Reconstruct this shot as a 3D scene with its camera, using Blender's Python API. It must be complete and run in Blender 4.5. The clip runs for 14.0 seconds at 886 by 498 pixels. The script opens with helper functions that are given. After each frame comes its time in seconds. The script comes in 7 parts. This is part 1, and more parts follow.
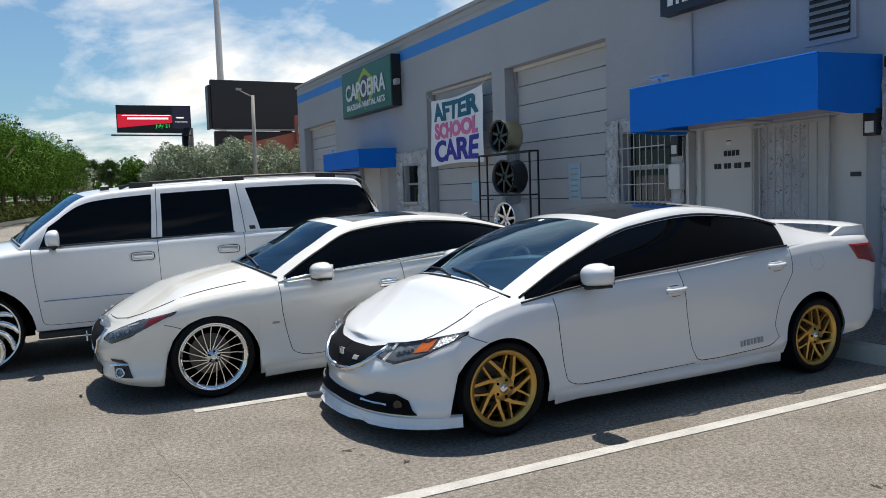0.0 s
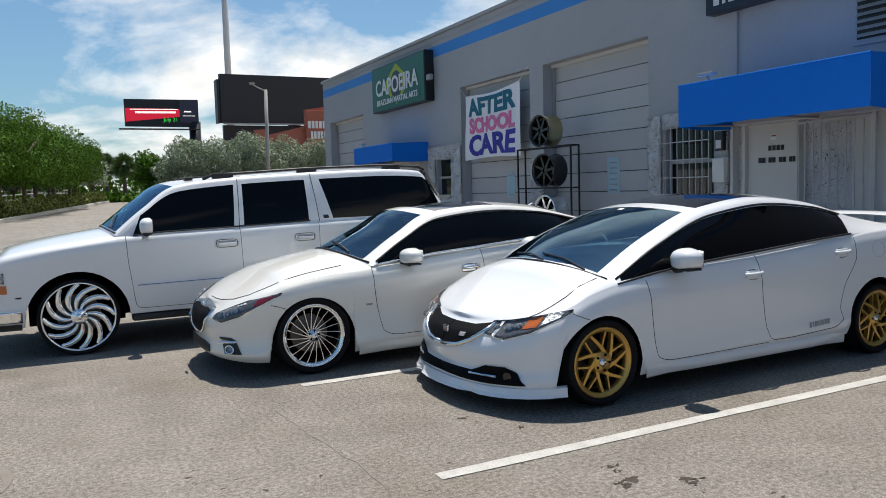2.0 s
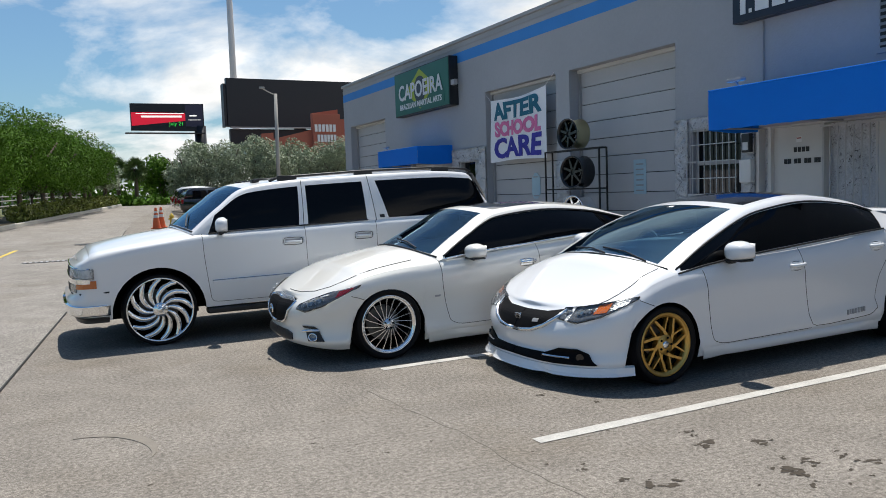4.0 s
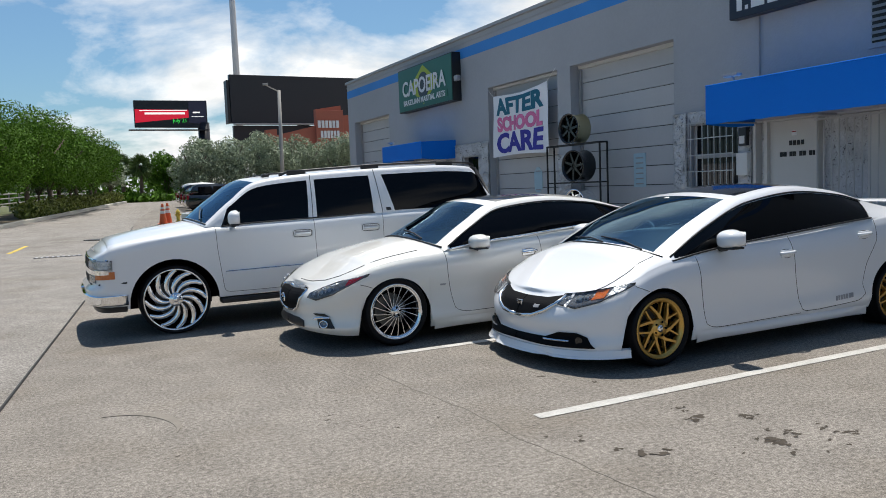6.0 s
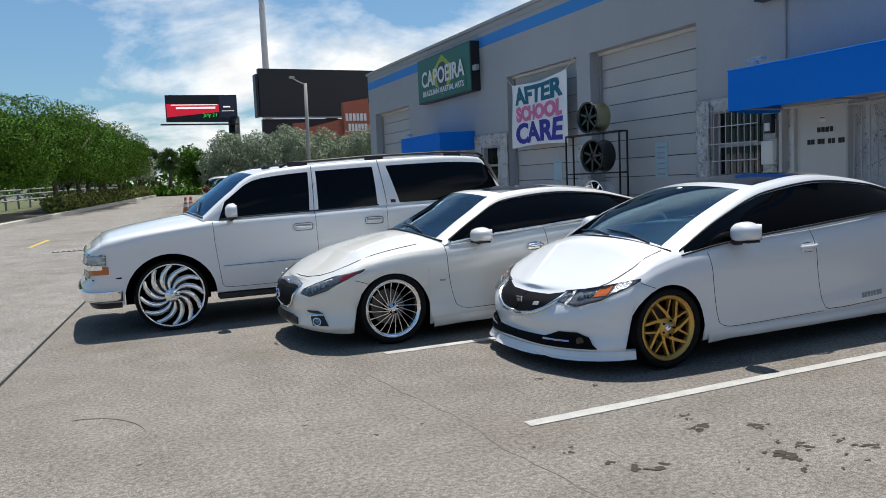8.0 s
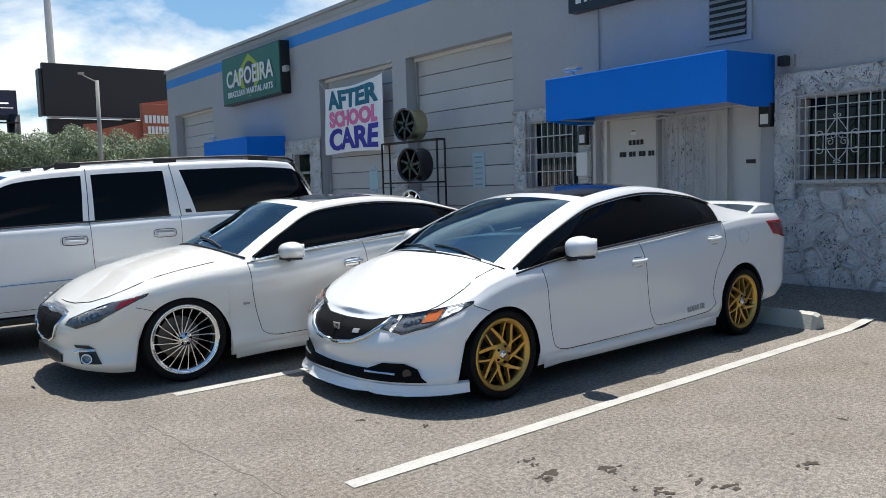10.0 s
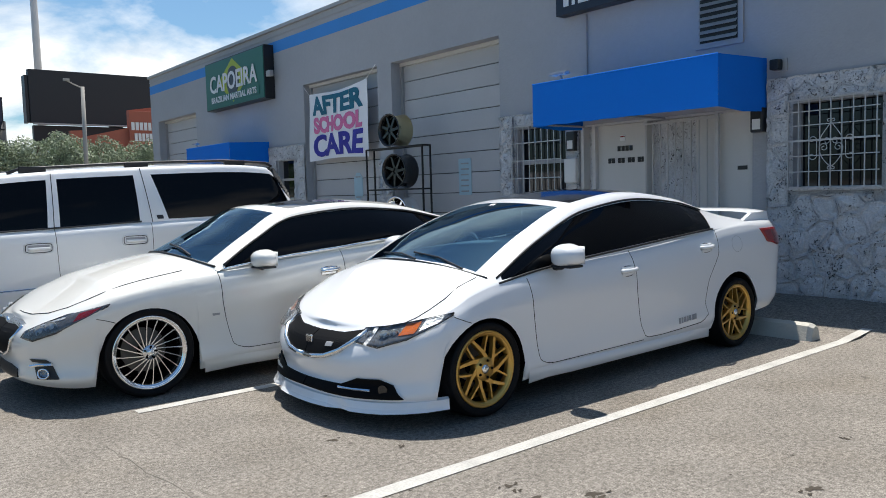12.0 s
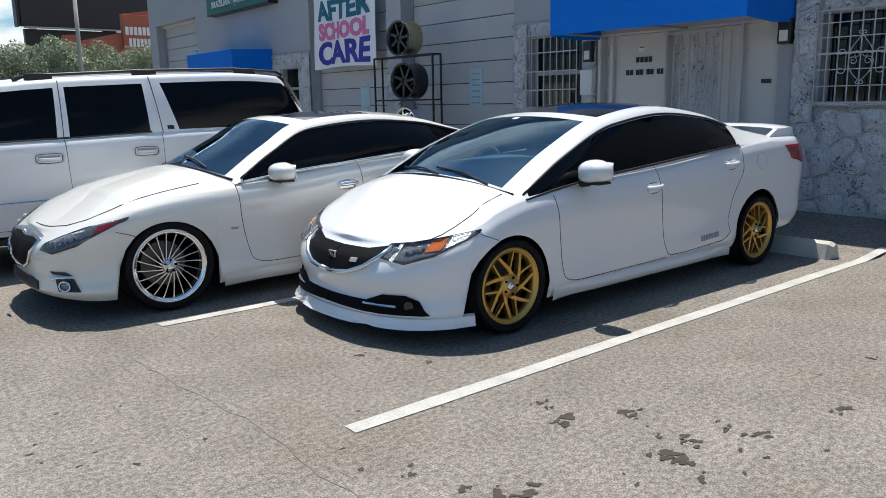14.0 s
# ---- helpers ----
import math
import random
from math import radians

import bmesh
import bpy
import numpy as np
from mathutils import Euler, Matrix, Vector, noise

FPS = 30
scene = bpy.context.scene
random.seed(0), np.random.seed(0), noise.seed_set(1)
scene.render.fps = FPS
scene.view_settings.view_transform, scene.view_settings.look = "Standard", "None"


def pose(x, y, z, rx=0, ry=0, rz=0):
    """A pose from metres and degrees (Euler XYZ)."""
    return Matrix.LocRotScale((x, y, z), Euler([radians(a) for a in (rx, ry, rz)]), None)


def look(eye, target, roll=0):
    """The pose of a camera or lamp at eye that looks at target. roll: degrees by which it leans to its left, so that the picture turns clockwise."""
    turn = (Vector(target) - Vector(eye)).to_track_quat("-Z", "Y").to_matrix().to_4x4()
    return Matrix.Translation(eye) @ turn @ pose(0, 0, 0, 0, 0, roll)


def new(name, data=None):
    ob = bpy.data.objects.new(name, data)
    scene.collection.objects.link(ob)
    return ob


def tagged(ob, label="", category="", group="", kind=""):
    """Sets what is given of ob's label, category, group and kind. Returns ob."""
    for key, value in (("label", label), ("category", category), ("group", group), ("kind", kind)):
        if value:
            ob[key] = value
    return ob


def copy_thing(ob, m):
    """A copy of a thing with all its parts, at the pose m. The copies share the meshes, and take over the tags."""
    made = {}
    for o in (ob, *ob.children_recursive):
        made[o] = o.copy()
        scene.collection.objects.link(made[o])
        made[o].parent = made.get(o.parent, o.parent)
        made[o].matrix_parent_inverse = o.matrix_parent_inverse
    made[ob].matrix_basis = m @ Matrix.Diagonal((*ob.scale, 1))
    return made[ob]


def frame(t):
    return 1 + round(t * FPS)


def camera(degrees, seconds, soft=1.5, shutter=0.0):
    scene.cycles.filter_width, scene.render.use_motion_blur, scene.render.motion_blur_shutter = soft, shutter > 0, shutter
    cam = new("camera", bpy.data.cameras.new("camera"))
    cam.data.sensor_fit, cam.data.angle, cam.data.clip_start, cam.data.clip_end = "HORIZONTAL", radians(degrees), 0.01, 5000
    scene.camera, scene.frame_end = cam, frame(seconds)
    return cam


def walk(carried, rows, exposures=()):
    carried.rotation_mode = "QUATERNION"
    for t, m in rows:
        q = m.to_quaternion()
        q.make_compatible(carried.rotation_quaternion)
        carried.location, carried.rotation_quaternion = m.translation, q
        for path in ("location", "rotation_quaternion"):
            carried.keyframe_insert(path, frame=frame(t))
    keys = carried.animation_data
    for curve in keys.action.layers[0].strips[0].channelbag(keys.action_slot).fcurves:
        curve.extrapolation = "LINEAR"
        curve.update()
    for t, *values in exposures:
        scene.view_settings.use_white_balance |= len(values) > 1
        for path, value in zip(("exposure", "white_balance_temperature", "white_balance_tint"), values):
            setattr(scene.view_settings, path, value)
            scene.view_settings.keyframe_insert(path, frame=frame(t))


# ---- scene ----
cam = camera(60.3, 14.0, soft=0.9)
PATH = [
    (0, (0.787, 0.264, 1.468), (1.697, 2.039, 1.322), -1.9),
    (0.5, (0.66, 0.152, 1.471), (1.57, 1.927, 1.327), -1.7),
    (1, (0.407, 0.122, 1.466), (1.314, 1.898, 1.322), -1.6),
    (1.5, (0.156, 0.12, 1.484), (1.063, 1.896, 1.331), -1.6),
    (2, (0.017, 0.213, 1.451), (0.92, 1.991, 1.292), -1.7),
    (2.5, (-0.154, 0.241, 1.448), (0.745, 2.021, 1.292), -1.8),
    (3, (-0.377, 0.19, 1.449), (0.526, 1.968, 1.3), -1.9),
    (5.5, (-0.866, -0.244, 1.429), (0.023, 1.541, 1.269), -2.1),
    (6, (-0.848, -0.255, 1.42), (0.043, 1.529, 1.257), -2.2),
    (6.5, (-0.812, -0.244, 1.41), (0.08, 1.538, 1.242), -2.2),
    (7, (-0.716, -0.203, 1.395), (0.108, 1.612, 1.221), -2.4),
    (7.5, (-0.56, -0.137, 1.398), (0.1, 1.743, 1.231), -2.7),
    (8, (-0.462, -0.081, 1.394), (0.356, 1.735, 1.215), -2.5),
    (8.5, (-0.393, 0.074, 1.387), (0.713, 1.728, 1.187), -1.8),
    (9, (-0.299, 0.274, 1.391), (0.892, 1.868, 1.191), -1.7),
    (11.5, (0.105, 0.775, 1.369), (1.361, 2.325, 1.224), -1.6),
    (12, (0.123, 0.765, 1.362), (1.38, 2.313, 1.209), -1.6),
    (12.5, (0.142, 0.767, 1.383), (1.389, 2.306, 1.11), -1.5),
    (13, (0.156, 0.775, 1.377), (1.395, 2.308, 1.036), -1.5),
    (13.5, (0.13, 0.819, 1.379), (1.364, 2.348, 1.005), -1.3),
    (14, (0.053, 0.928, 1.381), (1.288, 2.455, 0.999), -1.1),
]
walk(cam, [(t, look(eye, target, roll)) for t, eye, target, roll in PATH], [(0.0, 0.17, 6900, 9.0), (3.0, 0.15, 6800, 9.0), (7.0, 0.14, 6700, 9.0), (7.5, 0.10, 6600, 8.5), (8.5, 0.10, 6600, 8.5), (9.0, 0.32, 6650, 8.5), (12.0, 0.36, 6750, 8.5), (13.0, 0.30, 6750, 8.5), (14.0, 0.29, 6700, 8.5)])

# ---- world, sun ----
SHADE = Vector((-0.17, -0.31, -1.0))
sun_way = -SHADE.normalized()
world = bpy.data.worlds.new("sky")
scene.world = world
world.use_nodes = True
wn, wl = world.node_tree.nodes, world.node_tree.links
wn.clear()
w_out = wn.new("ShaderNodeOutputWorld")
w_bg = wn.new("ShaderNodeBackground")
w_sky = wn.new("ShaderNodeTexSky")
w_sky.sky_type = "NISHITA"
w_sky.sun_disc = False
w_sky.sun_elevation = math.asin(sun_way.z)
w_sky.sun_rotation = math.atan2(sun_way.x, sun_way.y)
w_sky.dust_density = 1.2
w_tc = wn.new("ShaderNodeTexCoord")
w_sep = wn.new("ShaderNodeSeparateXYZ")
w_add = wn.new("ShaderNodeMath")
w_add.operation = "ADD"
w_add.inputs[1].default_value = 0.16
w_dx = wn.new("ShaderNodeMath")
w_dx.operation = "DIVIDE"
w_dy = wn.new("ShaderNodeMath")
w_dy.operation = "DIVIDE"
w_comb = wn.new("ShaderNodeCombineXYZ")
w_n = wn.new("ShaderNodeTexNoise")
w_n.inputs["Scale"].default_value = 1.15
w_n.inputs["Detail"].default_value = 9
w_n.inputs["Roughness"].default_value = 0.56
w_n.inputs["Distortion"].default_value = 0.35
w_map = wn.new("ShaderNodeMapping")
w_map.inputs["Location"].default_value = (1.7, 3.35, 0.0)
w_map.inputs["Scale"].default_value = (1.0, 0.62, 1.0)
w_r = wn.new("ShaderNodeMapRange")
w_r.inputs["From Min"].default_value = 0.42
w_r.inputs["From Max"].default_value = 0.585
w_tint = wn.new("ShaderNodeMixRGB")
w_tint.blend_type = "MULTIPLY"
w_tint.inputs[0].default_value = 1.0
w_tint.inputs[2].default_value = (0.86, 1.22, 1.46, 1)
w_n2 = wn.new("ShaderNodeTexNoise")
w_n2.inputs["Scale"].default_value = 4.0
w_n2.inputs["Detail"].default_value = 8
w_cr = wn.new("ShaderNodeValToRGB")
w_cr.color_ramp.elements[0].position, w_cr.color_ramp.elements[0].color = 0.3, (11.2, 11.5, 11.9, 1)
w_cr.color_ramp.elements[1].position, w_cr.color_ramp.elements[1].color = 0.7, (15.4, 15.6, 15.9, 1)
w_mix = wn.new("ShaderNodeMixRGB")
wl.new(w_tc.outputs["Generated"], w_sep.inputs[0])
wl.new(w_sep.outputs["Z"], w_add.inputs[0])
wl.new(w_sep.outputs["X"], w_dx.inputs[0])
wl.new(w_add.outputs[0], w_dx.inputs[1])
wl.new(w_sep.outputs["Y"], w_dy.inputs[0])
wl.new(w_add.outputs[0], w_dy.inputs[1])
wl.new(w_dx.outputs[0], w_comb.inputs["X"])
wl.new(w_dy.outputs[0], w_comb.inputs["Y"])
wl.new(w_comb.outputs[0], w_map.inputs["Vector"])
wl.new(w_map.outputs[0], w_n.inputs["Vector"])
wl.new(w_map.outputs[0], w_n2.inputs["Vector"])
w_bx = wn.new("ShaderNodeMath")
w_bx.operation = "MULTIPLY_ADD"
w_bx.inputs[1].default_value, w_bx.inputs[2].default_value = 0.26, -0.035
w_bz = wn.new("ShaderNodeMath")
w_bz.operation = "MULTIPLY_ADD"
w_bz.inputs[1].default_value = -0.22
w_sum = wn.new("ShaderNodeMath")
w_sum.operation = "ADD"
wl.new(w_sep.outputs["X"], w_bx.inputs[0])
wl.new(w_sep.outputs["Z"], w_bz.inputs[0])
wl.new(w_bx.outputs[0], w_bz.inputs[2])
wl.new(w_bz.outputs[0], w_sum.inputs[0])
wl.new(w_n.outputs["Fac"], w_sum.inputs[1])
wl.new(w_sum.outputs[0], w_r.inputs["Value"])
wl.new(w_n2.outputs["Fac"], w_cr.inputs["Fac"])
wl.new(w_sky.outputs[0], w_tint.inputs[1])
wl.new(w_r.outputs[0], w_mix.inputs[0])
wl.new(w_tint.outputs[0], w_mix.inputs[1])
wl.new(w_cr.outputs[0], w_mix.inputs[2])
wl.new(w_mix.outputs[0], w_bg.inputs["Color"])
w_bg.inputs["Strength"].default_value = 0.070
wl.new(w_bg.outputs[0], w_out.inputs[0])

sun_data = bpy.data.lights.new("sun", "SUN")
sun_data.energy = 5.0
sun_data.angle = radians(0.53)
sun_data.color = (1.0, 0.97, 0.93)
sun_ob = new("sun", sun_data)
sun_ob.matrix_world = look((0, 0, 30), Vector((0, 0, 30)) - sun_way)


# ---- materials ----
def mat(name, color, rough=0.6, metal=0.0, spec=0.5, coat=0.0, vary=0.0, vscale=4.0, bump=0.0, bscale=60.0, fine=0.0, obj_random=0.0, island=0.0):
    m = bpy.data.materials.new(name)
    m.use_nodes = True
    n, l = m.node_tree.nodes, m.node_tree.links
    b = n["Principled BSDF"]
    b.inputs["Roughness"].default_value = rough
    b.inputs["Metallic"].default_value = metal
    b.inputs["Specular IOR Level"].default_value = spec
    b.inputs["Coat Weight"].default_value = coat
    b.inputs["Coat Roughness"].default_value = 0.03
    b.inputs["Base Color"].default_value = (*color, 1)
    tc = n.new("ShaderNodeTexCoord")
    if vary > 0 or fine > 0 or obj_random > 0 or island > 0:
        big = n.new("ShaderNodeTexNoise")
        big.inputs["Scale"].default_value = vscale
        big.inputs["Detail"].default_value = 6
        l.new(tc.outputs["Object"], big.inputs["Vector"])
        small = n.new("ShaderNodeTexNoise")
        small.inputs["Scale"].default_value = vscale * 23
        small.inputs["Detail"].default_value = 3
        l.new(tc.outputs["Object"], small.inputs["Vector"])
        a = n.new("ShaderNodeMath")
        a.operation = "MULTIPLY_ADD"
        l.new(big.outputs["Fac"], a.inputs[0])
        a.inputs[1].default_value = vary * 2
        a.inputs[2].default_value = 1 - vary
        c = n.new("ShaderNodeMath")
        c.operation = "MULTIPLY_ADD"
        l.new(small.outputs["Fac"], c.inputs[0])
        c.inputs[1].default_value = fine * 2
        c.inputs[2].default_value = 1 - fine
        d = n.new("ShaderNodeMath")
        d.operation = "MULTIPLY"
        l.new(a.outputs[0], d.inputs[0])
        l.new(c.outputs[0], d.inputs[1])
        last = d
        for amount, node, out in ((obj_random, "ShaderNodeObjectInfo", "Random"), (island, "ShaderNodeNewGeometry", "Random Per Island")):
            if amount > 0:
                oi = n.new(node)
                e = n.new("ShaderNodeMath")
                e.operation = "MULTIPLY_ADD"
                l.new(oi.outputs[out], e.inputs[0])
                e.inputs[1].default_value = amount * 2
                e.inputs[2].default_value = 1 - amount
                f = n.new("ShaderNodeMath")
                f.operation = "MULTIPLY"
                l.new(last.outputs[0], f.inputs[0])
                l.new(e.outputs[0], f.inputs[1])
                last = f
        sc = n.new("ShaderNodeVectorMath")
        sc.operation = "SCALE"
        sc.inputs[0].default_value = color
        l.new(last.outputs[0], sc.inputs["Scale"])
        l.new(sc.outputs[0], b.inputs["Base Color"])
    if bump > 0:
        bt = n.new("ShaderNodeTexNoise")
        bt.inputs["Scale"].default_value = bscale
        bt.inputs["Detail"].default_value = 5
        l.new(tc.outputs["Object"], bt.inputs["Vector"])
        bn = n.new("ShaderNodeBump")
        bn.inputs["Strength"].default_value = bump
        bn.inputs["Distance"].default_value = 0.02
        l.new(bt.outputs["Fac"], bn.inputs["Height"])
        l.new(bn.outputs[0], b.inputs["Normal"])
    return m


def glass(name, tint, gloss=0.02, ior=1.5, shine=(1, 1, 1)):
    """A thin pane: tinted see-through with a Fresnel reflection."""
    m = bpy.data.materials.new(name)
    m.use_nodes = True
    n, l = m.node_tree.nodes, m.node_tree.links
    n.clear()
    out = n.new("ShaderNodeOutputMaterial")
    tr = n.new("ShaderNodeBsdfTransparent")
    tr.inputs[0].default_value = (*tint, 1)
    gl = n.new("ShaderNodeBsdfGlossy")
    gl.inputs["Roughness"].default_value = gloss
    gl.inputs[0].default_value = (*shine, 1)
    fr = n.new("ShaderNodeFresnel")
    fr.inputs[0].default_value = ior
    mx = n.new("ShaderNodeMixShader")
    l.new(fr.outputs[0], mx.inputs[0])
    l.new(tr.outputs[0], mx.inputs[1])
    l.new(gl.outputs[0], mx.inputs[2])
    l.new(mx.outputs[0], out.inputs[0])
    return m


def glow(name, color, strength):
    m = bpy.data.materials.new(name)
    m.use_nodes = True
    b = m.node_tree.nodes["Principled BSDF"]
    b.inputs["Base Color"].default_value = (*[c * 0.5 for c in color], 1)
    b.inputs["Emission Color"].default_value = (*color, 1)
    b.inputs["Emission Strength"].default_value = strength
    b.inputs["Roughness"].default_value = 0.4
    return m


M_PAINT = mat("white_paint", (0.755, 0.765, 0.785), 0.34, 0, 0.5, 0.9, vary=0.015, vscale=1.2)
M_PEARL = mat("pearl_white_paint", (0.765, 0.75, 0.705), 0.32, 0.05, 0.5, 0.9, vary=0.015, vscale=1.2)
M_WAGON = mat("wagon_white_paint", (0.745, 0.755, 0.77), 0.35, 0, 0.5, 0.9, vary=0.03, vscale=1.6)
M_BLACKTRIM = mat("black_trim", (0.012, 0.012, 0.013), 0.45, vary=0.1, bump=0.05)
M_GLOSSBLACK = mat("gloss_black", (0.008, 0.008, 0.009), 0.12, coat=0.5)
M_GRILLE = mat("black_mesh", (0.004, 0.004, 0.0045), 0.6, spec=0.08, vary=0.3, vscale=60)
M_RUBBER = mat("tyre_rubber", (0.006, 0.006, 0.007), 0.6, spec=0.15, vary=0.2, vscale=9, bump=0.15, bscale=90)
M_GOLD = mat("gold_wheel_paint", (0.58, 0.345, 0.085), 0.33, 0.75, coat=0.3, vary=0.06)
M_CHROME = mat("chrome", (0.86, 0.87, 0.88), 0.06, 1.0)
M_MACHINED = mat("machined_aluminium", (0.74, 0.75, 0.76), 0.16, 1.0, vary=0.04)
M_DARKWHEEL = mat("dark_wheel", (0.02, 0.02, 0.022), 0.25, 0.4, coat=0.3)
M_STEEL = mat("brake_steel", (0.10, 0.095, 0.09), 0.4, 0.9, vary=0.15, vscale=20)
M_TINT = mat("tinted_window", (0.002, 0.002, 0.0025), 0.02, 0, 0.19, vary=0.3)
M_SHIELD = glass("windscreen_glass", (0.44, 0.66, 0.78), 0.02, 1.95, (0.54, 0.80, 1.0))
M_CLEAR = glass("clear_lens", (0.88, 0.9, 0.92))
M_LAMP = mat("lamp_reflector", (0.22, 0.24, 0.27), 0.12, 0.9, vary=0.6, vscale=16, fine=0.2, bump=0.9, bscale=24)
M_HOUSING = mat("lamp_housing", (0.13, 0.14, 0.155), 0.22, 0.3, vary=0.5, vscale=40, bump=0.4, bscale=30)
M_BOWL = mat("lamp_bowl_silver", (0.66, 0.68, 0.70), 0.25, 0.45, vary=0.3, vscale=30, bump=0.7, bscale=45)
M_AMBER = mat("amber_lens", (0.50, 0.13, 0.025), 0.15, coat=0.7, vary=0.2, vscale=30)
M_RED = mat("red_lens", (0.26, 0.008, 0.010), 0.12, coat=0.8, vary=0.2, vscale=20)
M_DASH = mat("dashboard_plastic", (0.30, 0.31, 0.31), 0.6, vary=0.15, bump=0.1)
M_SEAT = mat("seat_cloth", (0.05, 0.05, 0.055), 0.8, vary=0.2, bump=0.2)
M_SEATL = mat("seat_leather", (0.30, 0.29, 0.26), 0.55, vary=0.1, bump=0.1)
# near-black base colour, deepens the shade under cars and inside wheels
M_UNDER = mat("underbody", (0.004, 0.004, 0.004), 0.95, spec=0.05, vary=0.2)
M_SEAM = mat("panel_gap", (0.02, 0.02, 0.02), 0.8)

M_WALL = mat("painted_wall", (0.36, 0.372, 0.40), 0.8, vary=0.13, vscale=0.7, fine=0.05, bump=0.25, bscale=35)
M_DOORW = mat("roller_door_paint", (0.43, 0.433, 0.45), 0.55, vary=0.12, vscale=0.9, fine=0.03, obj_random=0.05)
M_BLUE = mat("blue_canvas", (0.002, 0.165, 0.66), 0.6, spec=0.12, vary=0.07, vscale=1.5, fine=0.03, bump=0.08, bscale=40)
M_STRIPE = mat("blue_stripe_paint", (0.03, 0.23, 0.62), 0.6, vary=0.12, vscale=1.0, fine=0.04)


def coral_material(name, color):
    """Painted coral rock: rough, with small crooked hollows whose shade is put into the colour."""
    m = bpy.data.materials.new(name)
    m.use_nodes = True
    n, l = m.node_tree.nodes, m.node_tree.links
    b = n["Principled BSDF"]
    b.inputs["Roughness"].default_value = 0.88
    b.inputs["Specular IOR Level"].default_value = 0.2
    tc = n.new("ShaderNodeTexCoord")

    def noise(scale, detail, distort=0.0):
        t = n.new("ShaderNodeTexNoise")
        t.inputs["Scale"].default_value = scale
        t.inputs["Detail"].default_value = detail
        t.inputs["Distortion"].default_value = distort
        l.new(tc.outputs["Object"], t.inputs["Vector"])
        return t

    def ramp(src, p0, v0, p1, v1):
        r = n.new("ShaderNodeMapRange")
        r.inputs["From Min"].default_value, r.inputs["From Max"].default_value = p0, p1
        r.inputs["To Min"].default_value, r.inputs["To Max"].default_value = v0, v1
        l.new(src, r.inputs["Value"])
        return r

    def times(a, c):
        x = n.new("ShaderNodeMath")
        x.operation = "MULTIPLY"
        l.new(a, x.inputs[0])
        l.new(c, x.inputs[1])
        return x
    # shade inside the hollows, darkens base colour where the bump sinks
    pit_shade = ramp(noise(26, 3, 1.6).outputs["Fac"], 0.60, 1.0, 0.66, 0.16)
    patch = ramp(noise(5, 4).outputs["Fac"], 0.40, 0.0, 0.56, 1.0)
    blend = n.new("ShaderNodeMix")
    blend.inputs[2].default_value = 1.0
    l.new(patch.outputs[0], blend.inputs[0])
    l.new(pit_shade.outputs[0], blend.inputs[3])
    tone = times(ramp(noise(3.5, 6).outputs["Fac"], 0.3, 0.86, 0.7, 1.14).outputs[0], ramp(noise(70, 3).outputs["Fac"], 0.3, 0.86, 0.7, 1.14).outputs[0])
    all_ = times(tone.outputs[0], blend.outputs[0])
    sc = n.new("ShaderNodeVectorMath")
    sc.operation = "SCALE"
    sc.inputs[0].default_value = color
    l.new(all_.outputs[0], sc.inputs["Scale"])
    l.new(sc.outputs[0], b.inputs["Base Color"])
    height = times(ramp(noise(13, 6).outputs["Fac"], 0.2, 0.35, 0.8, 1.0).outputs[0], blend.outputs[0])
    bn = n.new("ShaderNodeBump")
    bn.inputs["Strength"].default_value = 1.0
    bn.inputs["Distance"].default_value = 0.035
    l.new(height.outputs[0], bn.inputs["Height"])
    l.new(bn.outputs[0], b.inputs["Normal"])
    return m


M_STONE = coral_material("painted_stone", (0.54, 0.55, 0.575))
M_STONEJ = coral_material("stone_backing", (0.44, 0.45, 0.47))
M_TRIMGREY = mat("grey_metal_trim", (0.34, 0.34, 0.35), 0.5, 0.2, vary=0.1)
M_WHITEMETAL = mat("white_painted_iron", (0.46, 0.465, 0.47), 0.45, vary=0.12, vscale=6)
M_CREAMDOOR = mat("cream_door_paint", (0.56, 0.555, 0.545), 0.5, vary=0.07, vscale=1.5, fine=0.02)
M_DARKGLASS = mat("dark_window", (0.006, 0.007, 0.010), 0.04, 0, 0.35, vary=0.3)
M_GREEN = mat("sign_green", (0.012, 0.12, 0.085), 0.45, vary=0.07, vscale=1.5)
M_SIGNBLACK = mat("sign_black", (0.01, 0.011, 0.014), 0.4, vary=0.1)
M_SIGNNAVY = mat("sign_navy", (0.008, 0.013, 0.03), 0.4, vary=0.1)
M_YELLOWG = mat("sign_yellow_green", (0.35, 0.42, 0.03), 0.5, vary=0.05)
M_SIGNWHITE = mat("sign_white", (0.72, 0.72, 0.72), 0.5, vary=0.05)
M_BANNER = mat("banner_cloth", (0.74, 0.76, 0.80), 0.8, vary=0.06, vscale=2.0, fine=0.03, bump=0.15, bscale=16)
M_TEAL = mat("banner_teal", (0.01, 0.125, 0.20), 0.8, vary=0.15, vscale=5)
M_PINK = mat("banner_pink", (0.62, 0.16, 0.34), 0.8, vary=0.15, vscale=5)
M_PURPLE = mat("banner_purple", (0.035, 0.035, 0.30), 0.8, vary=0.25, vscale=6)
M_INK = mat("black_ink", (0.012, 0.012, 0.014), 0.6)
M_NOTE = mat("pale_blue_notice", (0.36, 0.52, 0.60), 0.6, vary=0.12, vscale=6)
M_IRON = mat("dark_iron", (0.018, 0.017, 0.016), 0.55, 0.4, vary=0.3, vscale=12)
M_LINE = mat("white_line_paint", (0.44, 0.425, 0.395), 0.85, vary=0.4, vscale=5, fine=0.45, bump=0.3, bscale=80)
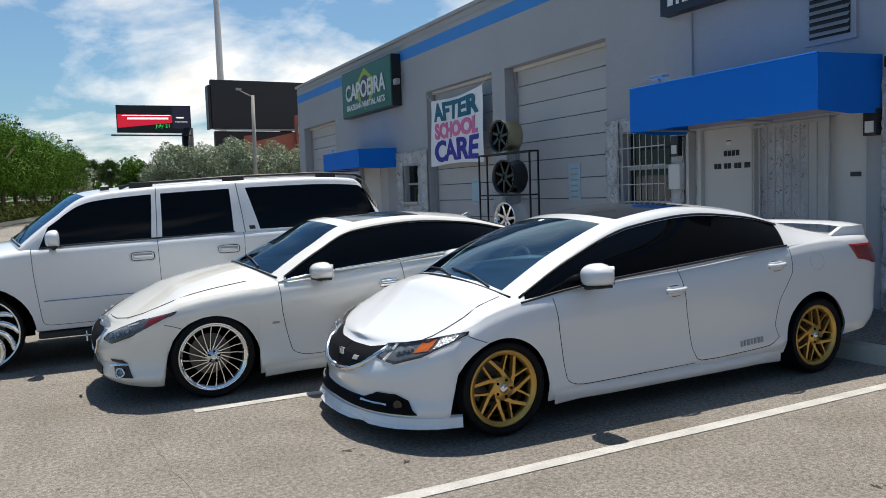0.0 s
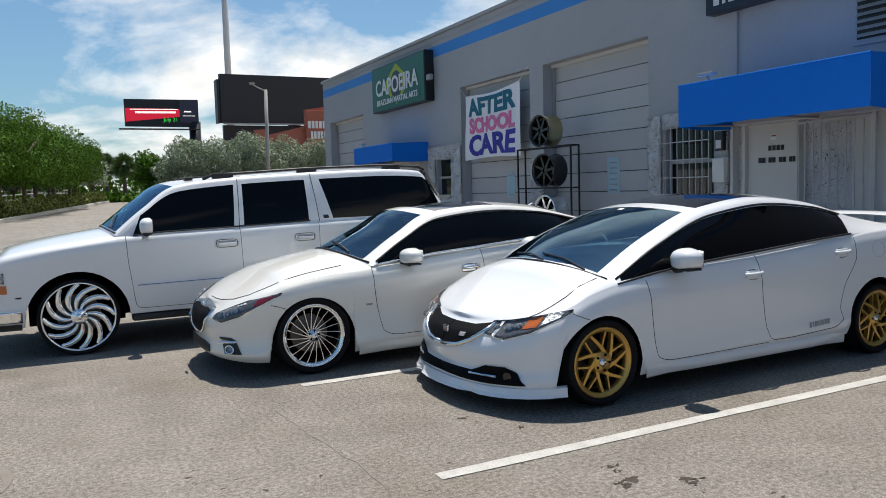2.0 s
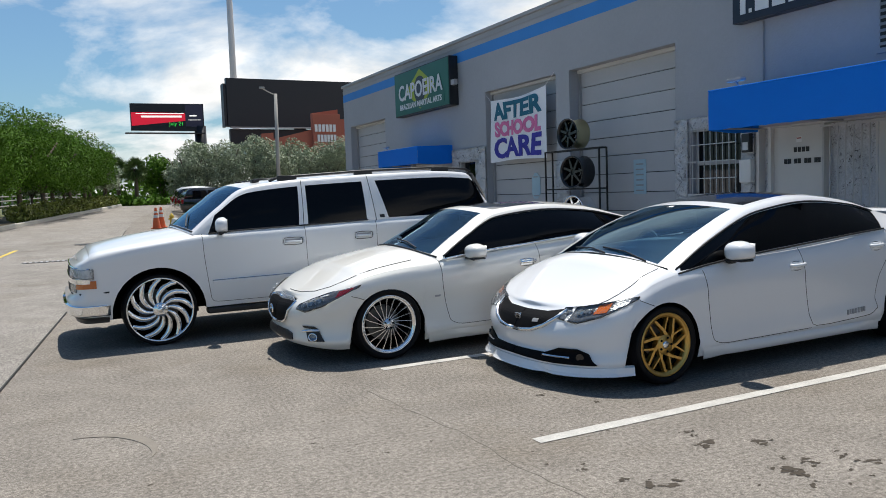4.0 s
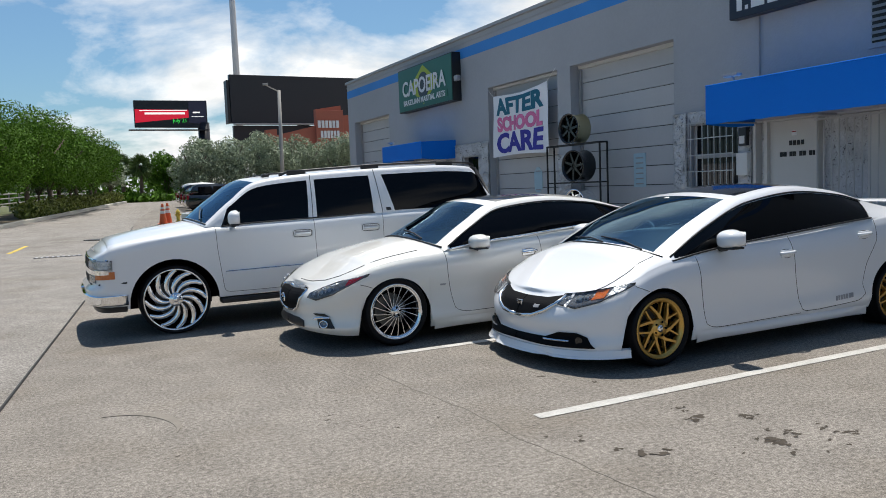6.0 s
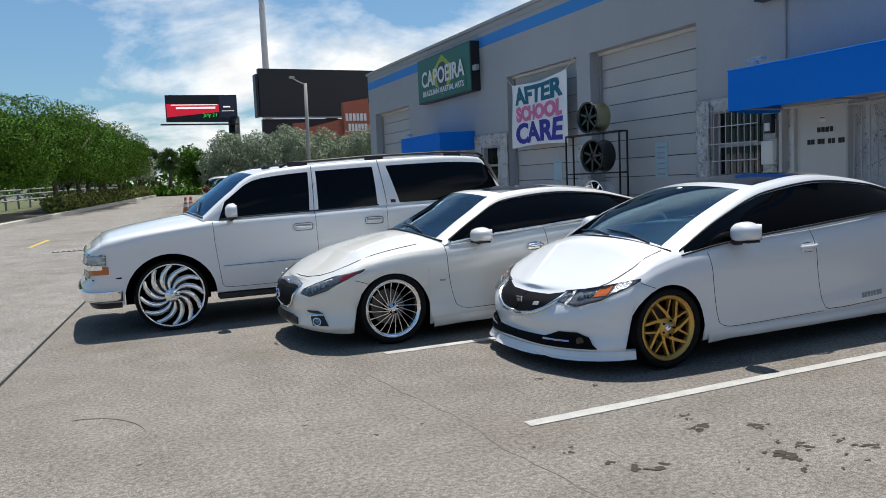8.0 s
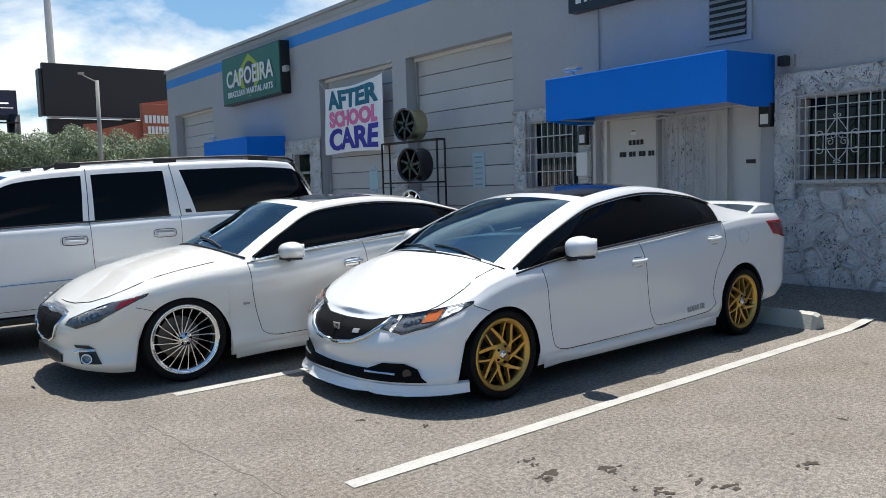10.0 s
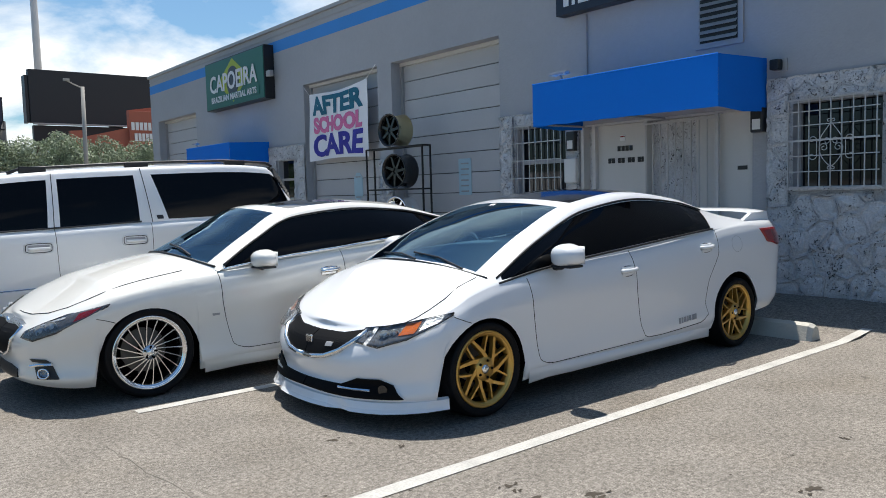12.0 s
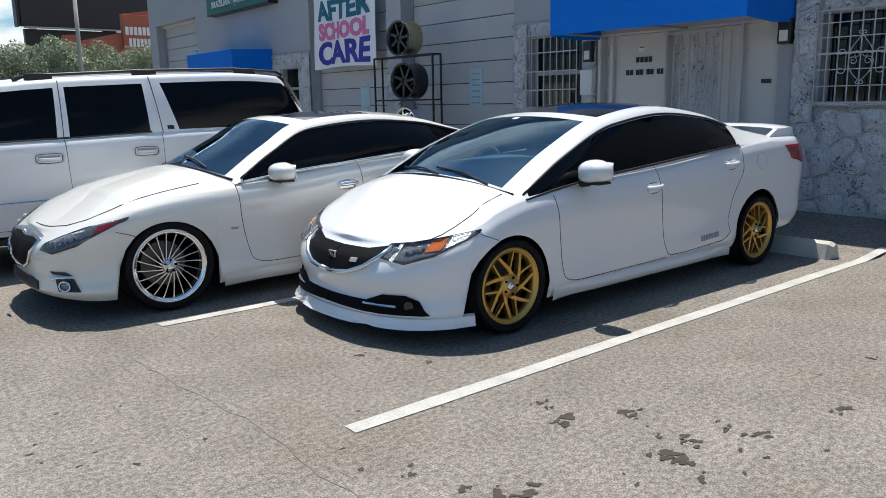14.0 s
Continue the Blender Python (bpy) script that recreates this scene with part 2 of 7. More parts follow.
M_YLINE = mat("yellow_line_paint", (0.55, 0.40, 0.06), 0.85, vary=0.25, vscale=6, fine=0.2)
M_CONCRETE = mat("concrete", (0.50, 0.48, 0.43), 0.9, vary=0.14, vscale=2.5, fine=0.10, bump=0.3, bscale=60)
M_KERB = mat("kerb_concrete", (0.42, 0.40, 0.35), 0.9, vary=0.18, vscale=1.2, fine=0.1, bump=0.3)
M_CONE = mat("cone_orange", (0.62, 0.11, 0.025), 0.55, vary=0.12, vscale=8)
M_REFLECT = mat("cone_band", (0.68, 0.66, 0.62), 0.5, vary=0.1)
M_BARK = mat("bark", (0.11, 0.085, 0.065), 0.95, vary=0.3, vscale=6, bump=0.8, bscale=22)
M_LEAF = mat("leaf_green", (0.072, 0.158, 0.013), 0.7, spec=0.15, vary=0.35, vscale=0.6, island=0.45)
M_SILVER = mat("leaf_silver", (0.25, 0.30, 0.19), 0.6, vary=0.3, vscale=0.6, island=0.4)
M_HEDGE = mat("leaf_yellow_green", (0.16, 0.19, 0.03), 0.6, vary=0.35, vscale=0.9, island=0.45)
M_PALM = mat("leaf_palm", (0.085, 0.135, 0.04), 0.6, spec=0.2, vary=0.25, island=0.35)
M_GRASSD = mat("dry_grass", (0.22, 0.15, 0.06), 0.9, vary=0.3, vscale=3, island=0.3)
M_ORANGE = mat("orange_stucco", (0.37, 0.115, 0.075), 0.85, vary=0.08, vscale=0.4, fine=0.04)
M_BBBLACK = mat("billboard_black", (0.006, 0.008, 0.014), 0.45, vary=0.2)
M_BBRED = glow("led_red", (0.52, 0.008, 0.03), 0.85)
M_BBDARK = glow("led_dark", (0.012, 0.012, 0.03), 0.6)
M_BBGREEN = glow("led_green", (0.03, 0.62, 0.08), 0.8)
M_BBWHITE = glow("led_white", (0.85, 0.85, 0.85), 0.9)
M_POLEW = mat("white_pole", (0.62, 0.62, 0.63), 0.4, vary=0.06, vscale=0.6)
M_POLEG = mat("grey_pole", (0.33, 0.32, 0.30), 0.7, vary=0.1)
M_GLOBE = mat("lamp_globe", (0.58, 0.52, 0.40), 0.4, vary=0.1)
M_FLAGR = mat("flag_red", (0.35, 0.03, 0.04), 0.8)
M_FLAGB = mat("flag_blue", (0.03, 0.04, 0.15), 0.8)
M_CARBLACK = mat("black_car_paint", (0.012, 0.013, 0.016), 0.15, coat=1.0)
M_CARRED = mat("dark_red_car_paint", (0.12, 0.01, 0.012), 0.15, coat=1.0)
M_LIGHTWHITE = mat("white_plastic", (0.66, 0.66, 0.65), 0.5, vary=0.06)


def ground_material(name, gain, warm):
    """Old sun-bleached asphalt: fine pale aggregate, patches, tar and dust."""
    m = bpy.data.materials.new(name)
    m.use_nodes = True
    n, l = m.node_tree.nodes, m.node_tree.links
    b = n["Principled BSDF"]
    tc = n.new("ShaderNodeTexCoord")

    def tex(kind, scale, detail=4):
        t = n.new(kind)
        t.inputs["Scale"].default_value = scale
        if kind == "ShaderNodeTexNoise":
            t.inputs["Detail"].default_value = detail
        l.new(tc.outputs["Object"], t.inputs["Vector"])
        return t

    def ramp(src, p0, c0, p1, c1):
        r = n.new("ShaderNodeValToRGB")
        r.color_ramp.elements[0].position, r.color_ramp.elements[0].color = p0, (*c0, 1)
        r.color_ramp.elements[1].position, r.color_ramp.elements[1].color = p1, (*c1, 1)
        l.new(src, r.inputs[0])
        return r

    def mul(a, c, f=1.0):
        x = n.new("ShaderNodeMixRGB")
        x.blend_type = "MULTIPLY"
        x.inputs[0].default_value = f
        l.new(a, x.inputs[1])
        l.new(c, x.inputs[2])
        return x
    c0 = tuple(gain * v for v in (0.222, 0.222 * (1 - 0.058 * warm), 0.222 * (1 - 0.125 * warm)))
    c1 = tuple(gain * v for v in (0.275, 0.275 * (1 - 0.052 * warm), 0.275 * (1 - 0.11 * warm)))
    big = ramp(tex("ShaderNodeTexNoise", 0.35, 6).outputs["Fac"], 0.3, c0, 0.7, c1)
    mid = ramp(tex("ShaderNodeTexNoise", 2.6, 7).outputs["Fac"], 0.3, (0.86, 0.86, 0.86), 0.7, (1.08, 1.08, 1.08))
    grit = ramp(tex("ShaderNodeTexNoise", 125, 5).outputs["Fac"], 0.36, (0.60, 0.59, 0.58), 0.64, (1.40, 1.39, 1.37))
    speck = ramp(tex("ShaderNodeTexNoise", 38, 6).outputs["Fac"], 0.36, (0.68, 0.67, 0.66), 0.62, (1.18, 1.18, 1.17))
    chips = ramp(tex("ShaderNodeTexVoronoi", 190).outputs["Distance"], 0.0, (1.3, 1.28, 1.24), 0.5, (0.85, 0.85, 0.86))
    blot = ramp(tex("ShaderNodeTexNoise", 0.9, 8).outputs["Fac"], 0.52, (1, 1, 1), 0.72, (0.80, 0.765, 0.71))
    spots = ramp(tex("ShaderNodeTexNoise", 9, 5).outputs["Fac"], 0.66, (1, 1, 1), 0.76, (0.62, 0.61, 0.6))
    c = mul(big.outputs[0], mid.outputs[0])
    for layer, f in ((grit, 1.0), (speck, 1.0), (chips, 0.7), (blot, 0.8), (spots, 0.8)):
        c = mul(c.outputs[0], layer.outputs[0], f)
    l.new(c.outputs[0], b.inputs["Base Color"])
    b.inputs["Roughness"].default_value = 0.92
    b.inputs["Specular IOR Level"].default_value = 0.2
    bn = n.new("ShaderNodeBump")
    bn.inputs["Strength"].default_value = 0.3
    bn.inputs["Distance"].default_value = 0.004
    l.new(tex("ShaderNodeTexNoise", 170, 3).outputs["Fac"], bn.inputs["Height"])
    l.new(bn.outputs[0], b.inputs["Normal"])
    return m


M_ASPHALT = ground_material("asphalt", 0.94, 1.55)
M_PALE = ground_material("pale_pavement", 1.06, 1.15)
M_STAIN = mat("oil_stain", (0.070, 0.059, 0.048), 0.9, spec=0.1, vary=0.4, vscale=14, fine=0.45, bump=0.15, bscale=90)
M_SKID = mat("skid_mark", (0.192, 0.170, 0.142), 0.88, vary=0.2, vscale=8, fine=0.3, bump=0.3, bscale=80)


# ---- mesh helpers ----
def thing(name, label, category, at=(0, 0, 0), group="", kind=""):
    ob = new(name)
    ob.location = at
    return tagged(ob, label, category, group, kind)


def finish(bm, name, smooth=False, material=None):
    me = bpy.data.meshes.new(name)
    bmesh.ops.recalc_face_normals(bm, faces=bm.faces)
    bm.to_mesh(me)
    bm.free()
    if smooth:
        for p in me.polygons:
            p.use_smooth = True
    if material is not None:
        me.materials.append(material)
    return me


def part(name, bm, material, parent=None, label="", smooth=False, kind="", category="", group="", at=None):
    ob = new(name, finish(bm, name, smooth, material))
    if parent is not None:
        ob.parent = parent
    if at is not None:
        ob.location = at
    return tagged(ob, label, category, group, kind)


def box(bm, x0, x1, y0, y1, z0, z1, bevel=0.0):
    m = Matrix.LocRotScale(((x0 + x1) / 2, (y0 + y1) / 2, (z0 + z1) / 2), None, (abs(x1 - x0), abs(y1 - y0), abs(z1 - z0)))
    vs = bmesh.ops.create_cube(bm, size=1, matrix=m)["verts"]
    if bevel > 0:
        es = list({e for v in vs for e in v.link_edges})
        bmesh.ops.bevel(bm, geom=es, offset=bevel, segments=2, affect="EDGES", profile=0.6)
    return bm


def bx(x0, x1, y0, y1, z0, z1, bevel=0.0):
    return box(bmesh.new(), x0, x1, y0, y1, z0, z1, bevel)


def cyl(bm, a, b, r0, r1=None, seg=16, caps=True):
    a, b = Vector(a), Vector(b)
    d = b - a
    m = Matrix.Translation((a + b) / 2) @ d.to_track_quat("Z", "Y").to_matrix().to_4x4()
    bmesh.ops.create_cone(bm, cap_ends=caps, segments=seg, radius1=r0, radius2=r0 if r1 is None else r1, depth=d.length, matrix=m)
    return bm


def lathe(profile, seg=48, axis="Y", closed=False):
    """Turns (radius, along) points round an axis."""
    bm = bmesh.new()
    rings = []
    for i in range(seg):
        a = 2 * math.pi * i / seg
        rings.append([bm.verts.new((r * math.cos(a), s, r * math.sin(a)) if axis == "Y" else (r * math.cos(a), r * math.sin(a), s)) for r, s in profile])
    n = len(profile)
    for i in range(seg):
        p, q = rings[i], rings[(i + 1) % seg]
        for k in range(n if closed else n - 1):
            bm.faces.new((p[k], p[(k + 1) % n], q[(k + 1) % n], q[k]))
    return bm


def sheet(grid, bm=None):
    """Quads over rows of points."""
    bm = bm or bmesh.new()
    vs = [[bm.verts.new(p) for p in row] for row in grid]
    for a, b in zip(vs, vs[1:]):
        for i in range(len(a) - 1):
            try:
                bm.faces.new((a[i], a[i + 1], b[i + 1], b[i]))
            except ValueError:
                pass
    return bm


def tube(points, r, seg=8, bm=None):
    bm = bm or bmesh.new()
    pts = [Vector(p) for p in points]
    rings = []
    for i, p in enumerate(pts):
        d = (pts[min(i + 1, len(pts) - 1)] - pts[max(i - 1, 0)]).normalized()
        q = d.to_track_quat("Z", "Y")
        rings.append([bm.verts.new(p + q @ Vector((r * math.cos(2 * math.pi * k / seg), r * math.sin(2 * math.pi * k / seg), 0))) for k in range(seg)])
    for a, b in zip(rings, rings[1:]):
        for k in range(seg):
            bm.faces.new((a[k], a[(k + 1) % seg], b[(k + 1) % seg], b[k]))
    bm.faces.new(rings[0])
    bm.faces.new(list(reversed(rings[-1])))
    return bm


def prism(outline, depth, to):
    """An outline of (a, b) points made thick: to(a, b, d) gives the place."""
    bm = bmesh.new()
    f = [bm.verts.new(to(a, b, 0.0)) for a, b in outline]
    k = [bm.verts.new(to(a, b, depth)) for a, b in outline]
    bm.faces.new(f)
    bm.faces.new(list(reversed(k)))
    for i in range(len(f)):
        j = (i + 1) % len(f)
        bm.faces.new((f[i], k[i], k[j], f[j]))
    return bm


def smooth_at(table, x):
    """Smooth interpolation through (x, value) points."""
    xs, ys = [p[0] for p in table], [p[1] for p in table]
    if x <= xs[0]:
        return ys[0]
    if x >= xs[-1]:
        return ys[-1]
    i = max(k for k in range(len(xs) - 1) if xs[k] <= x)
    h = xs[i + 1] - xs[i]

    def slope(k):
        if k == 0:
            return (ys[1] - ys[0]) / (xs[1] - xs[0])
        if k == len(xs) - 1:
            return (ys[-1] - ys[-2]) / (xs[-1] - xs[-2])
        a, b = (ys[k] - ys[k - 1]) / (xs[k] - xs[k - 1]), (ys[k + 1] - ys[k]) / (xs[k + 1] - xs[k])
        return 0.0 if a * b <= 0 else 2 * a * b / (a + b)
    t = (x - xs[i]) / h
    m0, m1 = slope(i) * h, slope(i + 1) * h
    return (2 * t ** 3 - 3 * t ** 2 + 1) * ys[i] + (t ** 3 - 2 * t ** 2 + t) * m0 + (-2 * t ** 3 + 3 * t ** 2) * ys[i + 1] + (t ** 3 - t ** 2) * m1


def glyphs(text, size, depth, bold):
    cu = bpy.data.curves.new("glyph", "FONT")
    cu.body, cu.size, cu.offset, cu.resolution_u, cu.extrude = text, size, bold, 3, depth / 2
    cu.align_y = "CENTER"
    ob = new("glyph", cu)
    me = bpy.data.meshes.new_from_object(ob.evaluated_get(bpy.context.evaluated_depsgraph_get()))
    bpy.data.objects.remove(ob)
    bpy.data.curves.remove(cu)
    xs = [v.co.x for v in me.vertices] or [0.0]
    return me, min(xs), max(xs)


def lettering(name, text, size, to, material, parent, label="", depth=0.006, stretch=1.0, bold=0.0):
    """Words in the built-in font, a mesh for each letter; to(a, b, d) gives the place."""
    whole, lo, hi = glyphs(text, size, depth, bold)
    bpy.data.meshes.remove(whole)
    for k, ch in enumerate(text):
        if ch == " ":
            continue
        run, _, end = glyphs(text[:k + 1], size, depth, bold)
        bpy.data.meshes.remove(run)
        me, a, b = glyphs(ch, size, depth, bold)
        for v in me.vertices:
            v.co = Vector(to((v.co.x + end - b - (lo + hi) / 2) * stretch, v.co.y, v.co.z + depth / 2))
        me.materials.clear()
        me.materials.append(material)
        o = new("letter", me)
        o.parent = parent


# ---- cars ----
class Shell:
    """The outer skin of a car: x from nose to tail, y across (near side negative), z up."""

    def __init__(self, length, half, front, rear, n_front, n_rear, shoulder, sill, section, nose, tail, arches, crown):
        self.length, self.half, self.front, self.rear = length, half, front, rear
        self.shoulder, self.sill, self.section, self.nose, self.tail, self.arches, self.crown = shoulder, sill, section, nose, tail, arches, crown
        pts = []
        for i in range(26):
            a = math.pi / 2 * i / 25
            pts.append((front * (1 - math.cos(a) ** (2 / n_front)), half * math.sin(a) ** (2 / n_front)))
        xs = list(np.linspace(front, length - rear, 60)[1:-1])
        for cx, _, rad in arches:
            xs += [cx + rad * math.sin(math.pi / 2 * k / 9) for k in range(-9, 10)] + [cx - rad - 0.004, cx + rad + 0.004]
        xs = sorted(x for x in set(round(x, 4) for x in xs) if front < x < length - rear)
        pts += [(x, half) for x in xs]
        for i in range(26):
            a = math.pi / 2 * (1 - i / 25)
            pts.append((length - rear * (1 - math.cos(a) ** (2 / n_rear)), half * math.sin(a) ** (2 / n_rear)))
        self.plan = pts
        self.px = [p[0] for p in pts]

    def at_x(self, x):
        return float(np.interp(x, self.px, range(len(self.px))))

    def at_y(self, y, back=False):
        ys = [p[1] for p in self.plan]
        if back:
            return len(ys) - 1 - float(np.interp(y, ys[::-1][:26], range(26)))
        return float(np.interp(y, ys[:26], range(26)))

    def low(self, x):
        z = smooth_at(self.sill, x)
        for cx, cz, rad in self.arches:
            if abs(x - cx) < rad:
                z = max(z, cz + math.sqrt(rad * rad - (x - cx) ** 2))
        return z

    def top(self, x):
        return smooth_at(self.shoulder, x)

    def place(self, u, z, side=-1, out=0.0):
        """A place on the skin, at plan point u and height z."""
        i = min(int(u), len(self.plan) - 2)
        f = u - i
        x = self.plan[i][0] * (1 - f) + self.plan[i + 1][0] * f
        y = self.plan[i][1] * (1 - f) + self.plan[i + 1][1] * f
        base, top = smooth_at(self.sill, x), self.top(x)
        v = min(1.0, max(0.0, (z - base) / max(0.01, top - base)))
        inset = smooth_at(self.section, v) - out
        wf, wr = max(0.0, 1 - x / self.front), max(0.0, 1 - (self.length - x) / self.rear)
        wf, wr = wf ** 0.7, wr ** 0.7
        yy = y * (1 - inset / self.half)
        xx = x + wf * (smooth_at(self.nose, v) - out) - wr * (smooth_at(self.tail, v) - out)
        return Vector((xx, side * yy, z))

    def lid(self, u, s):
        """A place on the top skin, from the shoulder (s 0) to the middle line (s 1)."""
        i = min(int(u), len(self.plan) - 2)
        f = u - i
        x = self.plan[i][0] * (1 - f) + self.plan[i + 1][0] * f
        p = self.place(u, self.top(x))
        return Vector((p.x, p.y * (1 - s), p.z + smooth_at(self.crown, x) * (1 - (1 - s) ** 2.4)))

    def skin(self):
        bm = bmesh.new()
        rows = 22
        for side in (-1, 1):
            grid = []
            for u, (x, y) in enumerate(self.plan):
                lo, hi = self.low(x), self.top(x)
                lo = min(lo, hi - 0.02)
                grid.append([self.place(u, lo + (hi - lo) * k / rows, side) for k in range(rows + 1)])
            sheet(grid, bm)
            grid = []
            for u in range(len(self.plan)):
                row = []
                for k in range(9):
                    p = self.lid(u, k / 8)
                    row.append(Vector((p.x, -side * p.y, p.z)))
                grid.append(row)
            sheet(grid, bm)
        bmesh.ops.remove_doubles(bm, verts=bm.verts, dist=0.0015)
        return bm

    def patch(self, top, bottom, side=-1, out=0.005, rows=8, fine=6):
        out += 0.005
        """A raised panel on the skin between two rows of (u, z)."""
        def dense(line):
            res = []
            for (u0, z0), (u1, z1) in zip(line, line[1:]):
                res += [(u0 + (u1 - u0) * k / fine, z0 + (z1 - z0) * k / fine) for k in range(fine)]
            return res + [line[-1]]
        t, b = dense(top), dense(bottom)
        grid, back = [], []
        for k in range(rows + 1):
            f = k / rows
            grid.append([self.place(p[0] * (1 - f) + q[0] * f, p[1] * (1 - f) + q[1] * f, side, out) for p, q in zip(b, t)])
            back.append([self.place(p[0] * (1 - f) + q[0] * f, p[1] * (1 - f) + q[1] * f, side, -0.012) for p, q in zip(b, t)])
        bm = sheet(grid)
        rim = [(grid[0], back[0]), (grid[-1], back[-1]), ([r[0] for r in grid], [r[0] for r in back]), ([r[-1] for r in grid], [r[-1] for r in back])]
        for g, k in rim:
            sheet([g, k], bm)
        bmesh.ops.remove_doubles(bm, verts=bm.verts, dist=0.0004)
        return bm

    def seam(self, line, side=-1, r=0.0028, steps=4):
        pts = []
        for c in (0.11, 0.25):
            cut = [line[0]]
            for (x0, z0), (x1, z1) in zip(line, line[1:]):
                cut += [(x0 + (x1 - x0) * c, z0 + (z1 - z0) * c), (x1 - (x1 - x0) * c, z1 - (z1 - z0) * c)]
            line = cut + [line[-1]]
        for (x0, z0), (x1, z1) in zip(line, line[1:]):
            for k in range(steps):
                f = k / steps
                pts.append(self.place(self.at_x(x0 + (x1 - x0) * f), z0 + (z1 - z0) * f, side, -0.0005))
        pts.append(self.place(self.at_x(line[-1][0]), line[-1][1], side, -0.0005))
        return tube(pts, r, 5)


class Cabin:
    """The glasshouse: rows of (p, rail x, rail y, rail z, middle x, middle z, belt x)."""

    def __init__(self, rows, belt, belt_y, bulge=0.03):
        self.rows, self.belt, self.belt_y, self.bulge = rows, belt, belt_y, bulge

    def val(self, k, p):
        return smooth_at([(r[0], r[k]) for r in self.rows], p)

    def side(self, p, q, side=-1, out=0.0):
        rx, ry, rz, bx_ = self.val(1, p), self.val(2, p), self.val(3, p), self.val(6, p)
        by, bz = smooth_at(self.belt_y, bx_), smooth_at(self.belt, bx_)
        b = self.bulge * 4 * q * (1 - q) * min(1.0, max(0.0, rz - bz) / 0.3)
        return Vector((bx_ + (rx - bx_) * q, side * (by + (ry - by) * q + b + out), bz + (rz - bz) * q))

    def roof(self, p, s, side=-1, out=0.0):
        rx, ry, rz, mx, mz = (self.val(k, p) for k in (1, 2, 3, 4, 5))
        g = 1 - (1 - s) ** 2
        return Vector((rx + (mx - rx) * g, side * ry * (1 - s), rz + (mz - rz) * g + out))

    def build(self, panes, tops, q_lo=0.07, q_hi=0.86, s_edge=0.10):
        """panes: name -> (p0, p1) on the sides; tops: name -> (p0, p1) on top. Returns bmeshes by name; the rest is the shell."""
        last = self.rows[-1][0]
        marks = sorted({0.0, last, *[v for a in list(panes.values()) + list(tops.values()) for v in a[:2]]})
        ps = []
        for a, b in zip(marks, marks[1:]):
            n = max(2, int((b - a) / 0.045))
            ps += [a + (b - a) * k / n for k in range(n)]
        ps.append(last)
        qs = [0, q_lo] + list(np.linspace(q_lo, q_hi, 7)[1:]) + [(1 + q_hi) / 2, 1]
        edges = {k: (v[2] if len(v) > 2 else s_edge) for k, v in tops.items()}
        ss = sorted({0.0, s_edge, *edges.values(), *[float(v) for v in np.linspace(s_edge, 1, 9)[1:]]})
        made = {}

        def put(name, quad):
            bm = made.setdefault(name, bmesh.new())
            bm.faces.new([bm.verts.new(v) for v in quad])
        for side in (-1, 1):
            for a, b in zip(ps, ps[1:]):
                m = (a + b) / 2
                for q0, q1 in zip(qs, qs[1:]):
                    name = "shell"
                    if q_lo - 1e-6 < q0 and q1 < q_hi + 1e-6:
                        for k, (p0, p1) in panes.items():
                            if p0 < m < p1:
                                name = f"{k}|{side}"
                    o = -0.006 if name != "shell" else 0
                    put(name, [self.side(a, q0, side, o), self.side(b, q0, side, o), self.side(b, q1, side, o), self.side(a, q1, side, o)])
                for s0, s1 in zip(ss, ss[1:]):
                    name = "shell"
                    for k, v in tops.items():
                        if v[0] < m < v[1] and s0 > edges[k] - 1e-6:
                            name = k
                    put(name, [self.roof(a, s0, side), self.roof(b, s0, side), self.roof(b, s1, side), self.roof(a, s1, side)])
        for bm in made.values():
            bmesh.ops.remove_doubles(bm, verts=bm.verts, dist=0.0008)
        return made


def ribbon(line, widths, y0, y1):
    """A flat bar along (x, z) points with a width at each, from depth y0 to y1."""
    left, right = [], []
    for i, p in enumerate(line):
        a, b = line[max(0, i - 1)], line[min(len(line) - 1, i + 1)]
        d = Vector((b[0] - a[0], b[1] - a[1])).normalized()
        n = Vector((-d.y, d.x)) * widths[i] / 2
        left.append((p[0] + n.x, p[1] + n.y))
        right.append((p[0] - n.x, p[1] - n.y))
    return prism(left + right[::-1], y1 - y0, lambda a, b, d: (a, y0 + d, b))


def blade(line, widths, y0, sink):
    """A crowned bar along (x, z) points, highest along its middle."""
    rows = []
    for i, p in enumerate(line):
        a, b = line[max(0, i - 1)], line[min(len(line) - 1, i + 1)]
        d = Vector((b[0] - a[0], b[1] - a[1])).normalized()
        n = Vector((-d.y, d.x)) * widths[i] / 2
        rows.append([(p[0] + n.x * f, y0 + sink * g, p[1] + n.y * f) for f, g in ((1, 3.0), (1, 1.0), (0.55, 0.32), (0, 0), (-0.55, 0.2), (-1, 0.6), (-1, 3.0))])
    return sheet(rows)


def polar(r, a):
    return (r * math.cos(a), r * math.sin(a))


